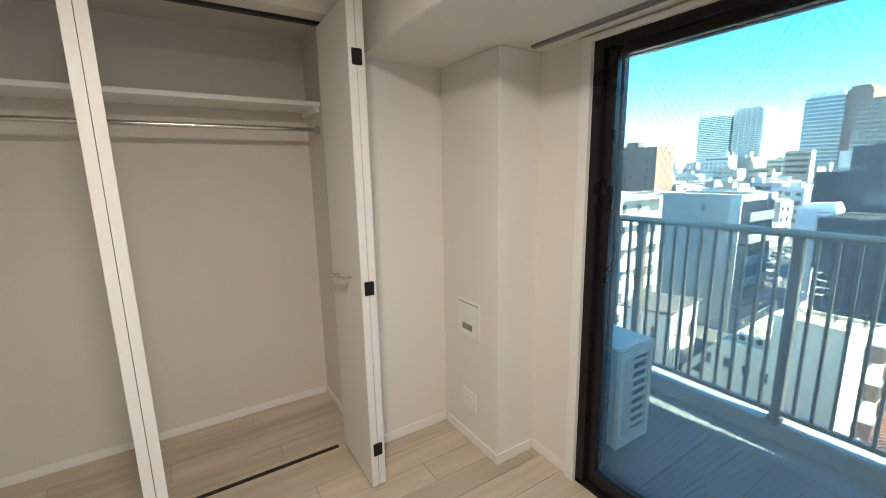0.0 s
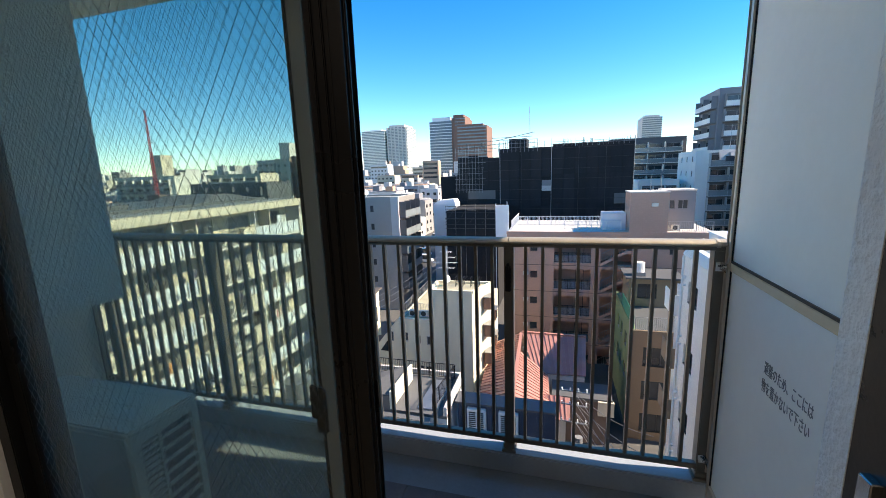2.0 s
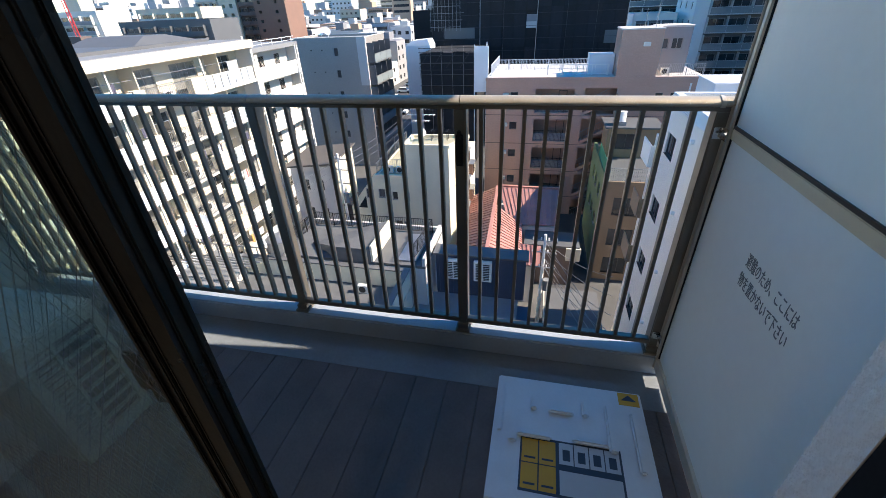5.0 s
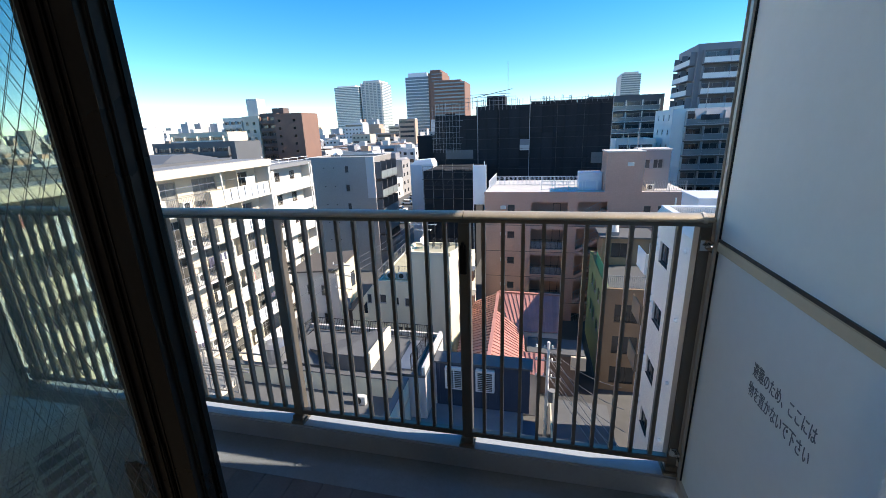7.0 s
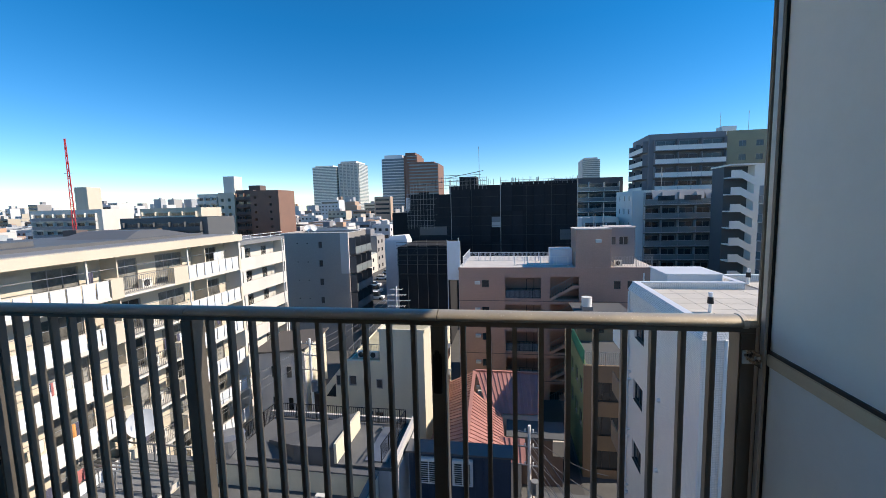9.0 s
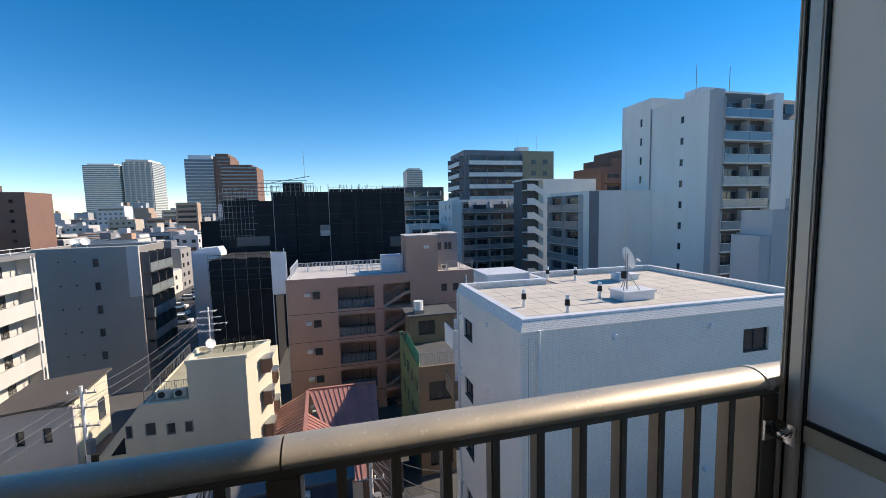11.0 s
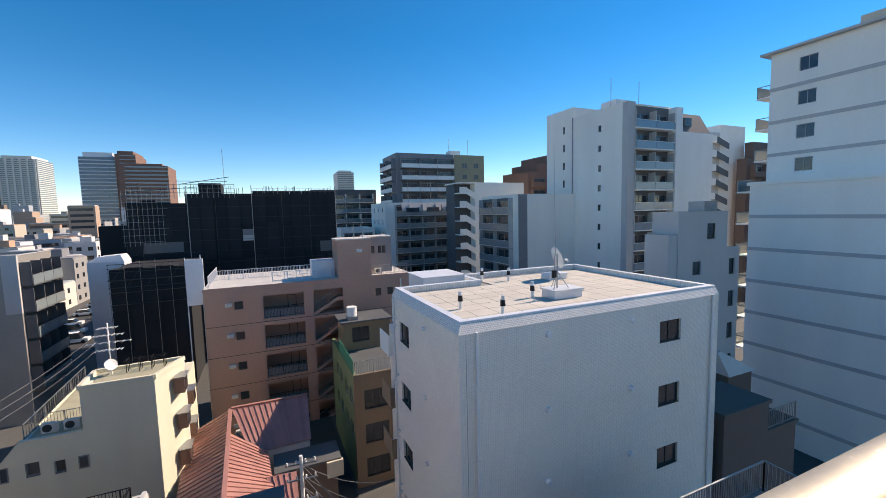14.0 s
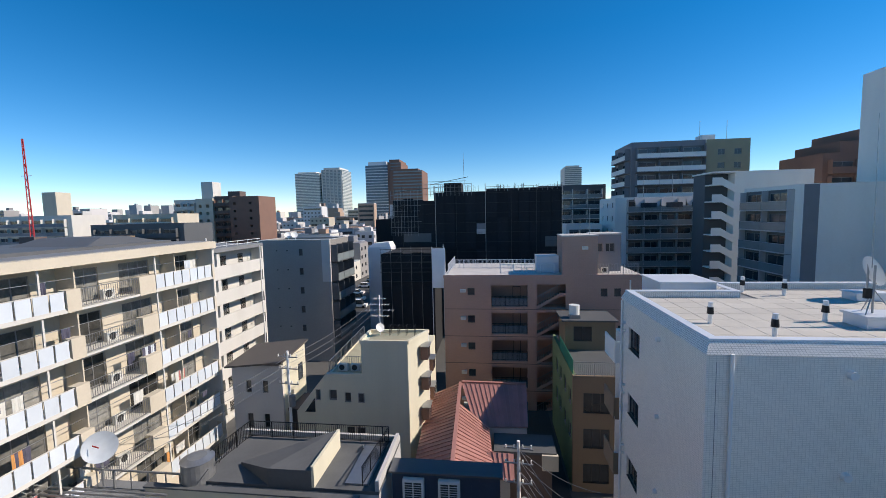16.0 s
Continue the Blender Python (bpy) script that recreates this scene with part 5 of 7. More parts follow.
for i in range(4):
    for j in range(3):
        m.rod((-9.0 + i * 0.7, 33.9 + j * 0.35, -8.72), (-9.0 + i * 0.7, 33.9 + j * 0.35, -7.9), 0.025, 5)
    m.rod((-9.0 + i * 0.7, 33.9, -7.9), (-9.0 + i * 0.7, 34.6, -7.9), 0.025, 5)
for j in range(3):
    m.rod((-9.2, 33.9 + j * 0.35, -7.95), (-6.7, 33.9 + j * 0.35, -7.95), 0.02, 5)
part("frame", m, BLACKSTEEL, fr2)

# red ribbed roofs
rh = thing("red_roof_house", (-2.5, 32, GZ), "old house under faded red ribbed metal roofs", "house")
part("body", Mesh().box((-5.6, 27.2, GZ), (-1.0, 37.8, -16.6)).box((-3.2, 33.8, GZ), (2.3, 38.4, -16.4)).box((-1.6, 28.4, GZ), (0.7, 30.6, -17.0)), GREYPALE, rh)


def roof_plane(t, a, b, c, d, n, thick=0.06):
    """A ribbed metal roof slope: ridge a-b, eave d-c below it; n sheets with a standing seam between."""
    a, b, c, d = (Vector(p) for p in (a, b, c, d))
    up = (b - a).cross(d - a).normalized()
    up = up if up.z > 0 else -up
    for i in range(n):
        p0, p1, e0, e1 = a.lerp(b, i / n), a.lerp(b, (i + 1) / n), d.lerp(c, i / n), d.lerp(c, (i + 1) / n)
        part("roof_sheet", Mesh().loft([p0, p1, e1, e0], [q + up * thick for q in (p0, p1, e1, e0)]), REDROOF, t)
        m = Mesh()
        m.bar(p0 + up * (thick + 0.03), e0 + up * (thick + 0.03), 0.05, 0.07)
        part("seam", m, REDROOF, t)


roof_plane(rh, (-3.05, 26.0, -14.6), (-3.5, 38.4, -14.6), (-6.7, 39.5, -16.5), (-6.0, 27.6, -16.5), 24)
roof_plane(rh, (-3.05, 26.0, -14.6), (-3.3, 34.2, -14.6), (-0.8, 33.4, -16.2), (-0.4, 27.2, -16.2), 16)
roof_plane(rh, (-3.4, 38.3, -14.5), (2.6, 38.2, -14.5), (2.4, 33.9, -16.3), (-1.9, 33.6, -16.3), 14)
roof_plane(rh, (-1.6, 29.6, -15.9), (1.0, 29.4, -15.9), (1.0, 27.9, -16.9), (-1.0, 27.9, -16.9), 7)
part("ridge_cap", Mesh().bar((-3.05, 26.0, -14.48), (-3.5, 38.4, -14.48), 0.28, 0.1).bar((-3.4, 38.3, -14.38), (2.6, 38.2, -14.38), 0.28, 0.1), REDROOF, rh)
part("gable", Mesh().loft([(-5.7, 27.6, -16.6), (-0.7, 27.3, -16.4), (-3.05, 26.2, -14.7)], [(-5.7, 27.7, -16.6), (-0.7, 27.4, -16.4), (-3.05, 26.4, -14.7)]), CREAMWALL, rh)
sd = thing("low_shed", (3.0, 36, GZ), "dark low shed with a pale awning behind the red roofs", "shed")
part("body", Mesh().box((-0.2, 31.5, GZ), (4.0, 33.7, -17.0)), DARKBROWN, sd)
part("roof", Mesh().box((-0.4, 31.2, -17.0), (4.3, 33.8, -16.8)), DARKFACADE, sd)
part("awning", Mesh().box((3.2, 31.0, -18.1), (4.4, 31.3, -16.9)), APTWALL, sd)
gs = thing("grey_shed", (3, 22, GZ), "low grey flat-roofed annex beside the alley", "shed")
part("body", Mesh().box((1.7, 16.0, GZ), (5.2, 26.5, -18.2)), GREYPALE, gs)
part("roof", Mesh().box((1.5, 15.8, -18.2), (5.4, 26.7, -18.0)), DARKROOF, gs, "dark flat roof")
part("roof_edge", Mesh().box((1.4, 15.7, -18.28), (5.5, 15.8, -17.94)).box((1.4, 15.8, -18.28), (1.5, 26.7, -17.94)), APTWALL, gs, "pale metal roof edge")
for y in (17, 19.5, 22):
    part("roof_seam", Mesh().box((1.5, y, -18.0), (5.4, y + 0.08, -17.94)), PIPE, gs)

# navy annex and the flat roofs below
nv = thing("navy_metal_house", (-3.1, 21, GZ), "navy sheet-metal house with a white lower wall", "house")
part("upper_wall", Mesh().box((-6.1, 22.4, -16.2), (-0.05, 23.4, -12.98)), NAVY, nv, "navy sheet metal")
part("roof_edge", Mesh().box((-6.25, 22.25, -12.98), (0.1, 23.55, -12.86)), DARKFACADE, nv)
for i in range(13):
    part("sheet_seam", Mesh().box((-5.9 + i * 0.47, 22.375, -16.0), (-5.87 + i * 0.47, 22.4, -12.98)), NAVY, nv)
part("lower_wall", Mesh().box((-7.2, 17.2, GZ), (-0.6, 22.4, -16.3)), WHITEPAINT, nv, "white lower wall")
part("ledge", Mesh().box((-7.4, 17.0, -16.3), (-0.4, 22.4, -16.2)), GREYROOF, nv, "grey flat roof")
part("side_block", Mesh().box((-0.6, 17.4, GZ), (0.5, 22.0, -16.4)), NAVY, nv)
for x in (-5.45, -3.45):
    b = part("louvre_box", Mesh().box((x, 22.1, -14.75), (x + 1.2, 22.4, -13.2)), PLASTIC, nv, "white boxed louvre window", bevel=0.02)
    for i in range(2):
        lv = Mesh().box((x + 0.14 + i * 0.5, 22.08, -14.62), (x + 0.56 + i * 0.5, 22.11, -13.36))
        part("dark_louvre", lv, ACDARK, b)
    for i in range(9):
        part("slat", Mesh().box((x + 0.14, 22.065, -14.56 + i * 0.135), (x + 1.06, 22.085, -14.53 + i * 0.135)), PLASTIC, b)
part("lower_window", Mesh().box((-3.4, 17.16, -18.5), (-2.2, 17.22, -17.0)), PANEDARK, nv)

fl = thing("flat_roof_house", (-11, 23, GZ), "grey flat-roofed house with a black roof railing", "house")
part("body", Mesh().box((-17.0, 20.8, GZ), (-6.4, 25.8, -13.25)), GREYPALE, fl)
part("roof", Mesh().box((-17.0, 20.8, -13.25), (-6.4, 25.8, -13.05)), DARKROOF, fl)
part("parapet", Mesh().box((-17.0, 25.6, -13.05), (-6.4, 25.8, -12.75)).box((-6.6, 20.8, -13.05), (-6.4, 25.6, -12.5)), GREYPALE, fl)
part("stair_head", Mesh().loft([(-12.6, 20.8, -13.05), (-10.1, 20.8, -13.05), (-10.1, 24.6, -13.05), (-15.2, 22.4, -13.05)], [(-12.6, 20.8, -12.1), (-10.1, 20.8, -12.1), (-10.1, 24.6, -11.9), (-15.2, 22.4, -12.9)]), DARKROOF, fl)
part("stair_head_wall", Mesh().box((-10.1, 20.8, -13.05), (-9.95, 24.6, -11.85)), CREAMWALL, fl)
railing(fl, (-16.4, 25.3, -13.05), (-7.0, 25.3, -13.05), 1.1, 0.14, BLACKSTEEL, 0.014)
railing(fl, (-16.8, 21.0, -13.05), (-16.4, 25.3, -13.05), 1.1, 0.14, BLACKSTEEL, 0.014)
railing(fl, (-7.0, 25.3, -13.05), (-7.4, 21.2, -13.05), 1.1, 0.14, BLACKSTEEL, 0.014)
for x in (-11.2, -8.6):
    part("roof_prop", Mesh().rod((x, 24.9, -13.05), (x + 0.3, 24.2, -12.7), 0.06, 6), PIPE, fl)
part("ribbed_cover", Mesh().box((-8.4, 21.2, -13.05), (-7.1, 24.8, -12.95)), PIPE, fl)
nb = thing("beige_parapet_house", (-10, 17, GZ), "beige house with deep parapets round a grey roof", "house")
part("body", Mesh().box((-19.5, 13.5, GZ), (-7.4, 20.5, -14.6)), CREAMWALL, nb)
part("roof", Mesh().box((-19.3, 13.7, -14.6), (-7.6, 20.3, -14.5)), DARKROOF, nb)
part("parapet", Mesh().box((-19.5, 20.2, -14.5), (-7.4, 20.5, -13.2)).box((-7.7, 13.5, -14.5), (-7.4, 20.2, -13.2)), CREAMWALL, nb)
part("parapet_cap", Mesh().box((-19.55, 20.15, -13.2), (-7.35, 20.55, -13.12)).box((-7.75, 13.5, -13.2), (-7.35, 20.15, -13.12)), DARKFACADE, nb)
ac_box(nb, (-10.6, 19.2, -14.5))

# roof with the steel stair, dish and tank
tr = thing("plant_roof_house", (-21, 22, GZ), "grey house whose roof carries a tank and pipework", "house")
part("body", Mesh().box((-27.0, 13.0, GZ), (-19.6, 21.6, -14.2)), GREYPALE, tr)
part("roof", Mesh().box((-27.1, 12.9, -14.2), (-19.5, 21.7, -14.0)), GREYROOF, tr)
for y in (20.9, 18.3):
    railing(tr, (-26.5, y, -14.0), (-17.9, y, -14.0), 1.2, 1.1, PIPE, 0.03, 2.2)
m = Mesh()
for i in range(12):
    m.bar((-18.2 + i * 0.2, 20.5, -16.0 + i * 0.25), (-18.2 + i * 0.2, 21.5, -16.0 + i * 0.25), 0.22, 0.04)
m.bar((-18.3, 20.5, -15.2), (-15.8, 20.5, -12.1), 0.05, 0.05).bar((-18.3, 21.5, -15.2), (-15.8, 21.5, -12.1), 0.05, 0.05)
part("steel_stair", m, PIPE, tr, "galvanised steel stair")
for i in range(3):
    part("pipe_run", Mesh().rod((-26, 20.0 - i * 0.5, -13.4 + i * 0.15), (-18, 20.0 - i * 0.5, -13.4 + i * 0.15), 0.07, 8), PIPE, tr)
tk = thing("water_tank", (-17.3, 21.2, -14.0), "stainless cylindrical water tank on the roof", "water tank")
part("drum", Mesh().rod((-17.0, 21.2, -14.2), (-17.0, 21.2, -12.0), 0.85, 24), PIPE, tk, smooth=False)
part("lid", Mesh().rod((-17.0, 21.2, -12.0), (-17.0, 21.2, -11.85), 0.88, 24, 0.5), PIPE, tk)
part("stand", Mesh().box((-17.8, 20.4, GZ), (-16.2, 22.0, -14.2)), GREYPALE, tk)
bd = thing("large_dish", (-22.9, 21.0, -14.0), "large pale satellite dish above the plant roof", "satellite dish")
part("dish", Mesh().dome((-22.7, 20.8, -11.4), (0.62, -0.70, 0.35), 0.85, 0.2, 26, 6), LABELGREY, bd, smooth=True)
part("mast", Mesh().rod((-22.9, 21.0, -14.0), (-22.9, 21.0, -11.6), 0.07, 8), PIPE, bd)
part("mark", Mesh().bar((-22.9, 20.55, -11.2), (-22.45, 20.5, -11.25), 0.02, 0.08), REDMAST, bd, "small red mark")

# the pink block
pk = thing("pink_tile_block", (5, 52, GZ), "five-storey block in faded pink tile with open corridors", "building")
PX0, PX1, PY0, PY1, PZ = -5.85, 15.4, 46.3, 57.0, -5.68
pfl = [-6.65 - 3.12 * k for k in range(5)]
bayA = [(-0.55, 3.43, z - 2.4, z) for z in pfl]
bayB = [(4.42, 7.55, z - 2.6, z + 0.1) for z in pfl]
pw = [(-3.2, -2.4, z - 1.1, z - 0.3) for z in pfl]
pw2 = [(11.2, 11.9, pfl[0] - 1.2, pfl[0] - 0.35), (12.6, 13.3, pfl[0] - 1.2, pfl[0] - 0.35), (13.0, 13.7, pfl[1] - 2.2, pfl[1] - 1.3)]
part("front_wall", wall(Mesh(), "y", PY0, PX0, PX1, GZ, PZ, 0.3, bayA + bayB + pw + pw2), PINKTILE, pk)
part("left_wall", wall(Mesh(), "x", PX0, PY0 + 0.3, PY1, GZ, PZ, 0.3), PINKTILE, pk)
part("right_wall", wall(Mesh(), "x", PX1 - 0.3, PY0 + 0.3, PY1, GZ, PZ, 0.3), PINKTILE, pk)
part("core", Mesh().box((PX0 + 0.6, PY0 + 2.2, GZ), (PX1 - 0.6, PY1, PZ - 0.6)), PINKTILE, pk)
part("roof", Mesh().box((PX0 + 0.02, PY0 + 0.02, PZ), (PX1 - 0.02, PY1, PZ + 0.18)), PINKROOF, pk, "pale roof deck")
part("roof_edge", Mesh().box((PX0 - 0.05, PY0 - 0.05, PZ - 0.12), (PX1 + 0.05, PY0 + 0.018, PZ + 0.2)), PINKTILE, pk)
fill(pk, "y", PY0, pw + pw2, -1, DARKFRAME, 0)
for k, z in enumerate(pfl):
    s = part("corridor_slab", Mesh().box((PX0 + 0.6, PY0 + 0.3, z - 2.75), (PX1 - 0.6, PY0 + 2.2, z - 2.55)), PINKTILE, pk)
    railing(s, (-0.5, PY0 + 0.18, z - 2.4), (3.4, PY0 + 0.18, z - 2.4), 1.15, 0.14, BLACKSTEEL, 0.013)
    window(pk, "y", PY0 + 2.2, 1.9, 2.8, z - 2.5, z - 0.5, -0.02, DARKFRAME, 0, "corridor_door")
    part("breast", Mesh().box((-0.5, PY0 + 0.22, z - 2.4), (3.4, PY0 + 0.28, z - 1.5)), MIDGREY, s)
    st = Mesh()
    for i in range(9):
        st.box((4.4 + i * 0.29, PY0 + 0.2, z - 2.6 + i * 0.17), (4.72 + i * 0.29, PY0 + 1.3, z - 2.42 + i * 0.17))
    f = tagged(part("stair_flight", st, PINKTILE, pk), "outdoor stair flight", kind="stuff")
    sr = Mesh()
    for i in range(14):
        x = 4.4 + i * 0.19
        zz = z - 2.4 + (x - 4.4) / 0.29 * 0.17
        sr.bar((x, PY0 + 0.15, zz), (x, PY0 + 0.15, zz + 1.0), 0.02, 0.02)
    sr.bar((4.35, PY0 + 0.15, z - 1.4), (7.0, PY0 + 0.15, z + 0.15), 0.05, 0.05)
    sr.bar((7.0, PY0 + 0.15, z + 0.15), (7.5, PY0 + 0.15, z + 0.15), 0.05, 0.05)
    part("stair_string", Mesh().loft([(4.42, PY0 + 0.12, z - 2.75), (7.0, PY0 + 0.12, z - 1.25), (7.0, PY0 + 0.2, z - 1.25), (4.42, PY0 + 0.2, z - 2.75)], [(4.42, PY0 + 0.12, z - 2.38), (7.0, PY0 + 0.12, z - 0.88), (7.0, PY0 + 0.2, z - 0.88), (4.42, PY0 + 0.2, z - 2.38)]), PINKTILE, pk, "sloping pink stair edge")
    part("stair_landing", Mesh().box((7.0, PY0 + 0.12, z - 1.25), (7.55, PY0 + 1.4, z - 0.88)), PINKTILE, pk)
    tagged(part("stair_rail", sr, PIPE, f), "pale stair railing", kind="stuff")
    bx = part("vent_box", Mesh().box((-4.0, PY0 - 0.35, z - 0.75), (-3.4, PY0, z - 0.4)), ACM, pk, "beige flue box", bevel=0.02)
for seam in pfl[:4]:
    part("floor_line", Mesh().box((PX0 - 0.02, PY0 - 0.015, seam - 2.72), (PX1 + 0.02, PY0 + 0.01, seam - 2.66)), DARKBROWN, pk)
railing(pk, (PX0 + 0.4, PY0 + 1.2, PZ + 0.18), (PX0 + 0.4, PY1 - 1, PZ + 0.18), 1.1, 0.16, COPING, 0.02)
railing(pk, (PX0 + 0.4, PY0 + 5.5, PZ + 0.18), (6.6, PY0 + 5.5, PZ + 0.18), 1.1, 0.16, COPING, 0.02)
railing(pk, (0.5, PY0 + 1.6, PZ + 0.18), (6.6, PY0 + 1.6, PZ + 0.18), 1.0, 1.2, PLASTIC, 0.03)
ph = part("stair_head", wall(Mesh(), "y", PY0 - 0.01, 7.15, 10.85, PZ, -1.34, 3.6), PINKTILE, pk, "tall pink stair head")
part("stair_head_rim", Mesh().box((7.10, PY0 - 0.06, -1.34), (10.90, PY0 + 3.65, -1.22)), PINKROOF, ph)
part("flue", Mesh().box((9.2, PY0 - 0.3, -2.75), (9.8, PY0, -2.4)), ACM, ph, bevel=0.02)
part("shed", Mesh().box((4.6, PY0 + 1.8, PZ + 0.18), (7.05, PY0 + 4.0, -3.6)), COPING, pk, "pale roof shed")
dk = part("rear_stair_head", wall(Mesh(), "y", PY0 + 2.6, 10.86, 14.0, PZ + 0.18, -1.35, 3.0, [(11.0, 12.0, -3.3, -2.3), (12.3, 13.3, -3.3, -2.3)]), MIDGREY, pk, "grey roof storey")
part("rear_rim", Mesh().box((10.9, PY0 + 2.5, -1.35), (14.1, PY0 + 5.7, -1.2)), PINKROOF, dk, "pale roof rim")
for u in (11.0, 12.3):
    window(pk, "y", PY0 + 2.6, u, u + 1.0, -3.3, -2.3, 0.08, WINFRAME, 1)
railing(pk, (10.6, PY0 + 0.4, PZ + 0.18), (15.2, PY0 + 0.4, PZ + 0.18), 1.1, 0.16, PIPE, 0.016)
ac_box(pk, (11.6, PY0 + 1.4, PZ + 0.18))
part("roof_steps", Mesh().loft([(10.7, PY0 + 0.8, PZ + 0.18), (11.6, PY0 + 0.8, PZ + 0.18), (11.6, PY0 + 2.4, PZ + 0.18), (10.7, PY0 + 2.4, PZ + 0.18)], [(10.7, PY0 + 0.8, -4.6), (10.9, PY0 + 0.8, -4.6), (10.9, PY0 + 2.4, -4.6), (10.7, PY0 + 2.4, -4.6)]), APTWALL, pk)
part("downpipe", Mesh().rod((14.2, PY0 - 0.1, GZ), (14.2, PY0 - 0.1, PZ - 0.4), 0.08, 8), PLASTIC, pk)
part("aerial", Mesh().rod((10.2, PY0 + 1, -1.2), (10.2, PY0 + 1, 1.6), 0.03, 6).rod((9.2, PY0 + 1, -1.2), (9.2, PY0 + 1, 0.4), 0.03, 6), PIPE, pk)
single("white_tarp_sheet", Mesh().box((-7.2, 46.9, -7.05), (-5.72, 47.1, -2.5)).box((-7.26, 46.85, -21), (-7.18, 46.95, -2.3)).box((-5.98, 47.1, -21), (-5.9, 47.2, -2.1)), TARP, "white tarp sheet tied to the scaffold edge", "tarp", bevel=0.02)

# the green house
gn = thing("green_house", (8, 38, GZ), "green-painted house with ochre front and a roof terrace", "house")
gfh = [(6.6, 8.6, z, z + 1.6) for z in (-14.4, -17.3, -20.2)]
glh = [(y, y + 1.1, z, z + 1.3) for z in (-14.2, -17.1) for y in (33.8, 36.0, 38.4, 40.4)]
part("front_wall", wall(Mesh(), "y", 33.0, 5.8, 12.2, GZ, -11.45, 0.3, gfh), OCHRE, gn, "ochre front")
part("left_wall", wall(Mesh(), "x", 5.8, 33.3, 44.0, GZ, -11.45, 0.3, glh), GREENWALL, gn, "green side wall")
# black filling, coloured as the shade indoors
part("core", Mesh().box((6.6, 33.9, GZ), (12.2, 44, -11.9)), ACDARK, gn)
part("roof", Mesh().box((6.1, 33.3, -11.9), (12.2, 44.0, -11.75)), DARKFACADE, gn, "dark terrace")
fill(gn, "y", 33.0, gfh, -1, DARKFRAME, 2)
fill(gn, "x", 5.8, glh, -1, WINFRAME, 1)
part("penthouse", wall(Mesh(), "y", 40.2, 6.4, 11.0, -11.75, -9.0, 3.4, [(7.2, 8.9, -10.9, -9.5)]), OCHRE, gn)
window(gn, "y", 40.2, 7.2, 8.9, -10.9, -9.5, 0.08, DARKFRAME, 1)
part("penthouse_roof", Mesh().box((6.1, 39.9, -9.0), (11.2, 43.8, -8.85)), DARKFACADE, gn)
railing(gn, (5.95, 33.1, -11.45), (12.0, 33.1, -11.45), 1.1, 0.15, PIPE, 0.014)
part("green_net", Mesh().box((5.86, 33.4, -11.45), (5.90, 39.8, -10.3)), GREENNET, gn, "green windbreak net")
tw = thing("roof_water_tank", (7.4, 41, -8.85), "round white water tank on the green house", "water tank")
part("drum", Mesh().rod((7.4, 41.0, -8.5), (7.4, 41.0, -7.6), 0.5, 16), PLASTIC, tw, bevel=0.05)
part("stand", Mesh().box((6.9, 40.5, -8.85), (7.9, 41.5, -8.5)), PIPE, tw)
for z in (-13.6, -16.5):
    ac_box(gn, (9.6, 32.6, z - 0.9))

# the netted scaffold block
bk = thing("netted_scaffold_block", (-4, 82, GZ), "large block wrapped in black scaffold netting", "scaffolded building")
part("body", Mesh().box((-18.3, 75.4, GZ), (11.7, 92.0, 3.8)).box((-10.8, 75.4, 3.8), (11.7, 92.0, 5.25)).box((-24.5, 84.0, GZ), (-18.5, 92.0, 0.5)), MESHNET, bk, "dark block behind the netting")
part("stair_tower", Mesh().box((-9.0, 75.3, 4.2), (-5.9, 80.0, 6.9)), MESHNET, bk, "dark stair tower")
part("low_body", Mesh().box((-17.4, 62.3, GZ), (-9.5, 74.0, -4.6)), MESHNET, bk, "lower wing behind the netting")
random.seed(5)


def net_sheet(w, h, sag, name):
    """One sheet of netting laced to the pipes: a thin curved blanket, drawn in between its ties."""
    n, k = 6, 5
    m = Mesh()
    for j in range(k + 1):
        for i in range(n + 1):
            u, v = i / n, j / k
            m.v.append((u * w, sag * math.sin(math.pi * u) * (0.35 + 0.65 * abs(math.sin(2.2 * math.pi * v))), v * h))
    for j in range(k + 1):
        for i in range(n + 1):
            p = m.v[j * (n + 1) + i]
            m.v.append((p[0], p[1] + 0.02, p[2]))
    q = (n + 1) * (k + 1)
    for o in (0, q):
        m.f += [(o + j * (n + 1) + i, o + j * (n + 1) + i + 1, o + (j + 1) * (n + 1) + i + 1, o + (j + 1) * (n + 1) + i) for j in range(k) for i in range(n)]
    return m.make(name, MESHNET, smooth=True)


NETS = [net_sheet(1.86, 5.15, g, "net_sheet") for g in (0.10, 0.16, 0.05)]
for i in range(16):
    x = -18.5 + i * 1.9
    top = 4.1 + 0.25 * math.sin(i * 1.7) if i < 4 else (5.3 if i < 9 else 5.75)
    for j in range(5):
        if (i, j) == (8, 1):
            continue
        piece("net_sheet", NETS[(i * 3 + j * 2) % 3], bk, (x + 0.02, 75.05 + random.uniform(-0.04, 0.08), top - 5.2 * (j + 1)))
for i in range(5):
    for j in range(3):
        piece("net_sheet", NETS[(i + j) % 3], bk, (-17.45 + i * 1.6, 62.0 + random.uniform(-0.03, 0.05), -9.7 - 5.2 * j + (0.2 if i % 2 else 0)))
gap = part("net_gap", Mesh().box((-3.2, 75.3, -2.4), (-1.5, 75.39, -0.5)), MIDGREY, bk, "bare facade in a net gap")
part("balcony_rail", Mesh().box((-3.2, 75.2, -2.4), (-1.5, 75.28, -1.5)), GREYPALE, gap)
part("net_gap", Mesh().box((-16.6, 74.9, -3.7), (-11.5, 75.0, -2.1)), LOGGIA, bk, "bare facade in a net gap")
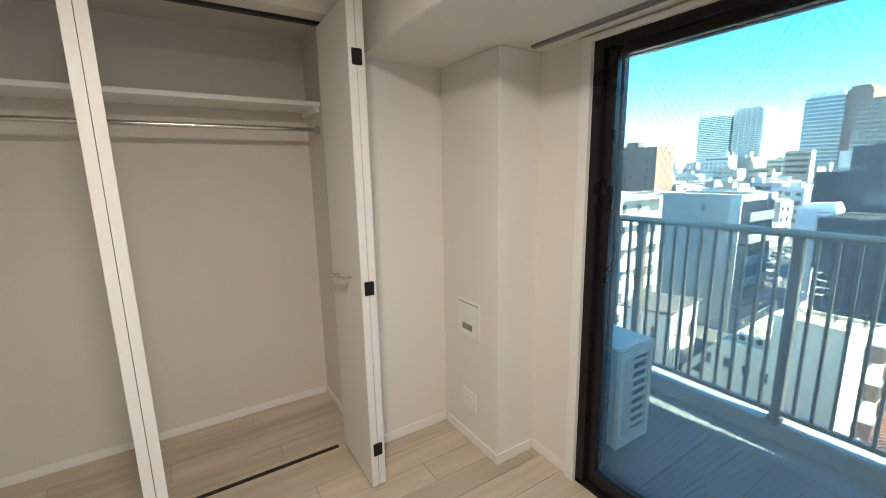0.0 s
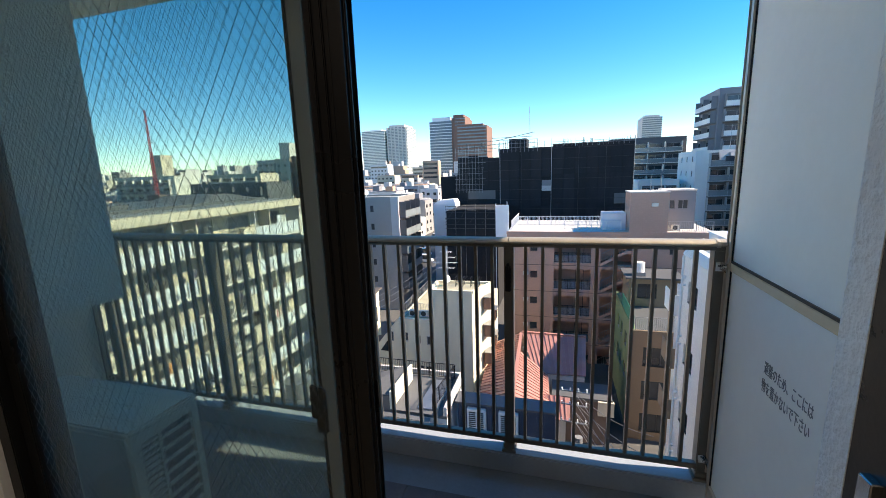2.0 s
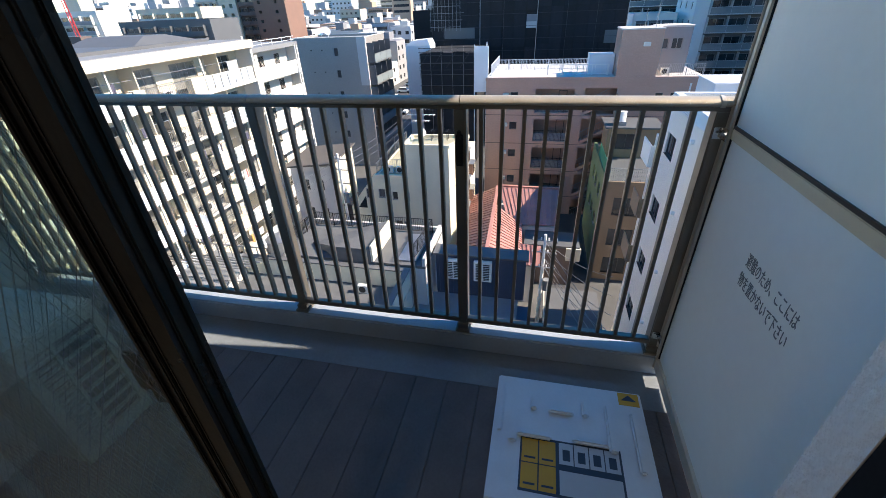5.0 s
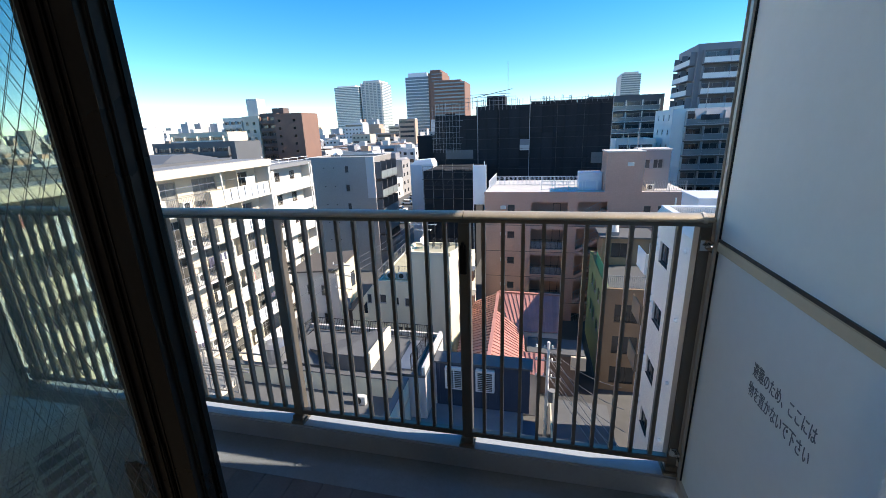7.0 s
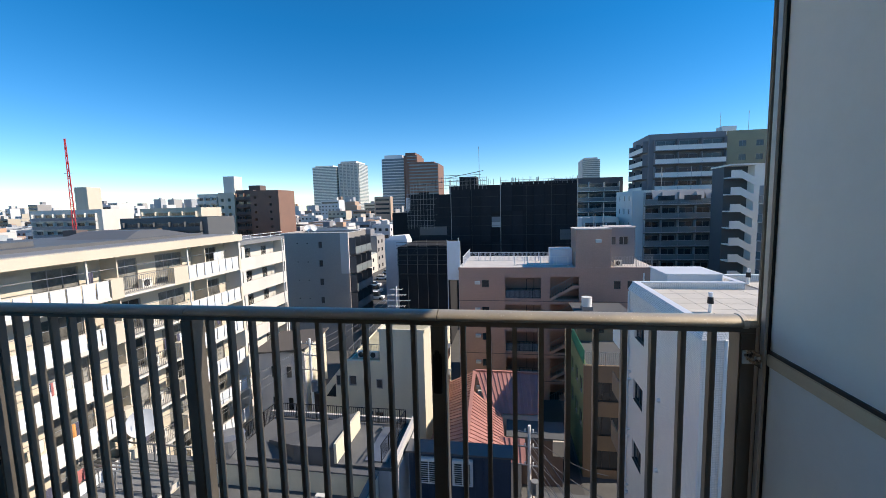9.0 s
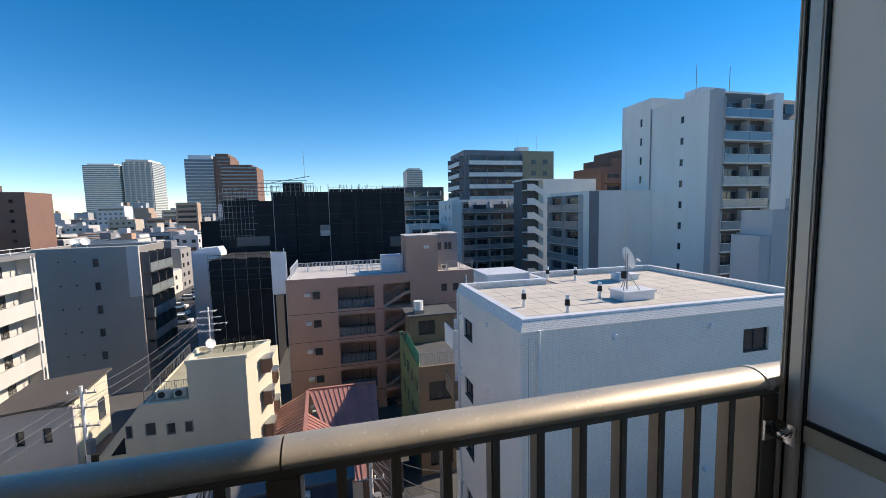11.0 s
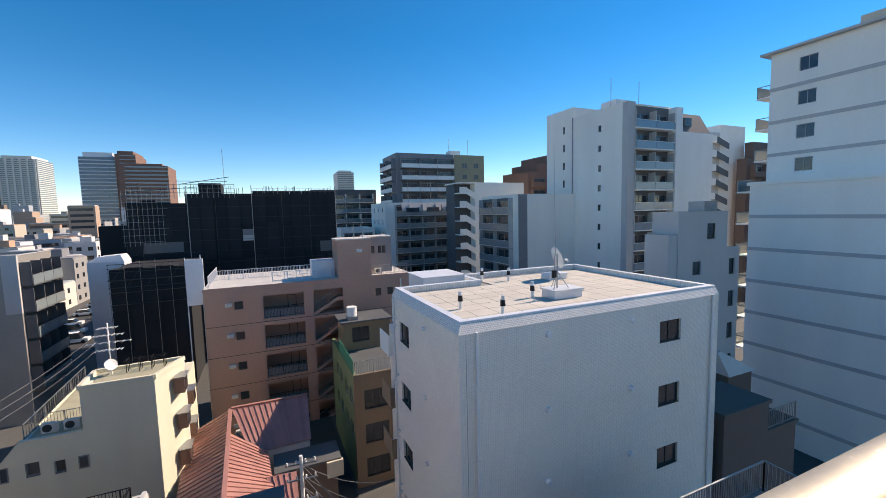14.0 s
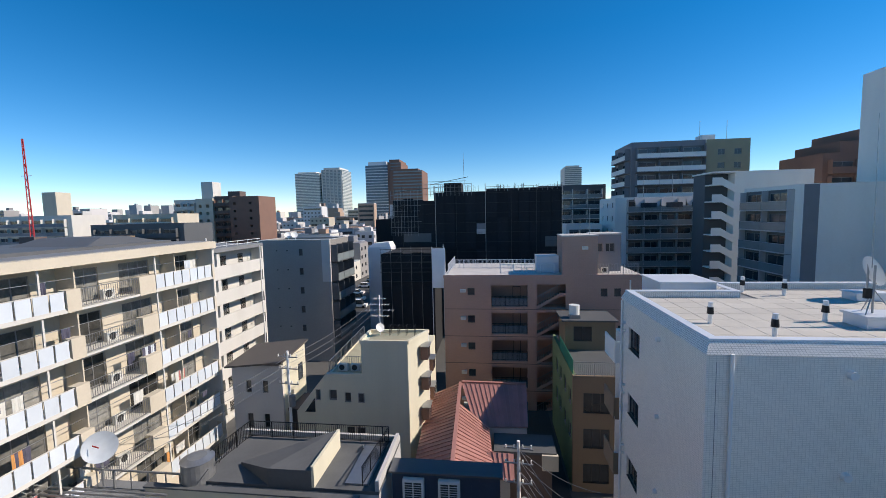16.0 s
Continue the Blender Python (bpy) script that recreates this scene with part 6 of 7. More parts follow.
part("net_gap", Mesh().box((8.9, 74.9, -4.8), (11.5, 75.0, -3.0)), LOGGIA, bk, "bare facade in a net gap")
pole_me = Mesh().rod((0, 0, GZ), (0, 0, 6.3), 0.055, 6).make("scaffold_pole", PIPE)
thin_me = Mesh().rod((0, 0, GZ), (0, 0, 5.9), 0.03, 6).make("scaffold_pole", DARKFRAME)
low_pole = Mesh().rod((0, 0, GZ), (0, 0, -3.6), 0.03, 6).make("scaffold_pole", WINFRAME)
for x, me in ((-18.6, thin_me), (-16.7, thin_me), (-10.6, pole_me), (-1.55, pole_me), (-6.8, thin_me), (3.0, thin_me), (7.4, thin_me), (11.8, pole_me)):
    piece("scaffold_pole", me, bk, (x, 74.85, random.uniform(-0.2, 0.3)))
for i in range(6):
    piece("scaffold_pole", low_pole, bk, (-17.5 + i * 1.6, 61.9, random.uniform(-0.5, 0.3)))
led = Mesh()
for k in range(7):
    led.rod((-18.5, 74.88, 4.9 - k * 1.75), (11.8, 74.88, 4.9 - k * 1.75 + 0.05), 0.02, 5)
for k in range(4):
    led.rod((-17.6, 61.9, -3.9 - k * 0.95), (-9.4, 61.9, -3.9 - k * 0.95), 0.045, 5)
    led.bar((-17.6, 62.0, -4.4 - k * 1.5), (-9.6, 62.0, -4.4 - k * 1.5), 0.3, 0.06)
    led.rod((-17.6 + k * 2, 61.88, -6.5), (-15.8 + k * 2, 61.88, -3.9), 0.03, 5)
for i in range(46):
    x = random.uniform(-18.5, 11.8)
    led.rod((x, 75.2, 5.0), (x, 75.2, 5.9 + random.random() * 0.7), 0.035, 5)
led.rod((-18.5, 75.2, 5.5), (-9, 75.2, 6.3), 0.035, 5).rod((-11.5, 75.2, 6.7), (-4.6, 75.2, 7.9), 0.05, 5).rod((-12, 75.2, 7.2), (-5, 75.2, 7.2), 0.04, 5)
tagged(part("ledger", led, DARKFRAME, bk, "scaffold pipes and boards"), kind="stuff")
hd = Mesh()
for i in range(13):
    x = -13.0 + i * 0.75
    hd.rod((x, 75.1, 4.6), (x, 75.1, 6.4 + 0.9 * random.random()), 0.04, 5)
for z in (5.4, 6.1, 6.7):
    hd.rod((-13.0, 75.1, z), (-4.0, 75.1, z), 0.035, 5)
for i in range(9):
    x = -18.8 + i * 0.62
    hd.rod((x, 74.7, -2.5), (x, 74.7, 5.4 + 0.8 * random.random()), 0.03, 5)
for k in range(8):
    hd.rod((-19.0, 74.7, -1.9 + k * 0.98), (-13.8 + 0.3 * (k % 3), 74.7, -1.9 + k * 0.98), 0.03, 5)
for i in range(17):
    x = -1.5 + i * 0.83
    hd.rod((x, 74.8, 5.2), (x, 74.8, 6.05), 0.025, 5)
hd.rod((-1.5, 74.8, 6.0), (11.8, 74.8, 6.0), 0.03, 5).rod((-1.5, 74.8, 5.6), (11.8, 74.8, 5.6), 0.025, 5)
tagged(part("top_frame", hd, WINFRAME, bk, "bare scaffold pipes"), kind="stuff")
part("whip_aerial", Mesh().rod((-5.5, 78, 6.5), (-5.6, 78, 12.6), 0.04, 5), PIPE, bk)
wt = thing("white_sheeted_scaffold", (-20, 70, GZ), "white sheeted scaffold tower by the street", "scaffold")
part("sheet", Mesh().box((-22.0, 70.0, GZ), (-17.9, 73.5, -4.2)), TARP, wt, "white sheeting")
part("rounded_top", Mesh().loft([(-22.0, 70.0, -4.2), (-17.9, 70.0, -4.2), (-17.9, 73.5, -4.2), (-22.0, 73.5, -4.2)], [(-21.0, 70.2, -3.5), (-18.3, 70.2, -3.3), (-18.3, 73.2, -3.3), (-21.0, 73.2, -3.5)]), TARP, wt)


def midrise(name, x0, x1, y0, y1, top, n, wallm, label, face="y", panel=None, slab=None, bays=3, out=-1, h=2.95, side_windows=0, side=None, frac=(0.06, 0.94), depth=1.1, head=0.9, roofmat=None, back=None):
    """A block of flats: a body, balconies on one face, small windows on the other."""
    t = thing(name, ((x0 + x1) / 2, (y0 + y1) / 2, GZ), label, "apartment building")
    fl_ = [top - head - h * (k + 1) + 0.1 for k in range(n)]
    sw = []
    if side_windows:
        a0, a1 = (y0, y1) if face == "y" else (x0, x1)
        for z in fl_:
            for i in range(side_windows):
                u = a0 + (a1 - a0) * (i + 0.6) / (side_windows + 0.4)
                sw.append((u - 0.35, u + 0.35, z + 0.9, z + 2.0))
    shell(t, x0, x1, y0, y1, GZ, top, wallm, sw if face == "x" else (), sw if face == "y" and out < 0 and x0 > 0 else (), sw if face == "y" and x0 < 0 else (), roofmat or GREYROOF, 0.5, None, side)
    if sw:
        if face == "x":
            fill(t, "y", y0, sw, -1, DARKFRAME, 0)
        elif x0 > 0:
            fill(t, "x", x0, sw, -1, DARKFRAME, 0)
        else:
            fill(t, "x", x1, sw, 1, DARKFRAME, 0)
    if face == "y":
        u0, u1 = x0 + (x1 - x0) * frac[0], x0 + (x1 - x0) * frac[1]
        balconies(t, "y", y0, -1, u0, u1, fl_, depth, slab or wallm, panel or GREYGLASS, bays, back=back)
    else:
        pos = x0 if out < 0 else x1
        u0, u1 = y0 + (y1 - y0) * frac[0], y0 + (y1 - y0) * frac[1]
        balconies(t, "x", pos, out, u0, u1, fl_, depth, slab or wallm, panel or GREYGLASS, bays, back=back)
    return t


def roof_gear(t, x, y, z, masts=2, box=True):
    if box:
        part("roof_box", Mesh().box((x, y, z - 0.5), (x + 3, y + 3, z + 1.6)), SLAB, t)
    for i in range(masts):
        part("aerial", Mesh().rod((x + i * 6, y + 1, z - 0.5), (x + i * 6, y + 1, z + 5), 0.05, 5), PIPE, t)


# the tall white tower on the right
b1 = thing("white_tower_block", (52.6, 52, GZ), "tall white tower with blue glass balconies", "apartment building")
tx = 47.8
tw_h = [(49.2, 49.8, z, z + 0.95) for z in (13.1 - 3.0 * k for k in range(10))]
shell(b1, tx, 58.6, 45.2, 55.4, GZ, 16.4, WHITEPAINT, (), tw_h, (), GREYROOF, 0.5)
fill(b1, "x", tx, tw_h, -1, DARKFRAME, 0)
tw2 = [(57.4, 57.9, z, z + 1.2) for z in (14.2 - 3.0 * k for k in range(9))]
shell(b1, tx, 60.6, 55.4, 62.2, GZ, 18.1, WHITEPAINT, (), tw2, (), GREYROOF, 0.5)
fill(b1, "x", tx, tw2, -1, DARKFRAME, 0)
part("pier", Mesh().box((tx + 0.0, 44.2, GZ), (tx + 1.4, 45.2, 16.4)), GREYPALE, b1)
part("pier", Mesh().box((57.2, 43.8, GZ), (58.6, 45.2, 16.2)), WHITEPAINT, b1)
balconies(b1, "y", 45.2, -1, tx + 1.4, 57.2, [12.9 - 2.95 * k for k in range(11)], 1.25, WHITEPAINT, BLUEGLASS, 2, 1.05, GREYPALE)
# full-height dark sheet: the recess's shade as colour
part("loggia_back", Mesh().box((tx + 1.4, 45.17, GZ), (57.2, 45.198, 16.2)), LOGGIA, b1, "loggia wall sheet, darkened to stand for the slabs' shade")
part("right_wing", Mesh().box((58.6, 44.2, GZ), (66.3, 55, 12.8)), WHITEPAINT, b1, "blank white wing")
part("mansard", Mesh().loft([(58.6, 44.4, 12.8), (66.0, 44.4, 12.8), (66.0, 55, 12.8), (58.6, 55, 12.8)], [(58.6, 45.4, 15.8), (64.7, 45.4, 15.8), (64.7, 54, 15.8), (58.6, 54, 15.8)]), DARKFACADE, b1, "dark sloping roof storey")
part("mansard_window", Mesh().box((60.0, 44.55, 13.7), (61.6, 44.9, 15.0)), PANEDARK, b1)
part("downpipe", Mesh().rod((tx - 0.1, 55.4, GZ), (tx - 0.1, 55.4, 16.4), 0.1, 8), WINFRAME, b1)
roof_gear(b1, 50.5, 49, 16.5, 2)

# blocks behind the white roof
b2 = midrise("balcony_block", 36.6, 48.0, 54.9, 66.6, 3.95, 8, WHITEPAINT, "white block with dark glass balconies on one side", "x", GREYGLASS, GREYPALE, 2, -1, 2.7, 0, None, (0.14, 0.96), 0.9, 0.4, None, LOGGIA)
part("corner_pier", Mesh().box((36.56, 54.84, GZ), (38.2, 54.92, 3.94)), MIDGREY, b2, "grey corner pier")
b3 = thing("stair_block", (42, 79, GZ), "white block with an open zigzag stair", "apartment building")
shell(b3, 39.2, 51.0, 74.0, 86.0, GZ, 7.2, WHITEPAINT, (), (), (), GREYROOF, 0.4)
for k in range(9):
    z = 5.2 - 2.75 * k
    part("landing", Mesh().box((35.6, 73.6, z - 0.2), (39.2, 76.0, z)), WHITEPAINT, b3)
    part("breast_wall", Mesh().box((35.6, 73.5, z - 0.2), (37.1, 73.65, z + 1.1)), WHITEPAINT, b3)
    part("flight", Mesh().loft([(37.1, 73.5, z - 0.2), (39.2, 73.5, z - 1.5), (39.2, 73.65, z - 1.5), (37.1, 73.65, z - 0.2)], [(37.1, 73.5, z + 1.0), (39.2, 73.5, z - 0.3), (39.2, 73.65, z - 0.3), (37.1, 73.65, z + 1.0)]), WHITEPAINT, b3, "sloping stair parapet")
part("stair_back", Mesh().box((35.6, 76.0, GZ), (39.2, 80, 7.0)), DARKFACADE, b3)
part("stair_roof", Mesh().box((35.4, 73.3, 7.0), (39.3, 80.2, 7.25)), WHITEPAINT, b3)
b4 = midrise("green_glass_block", 25.9, 45.4, 93.0, 106.0, 3.9, 8, WHITEPAINT, "long block with dark green glass balconies and dormers", "y", GREYGLASS, GREYPALE, 5, -1, 2.9, 3, None, (0.12, 0.97), 1.1, 0.2, None, LOGGIA)
for i in range(3):
    x = 30.1 + i * 5.1
    part("dormer", Mesh().loft([(x, 91.9, 1.2), (x + 4.4, 91.9, 1.2), (x + 4.4, 93.2, 1.2), (x, 93.2, 1.2)], [(x - 0.4, 92.8, 3.85), (x + 4.8, 92.8, 3.85), (x + 4.8, 93.2, 3.85), (x - 0.4, 93.2, 3.85)]), GREYPALE, b4, "sloping glazed dormer")
    part("dormer_glass", Mesh().box((x + 0.6, 91.78, 1.7), (x + 3.8, 91.98, 2.7)), PANEDARK, b4)
roof_gear(b4, 33, 96, 4.0, 2, False)
b5 = midrise("grey_olive_tower", 32.2, 48.4, 103.0, 116.0, 16.9, 12, MIDGREY, "dark grey tower with pale balconies and an olive wing", "y", WHITEPAINT, MIDGREY, 3, -1, 3.05, 0, None, (0.06, 0.98), 1.2, 0.8, None, LOGGIA)
owh = [(u, u + 1.5, z, z + 1.3) for z in (13.4 - 3.05 * k for k in range(9)) for u in (50.9, 54.4)]
part("olive_wing", wall(Mesh(), "y", 102.6, 48.5, 57.7, GZ, 16.9, 0.3, owh), BEIGE, b5, "olive wing")
part("olive_core", Mesh().box((48.6, 103.4, GZ), (57.7, 115, 16.2)), BEIGE, b5)
fill(b5, "y", 102.6, owh, -1, WINFRAME, 1)
balconies(b5, "x", 32.2, -1, 104, 115, [13.1 - 3.05 * k for k in range(7)], 1.2, MIDGREY, WHITEPAINT, 2)
roof_gear(b5, 48.9, 106, 16.9, 2)
midrise("dark_banded_block", 13.0, 31.5, 122.0, 134.0, 8.6, 8, DARKFACADE, "dark block with pale banded balconies", "y", GREYGLASS, WHITEPAINT, 4, -1, 2.9)
midrise("low_white_flats", 16.5, 24.5, 98.0, 108.0, -1.8, 5, WHITEPAINT, "small white flats with grey balconies", "y", MIDGREY, WHITEPAINT, 3, -1, 2.9, back=LOGGIA)
b6 = midrise("brown_terraced_block", 62.2, 78.0, 88.0, 100.0, 11.2, 9, BROWNWALL, "brick-brown terraced block of flats", "y", BROWNWALL, BROWNWALL, 3, -1, 3.0)
part("upper_terrace", Mesh().box((65.2, 88.3, 11.2), (78.0, 100, 13.4)).box((68.4, 88.6, 13.4), (78.0, 100, 15.5)), BROWNWALL, b6)
midrise("brown_far_block", 52.0, 60.0, 112.0, 122.0, 10.0, 8, BEIGE, "beige-brown flats beyond the white tower", "y", BROWNWALL, BEIGE, 3)
b7 = thing("zigzag_stair_block", (91, 60, GZ), "white block with a zigzag stair beside brown flats", "apartment building")
shell(b7, 88.6, 97.0, 57.2, 68.0, GZ, 18.2, WHITEPAINT, (), (), ())
for k in range(12):
    z = 14.6 - 2.9 * k
    part("landing", Mesh().box((83.4, 56.2, z - 0.2), (90.0, 57.2, z)).box((83.4, 56.1, z - 0.2), (86.0, 56.25, z + 1.1)), WHITEPAINT, b7)
    part("flight", Mesh().loft([(86.0, 56.1, z - 0.2), (90.0, 56.1, z - 1.5), (90.0, 56.25, z - 1.5), (86.0, 56.25, z - 0.2)], [(86.0, 56.1, z + 1.0), (90.0, 56.1, z - 0.3), (90.0, 56.25, z - 0.3), (86.0, 56.25, z + 1.0)]), DARKFACADE, b7, "dark sloping stair parapet")
part("stair_back", Mesh().box((83.4, 57.2, GZ), (88.6, 66, 16.6)), APTWHITE, b7)
b8 = midrise("brown_grey_flats", 92.5, 112.0, 54.0, 56.0, 11.0, 10, DARKBROWN, "brown-grey stepped block of flats", "y", DARKBROWN, DARKBROWN, 4, -1, 2.95, back=LOGGIA)
part("upper_storey", Mesh().box((95.0, 54.4, 11.0), (112.0, 56.0, 14.6)), DARKBROWN, b8, "set-back upper storey")

# the grey plain block and the tall banded white block on the right
g2 = thing("grey_plain_block", (33, 27, GZ), "plain grey rendered block with few windows", "building")
gw = [(33.6, 34.7, -1.3, 0.0), (31.9, 32.9, -4.2, -3.1), (29.9, 30.6, -7.0, -6.0), (33.9, 34.6, -7.0, -6.0), (33.9, 34.6, -10.0, -9.0)]
shell(g2, 30.1, 36.2, 23.2, 25.6, GZ, 0.95, GREYPALE, gw, (), (), GREYROOF, 0.3)
fill(g2, "y", 23.2, gw, -1, DARKFRAME, 0)
gw2 = [(37.3, 38.1, z, z + 1.4) for z in (-4.6, -7.5, -10.4, -13.3)]
part("annex_front", wall(Mesh(), "y", 23.6, 36.2, 38.7, GZ, -2.2, 0.3, gw2), GREYPALE, g2)
part("annex", Mesh().box((36.2, 24.4, GZ), (38.7, 25.5, -2.25)).box((29.1, 23.3, GZ), (30.1, 25.5, -0.8)), GREYPALE, g2)
fill(g2, "y", 23.6, gw2, -1, DARKFRAME, 0)
part("roof_machine", Mesh().box((34.0, 23.8, 0.95), (35.7, 25.2, 1.85)), PIPE, g2)
wl = thing("banded_white_block", (52, 20, GZ), "tall white block with grey floor bands", "apartment building")
uh = [(22.15, 23.55, z, z + 1.25) for z in (13.75 - 3.07 * k for k in range(4))] + [(15.3, 15.8, z, z + 1.0) for z in (13.75 - 3.1 * k for k in range(4))]
shell(wl, 46.5, 62.0, 6.0, 25.9, 3.0, 15.9, WHITEPAINT, (), uh, (), GREYROOF, 0.3)
fill(wl, "x", 46.5, uh, -1, WINFRAME, 1)
part("eave", Mesh().box((45.9, 5.8, 15.95), (62, 26.6, 16.15)), GREYPALE, wl)
part("lower_body", Mesh().box((43.4, 13.2, GZ), (62.0, 25.6, 3.3)), WHITEPAINT, wl)
part("lower_cap", Mesh().box((43.2, 13.0, 3.3), (62.0, 25.8, 3.6)), WHITEPAINT, wl)
for k in range(3):
    part("floor_band", Mesh().box((46.42, 6, 12.42 - 3.15 * k), (46.52, 25.92, 12.74 - 3.15 * k)), GREYPALE, wl)
for k in range(8):
    z = 0.16 - 3.13 * k
    part("floor_band", Mesh().box((43.32, 13.15, z), (43.42, 25.62, z + 0.32)), GREYPALE, wl)
for k in range(11):
    z = 12.0 - 3.13 * k
    x = 46.5 if z > 3.5 else 43.4
    yb = 25.9 if z > 3.5 else 25.6
    b = part("end_balcony", Mesh().box((x + 0.2, yb, z), (x + 4, yb + 1.3, z + 0.15)), WHITEPAINT, wl)
    part("breast_panel", Mesh().box((x + 0.2, yb + 1.2, z + 0.15), (x + 4, yb + 1.28, z + 1.25)).box((x + 0.2, yb, z + 1.18), (x + 0.26, yb + 1.2, z + 1.25)), GREYGLASS, b)
    if z < 3:
        b = part("corner_balcony", Mesh().box((x + 0.2, 11.9, z), (x + 4, 13.2, z + 0.15)), WHITEPAINT, wl)
        part("breast_panel", Mesh().box((x + 0.12, 11.9, z + 0.1), (x + 0.2, 13.2, z + 1.3)), MIDGREY, b)
part("roof_box", Mesh().box((48, 18, 16.15), (50, 20, 17.4)), APTWALL, wl)
roof_gear(wl, 49, 15, 16.2, 2, False)
lb = thing("dark_brown_house", (22, 14, GZ), "low dark brown house with a flat dark roof", "house")
part("body", Mesh().box((21.1, 13.8, GZ), (25.0, 16.4, -9.5)).box((25.0, 14.0, GZ), (28.2, 16.2, -11.4)), DARKBROWN, lb)
part("roof", Mesh().box((21.0, 13.7, -9.5), (25.1, 16.5, -9.3)).box((25.1, 13.9, -11.4), (28.3, 16.3, -11.25)), BROWNROOF, lb, "dark brown roof sheet")
railing(lb, (25.3, 14.0, -11.25), (28.1, 14.0, -11.25), 1.1, 0.18, PIPE, 0.015)
hw = thing("small_roof_house", (33, 21, GZ), "small house with a pale sloping roof", "house")
part("body", Mesh().box((30.4, 19.2, GZ), (33.2, 21.4, -11.0)), DARKBROWN, hw)
part("roof", Mesh().loft([(30.2, 19.0, -11.0), (33.4, 19.0, -11.0), (33.4, 21.6, -11.0), (30.2, 21.6, -11.0)], [(30.2, 19.9, -9.4), (30.6, 19.9, -9.4), (30.6, 20.7, -9.4), (30.2, 20.7, -9.4)]), APTWHITE, hw)
nd = thing("neighbour_walkway", (15, 10, GZ), "lower walkway roof with a pale bar railing", "walkway")
part("deck", Mesh().box((7.5, 6.4, GZ), (16.4, 9.6, -9.1)), GREYROOF, nd)
railing(nd, (7.7, 9.45, -9.1), (16.25, 9.45, -9.1), 1.15, 0.13, PIPE, 0.018, 1.8)
railing(nd, (16.25, 9.45, -9.1), (16.25, 6.6, -9.1), 1.15, 0.13, PIPE, 0.018, 1.8)

# far blocks on the left
w1 = midrise("pale_balcony_flats", -168, -138, 120, 132, 3.6, 7, APTWHITE, "pale flats with grey balcony rows", "y", MIDGREY, APTWHITE, 6, -1, 2.9)
part("lift_tower", Mesh().box((-149.5, 121, 3.6), (-144.3, 126, 11.4)), APTWALL, w1)
w2 = midrise("white_step_tower", -125.9, -116.0, 150, 160, 9.0, 9, APTWHITE, "white flats with a lift tower", "y", APTWHITE, APTWHITE, 3, -1, 2.9)
part("side_wing", wall(Mesh(), "y", 149.0, -115.8, -108.6, GZ, 9.3, 5, [(u, u + 1.2, z, z + 1.2) for z in (5.8 - 2.9 * k for k in range(8)) for u in (-114.6, -111.5)]), APTWALL, w2)
part("lift_tower", Mesh().box((-113.7, 150, 9.3), (-108.9, 155, 15.8)), APTWHITE, w2)
w3 = midrise("brown_flats", -108.4, -100.8, 150, 163, 10.1, 9, DARKBROWN, "brown flats with a plain brick-brown end", "y", DARKBROWN, BROWNWALL, 2, -1, 2.95)
part("plain_end", wall(Mesh(), "y", 147.5, -100.6, -88.5, GZ, 9.7, 12, [(u, u + 1.0, z, z + 0.9) for z in (6.6 - 2.9 * k for k in range(8)) for u in (-99.0, -92.5)]), BROWNWALL, w3)
part("roof_box", Mesh().box((-104, 152, 10), (-99, 156, 12)), DARKBROWN, w3)
midrise("dark_low_block", -118, -88, 108, 120, 0.3, 6, DARKFACADE, "dark low office block", "y", DARKFACADE, DARKFACADE, 5, -1, 3.0)
midrise("orange_low_block", -110, -96, 92, 100, -2.6, 5, OCHRE, "orange-brown low block of flats", "y", BROWNWALL, OCHRE, 4, -1, 3.0)
midrise("beige_step_block", -128, -104, 125, 135, 3.4, 7, APTWALL, "beige stepped block with roof aerials", "y", APTWHITE, APTWALL, 4, -1, 2.9)


def far_tower(name, x0, x1, y0, depth, top, m1, bands, label, cap=0.0, glazing=None, share=0.5, inset=0.0):
    """A distant high-rise: a body with its floor bands standing proud."""
    t = thing(name, ((x0 + x1) / 2, y0 + depth / 2, GZ), label, "high-rise")
    part("body", Mesh().box((x0, y0, GZ), (x1, y0 + depth, top)), m1, t)
    h = (top - GZ) / bands
    for k in range(bands):
        z = GZ + (k + 0.45) * h
        part("window_band", Mesh().box((x0 + 0.4 + inset, y0 - 0.6, z), (x1 + 0.5 - inset * 0.2, y0 + depth - 0.4, z + h * share)), glazing or GREYGLASS, t)
    part("crown", Mesh().box((x0 + (x1 - x0) * 0.12, y0 + 1, top), (x1 - (x1 - x0) * 0.12, y0 + depth - 1, top + abs(cap))), m1, t)
    return t


far_tower("far_high_rise", -450, -392, 900, 60, 99.5, WHITEPAINT, 34, "pale distant high-rise with window bands", 3.0)
ft = far_tower("far_high_rise", -389, -339, 905, 60, 106.0, APTWHITE, 38, "distant pale high-rise with a crown", 5.0)
for i in range(6):
    part("rib", Mesh().box((-388 + i * 9, 903.5, GZ), (-385.5 + i * 9, 905, 106)), APTWHITE, ft)
far_tower("banded_office_tower", -150.8, -122, 480, 40, 59.5, COPING, 24, "blue glass office tower with pale bands", 5.0, TOWERBLUE, 0.72)
far_tower("brown_high_flats", -122, -106, 474, 40, 62.5, BROWNWALL, 24, "brown distant high-rise block of flats", 3.0, None, 0.3, 3.5)
far_tower("brown_high_flats", -117, -79, 462, 40, 51.0, BROWNWALL, 20, "brown distant stepped block of flats", 2.0, None, 0.4, 4.0)
far_tower("far_white_tower", 118, 145, 700, 40, 72.0, APTWHITE, 30, "slim white distant tower", 3.0)

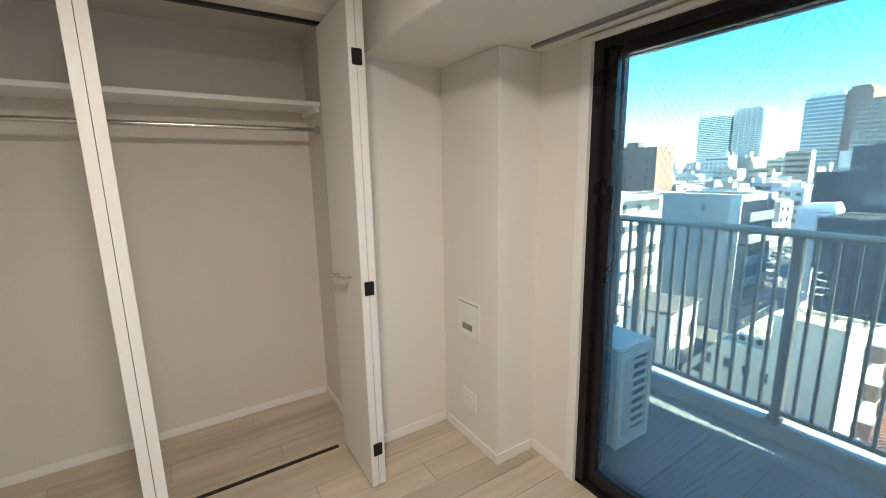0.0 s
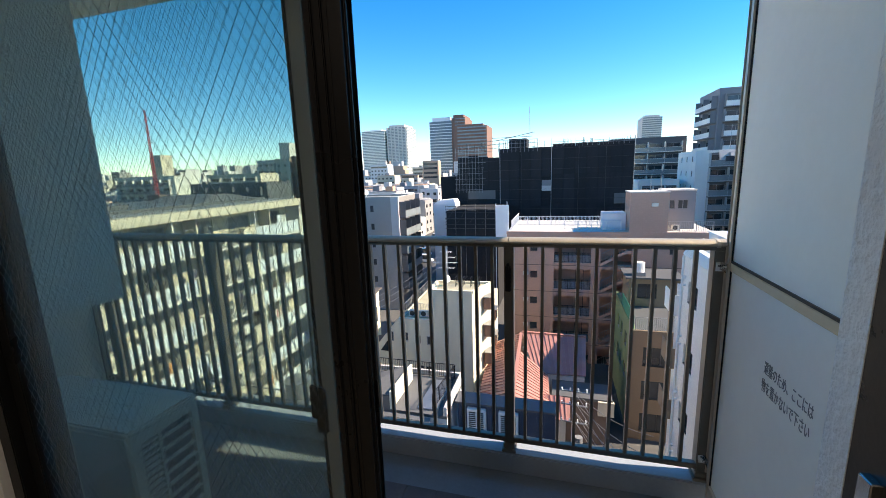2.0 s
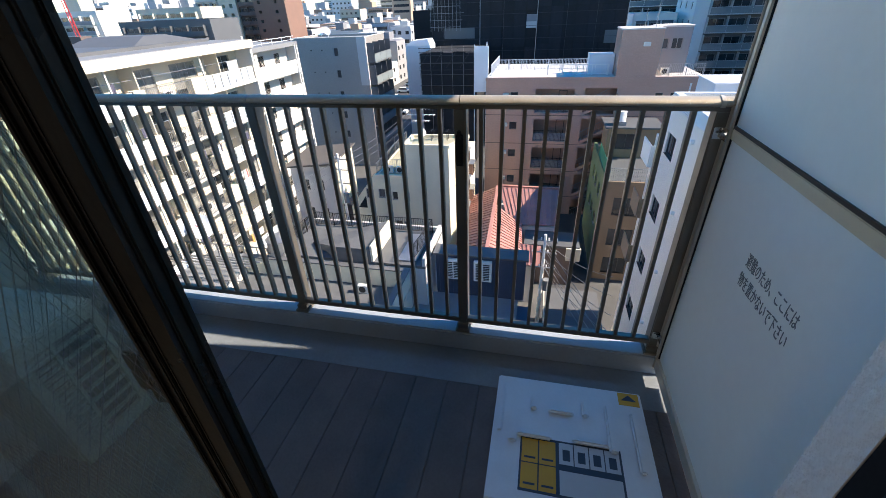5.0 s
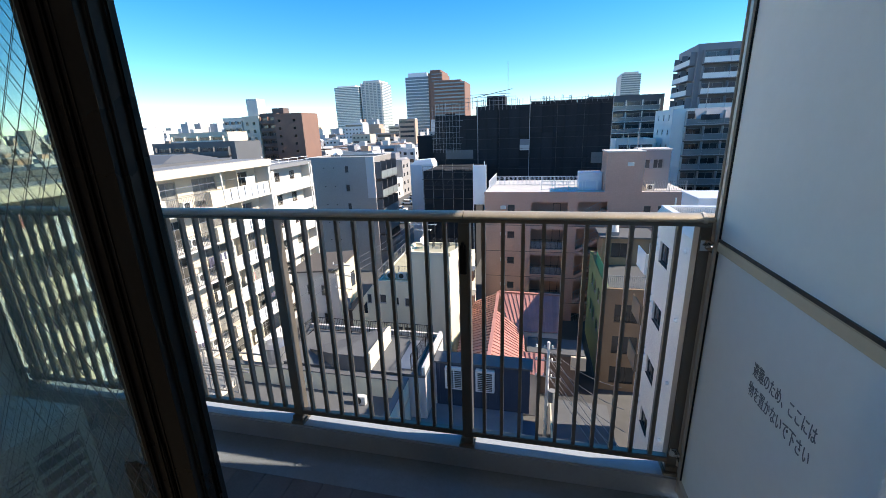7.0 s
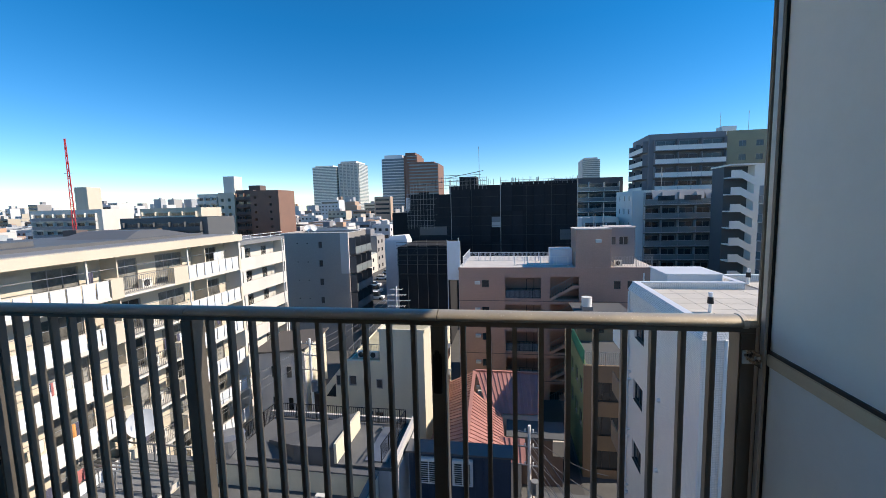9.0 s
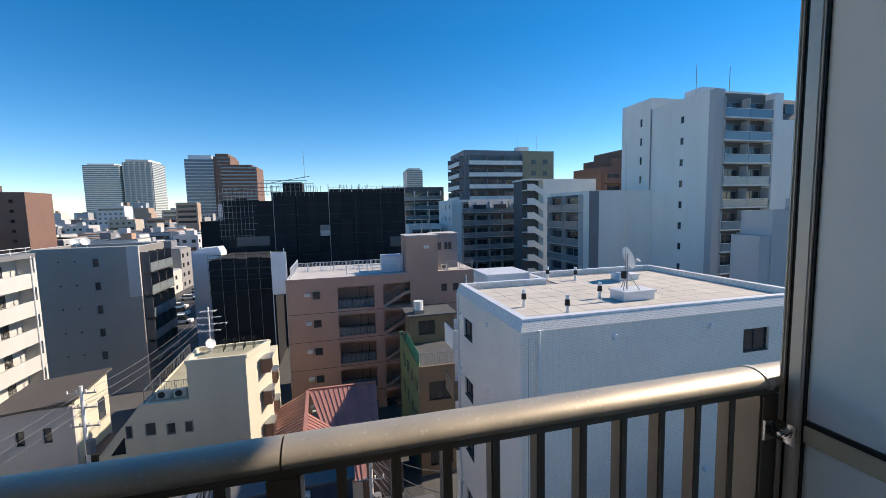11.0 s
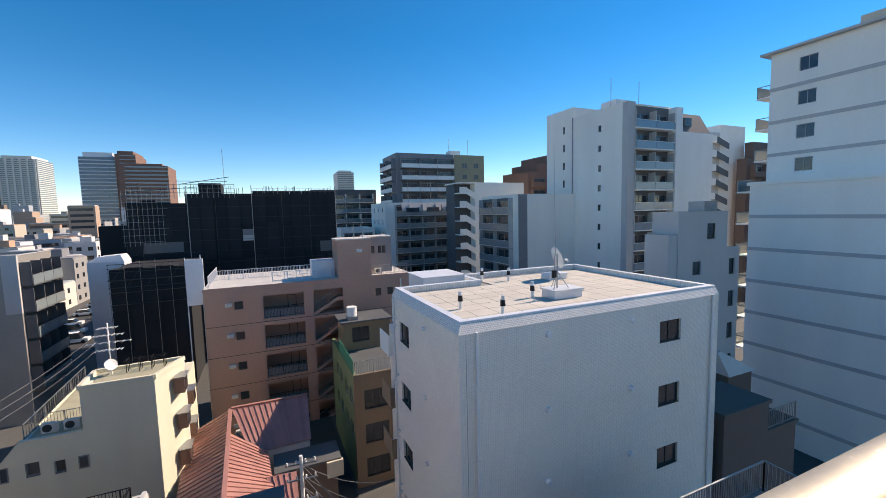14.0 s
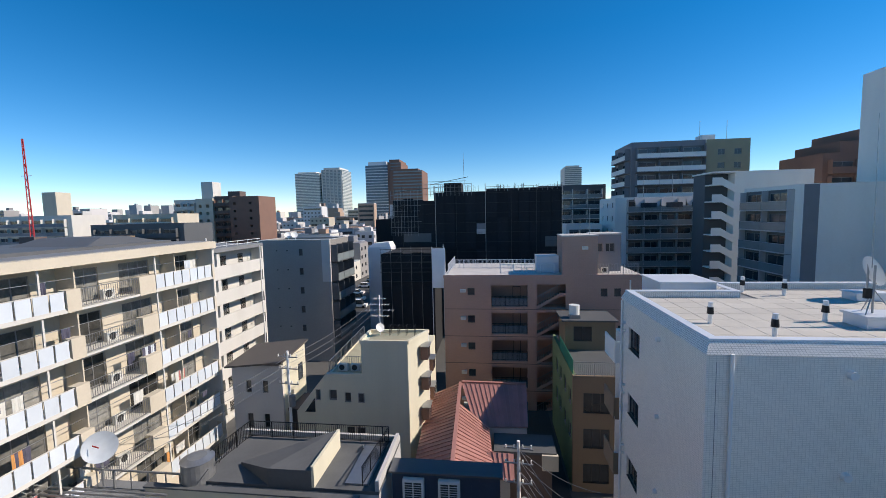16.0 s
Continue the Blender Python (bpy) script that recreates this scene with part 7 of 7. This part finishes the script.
# parked vehicles in the street


def car(x, y, turn, m, label, tall=0.0):
    c = thing("parked_car", (x, y, GZ + 0.02), label, "car", "cars in the street")
    z = GZ + 0.02
    body = part("body", Mesh().loft([(x - 2.1, y - 0.85, z + 0.3), (x + 2.1, y - 0.85, z + 0.3), (x + 2.1, y + 0.85, z + 0.3), (x - 2.1, y + 0.85, z + 0.3)], [(x - 2.05, y - 0.8, z + 0.9), (x + 2.05, y - 0.8, z + 0.9), (x + 2.05, y + 0.8, z + 0.9), (x - 2.05, y + 0.8, z + 0.9)]), m, c, bevel=0.06)
    part("cabin", Mesh().loft([(x - 1.7, y - 0.78, z + 0.9), (x + 1.2, y - 0.78, z + 0.9), (x + 1.2, y + 0.78, z + 0.9), (x - 1.7, y + 0.78, z + 0.9)], [(x - 1.4, y - 0.68, z + 1.45 + tall), (x + 0.6, y - 0.68, z + 1.45 + tall), (x + 0.6, y + 0.68, z + 1.45 + tall), (x - 1.4, y + 0.68, z + 1.45 + tall)]), PANEDARK, c, "dark windows", bevel=0.05)
    part("roof", Mesh().box((x - 1.35, y - 0.66, z + 1.45 + tall), (x + 0.55, y + 0.66, z + 1.5 + tall)), m, c, bevel=0.02)
    for dx in (-1.35, 1.3):
        for dy in (-0.86, 0.68):
            part("wheel", Mesh().rod((x + dx, y + dy, z + 0.32), (x + dx, y + dy + 0.18, z + 0.32), 0.32, 14), BLACKSTEEL, c)
    return c


for i, (x, y) in enumerate(((-36, 104), (-39, 112), (-34.5, 118), (-40, 123), (-37, 128), (-41, 134), (-33, 96), (-38, 142))):
    car(x, y, 0, (PLASTIC, PLASTIC, MIDGREY, PLASTIC, COPING)[i % 5], "white parked van in the street" if i % 2 == 0 else "pale parked car in the street", 0.5 if i % 2 == 0 else 0.0)

# the rest of the town, out to the horizon
random.seed(21)


def island(name, colours, rough=0.85):
    m = bpy.data.materials.new(name)
    m.use_nodes = True
    n, l = m.node_tree.nodes, m.node_tree.links
    geo, ramp = n.new("ShaderNodeNewGeometry"), n.new("ShaderNodeValToRGB")
    ramp.color_ramp.interpolation = "CONSTANT"
    e = ramp.color_ramp.elements
    e[0].color, e[1].color, e[1].position = (*colours[0], 1), (*colours[1], 1), 1 / len(colours)
    for i, c in enumerate(colours[2:], 2):
        q = e.new(i / len(colours))
        q.color = (*c, 1)
    l.new(geo.outputs["Random Per Island"], ramp.inputs[0])
    l.new(ramp.outputs[0], n["Principled BSDF"].inputs["Base Color"])
    n["Principled BSDF"].inputs["Roughness"].default_value = rough
    return m


TOWNWALL = island("town_walls", [(0.52, 0.51, 0.49), (0.38, 0.37, 0.36), (0.46, 0.41, 0.33), (0.6, 0.6, 0.6), (0.30, 0.29, 0.28), (0.42, 0.30, 0.22), (0.60, 0.58, 0.52), (0.36, 0.38, 0.40), (0.58, 0.56, 0.55), (0.24, 0.17, 0.13)])
TOWNROOF = island("town_roofs", [(0.42, 0.42, 0.41), (0.30, 0.30, 0.31), (0.55, 0.54, 0.52), (0.22, 0.22, 0.23), (0.34, 0.38, 0.40), (0.48, 0.30, 0.2), (0.5, 0.5, 0.5)])
walls_, roofs_, glass_ = Mesh(), Mesh(), Mesh()


def clear(x, y, w, d):
    """Whether a lot lies clear of the blocks built above."""
    keep = ((-60, 0, 0, 0), (-46, 66, -24, 330), (-45, -20, 22, 93), (22, 0, 70, 70), (22, 90, 60, 137), (56, 40, 95, 104), (-172, 118, -136, 134), (-130, 106, -86, 166), (12, 95, 33, 136), (-132, 90, -94, 137), (-46, -20, -20, 75), (-160, 465, -78, 525), (-458, 895, -338, 970), (114, 695, 150, 745), (35, 70, 55, 90))
    return not any(x < k[2] and x + w > k[0] and y < k[3] and y + d > k[1] for k in keep)


for i in range(8200):
    y = 60 + 1500 * random.random() ** 1.9
    x = random.uniform(-1.9, 1.6) * (y + 40)
    k = 1.0 if y > 300 else 0.68
    w, d = k * random.uniform(8, 20), k * random.uniform(8, 18)
    if not clear(x, y, w, d):
        continue
    n = random.choice((2, 2, 3, 3, 3, 4, 4, 5, 5, 6, 7)) if random.random() < 0.955 else random.randint(8, 11)
    if y < 260:
        n = min(n, 4 if y < 150 else 5)
    if y > 500 and random.random() < 0.05:
        n = random.randint(10, 16)
    z = GZ + n * 2.95 + 0.6
    walls_.box((x, y, GZ), (x + w, y + d, z))
    roofs_.box((x + 0.3, y + 0.3, z), (x + w - 0.3, y + d - 0.3, z + 0.3))
    if random.random() < 0.5:
        u, v = x + random.uniform(1, w - 4), y + random.uniform(1, d - 4)
        roofs_.box((u, v, z + 0.3), (u + 3, v + 3, z + random.uniform(1.5, 3)))
    if y < 420:
        for k in range(max(0, n - 4), n):
            zz = GZ + k * 2.95 + 1.0
            if random.random() < 0.5:
                glass_.box((x + 0.8, y - 0.06, zz), (x + w - 0.8, y + 0.1, zz + 1.3))
            else:
                for j in range(int(w / 3)):
                    glass_.box((x + 1 + j * 3, y - 0.06, zz), (x + 2.3 + j * 3, y + 0.1, zz + 1.2))
            if x < 0 and y < 250:
                for j in range(int(d / 4)):
                    glass_.box((x + w - 0.1, y + 1 + j * 4, zz), (x + w + 0.06, y + 2.3 + j * 4, zz + 1.2))
for name, m, mt, label in (("distant_town", walls_, TOWNWALL, "dense town of pale low blocks to the horizon"), ("distant_roofs", roofs_, TOWNROOF, "grey and pale flat roofs of the distant town"), ("distant_windows", glass_, PANEDARK, "dark windows of the distant town")):
    me = bpy.data.meshes.new(name)
    me.from_pydata(m.v, [], m.f)
    me.materials.append(mt)
    tagged(new(name, me), label, "distant town", "", "stuff")

# ---- pieces of floors and roofs ----
OAK = mat("pale_oak_plank", (0.50, 0.42, 0.32), 0.45, var=0.2, scale=2.2, fine=26, bump=0.05, streak=1.0, rand=0.12)
nt = OAK.node_tree
for nd_ in nt.nodes:
    if nd_.bl_idname == "ShaderNodeTexNoise":
        mp = nt.nodes.new("ShaderNodeMapping")
        mp.inputs["Scale"].default_value = (9.0, 0.7, 1.0)
        gp = nt.nodes.new("ShaderNodeNewGeometry")
        nt.links.new(gp.outputs["Position"], mp.inputs["Vector"])
        nt.links.new(mp.outputs[0], nd_.inputs["Vector"])
plank_me = Mesh().box((0.0, 0.0, 0), (0.1475, 1.496, 0.012)).make("plank", OAK, 0.0012)
for i in range(29):
    x = -3.12 + i * 0.1487
    if x > 0.95:
        break
    off = (i * 0.53) % 1.5
    for j in range(-1, 4):
        y = -4.3 + j * 1.498 + off
        if y >= -4.35 and y + 1.496 <= 0.0:
            piece("plank", plank_me, floor, (x, y, -0.012))
        elif y < 0.0 and y > -1.6:
            key = round(-0.014 - y, 3)
            piece("plank", Mesh().box((0.0, 0.0, 0), (0.1475, key, 0.012)).make("plank", OAK, 0.0012), floor, (x, y, -0.012))
paver_me = Mesh().box((0, 0, 0), (1.045, 0.975, 0.045)).make("roof_paver", PAVER, 0.006)
for i in range(13):
    for j in range(9 if i > 4 else 7):
        piece("roof_paver", paver_me, roofw, (WXA + 0.62 + i * 1.06, WYA + 0.6 + j * 0.99, WZ - 0.30))
board_me = Mesh().box((0.001, 0.0, 0.0), (0.149, 0.82, 0.008)).make("deck_plank", DECK, 0.0015)
for i in range(34):
    piece("deck_plank", board_me, deck, (-3.6 + i * 0.15, 0.184, -0.030))
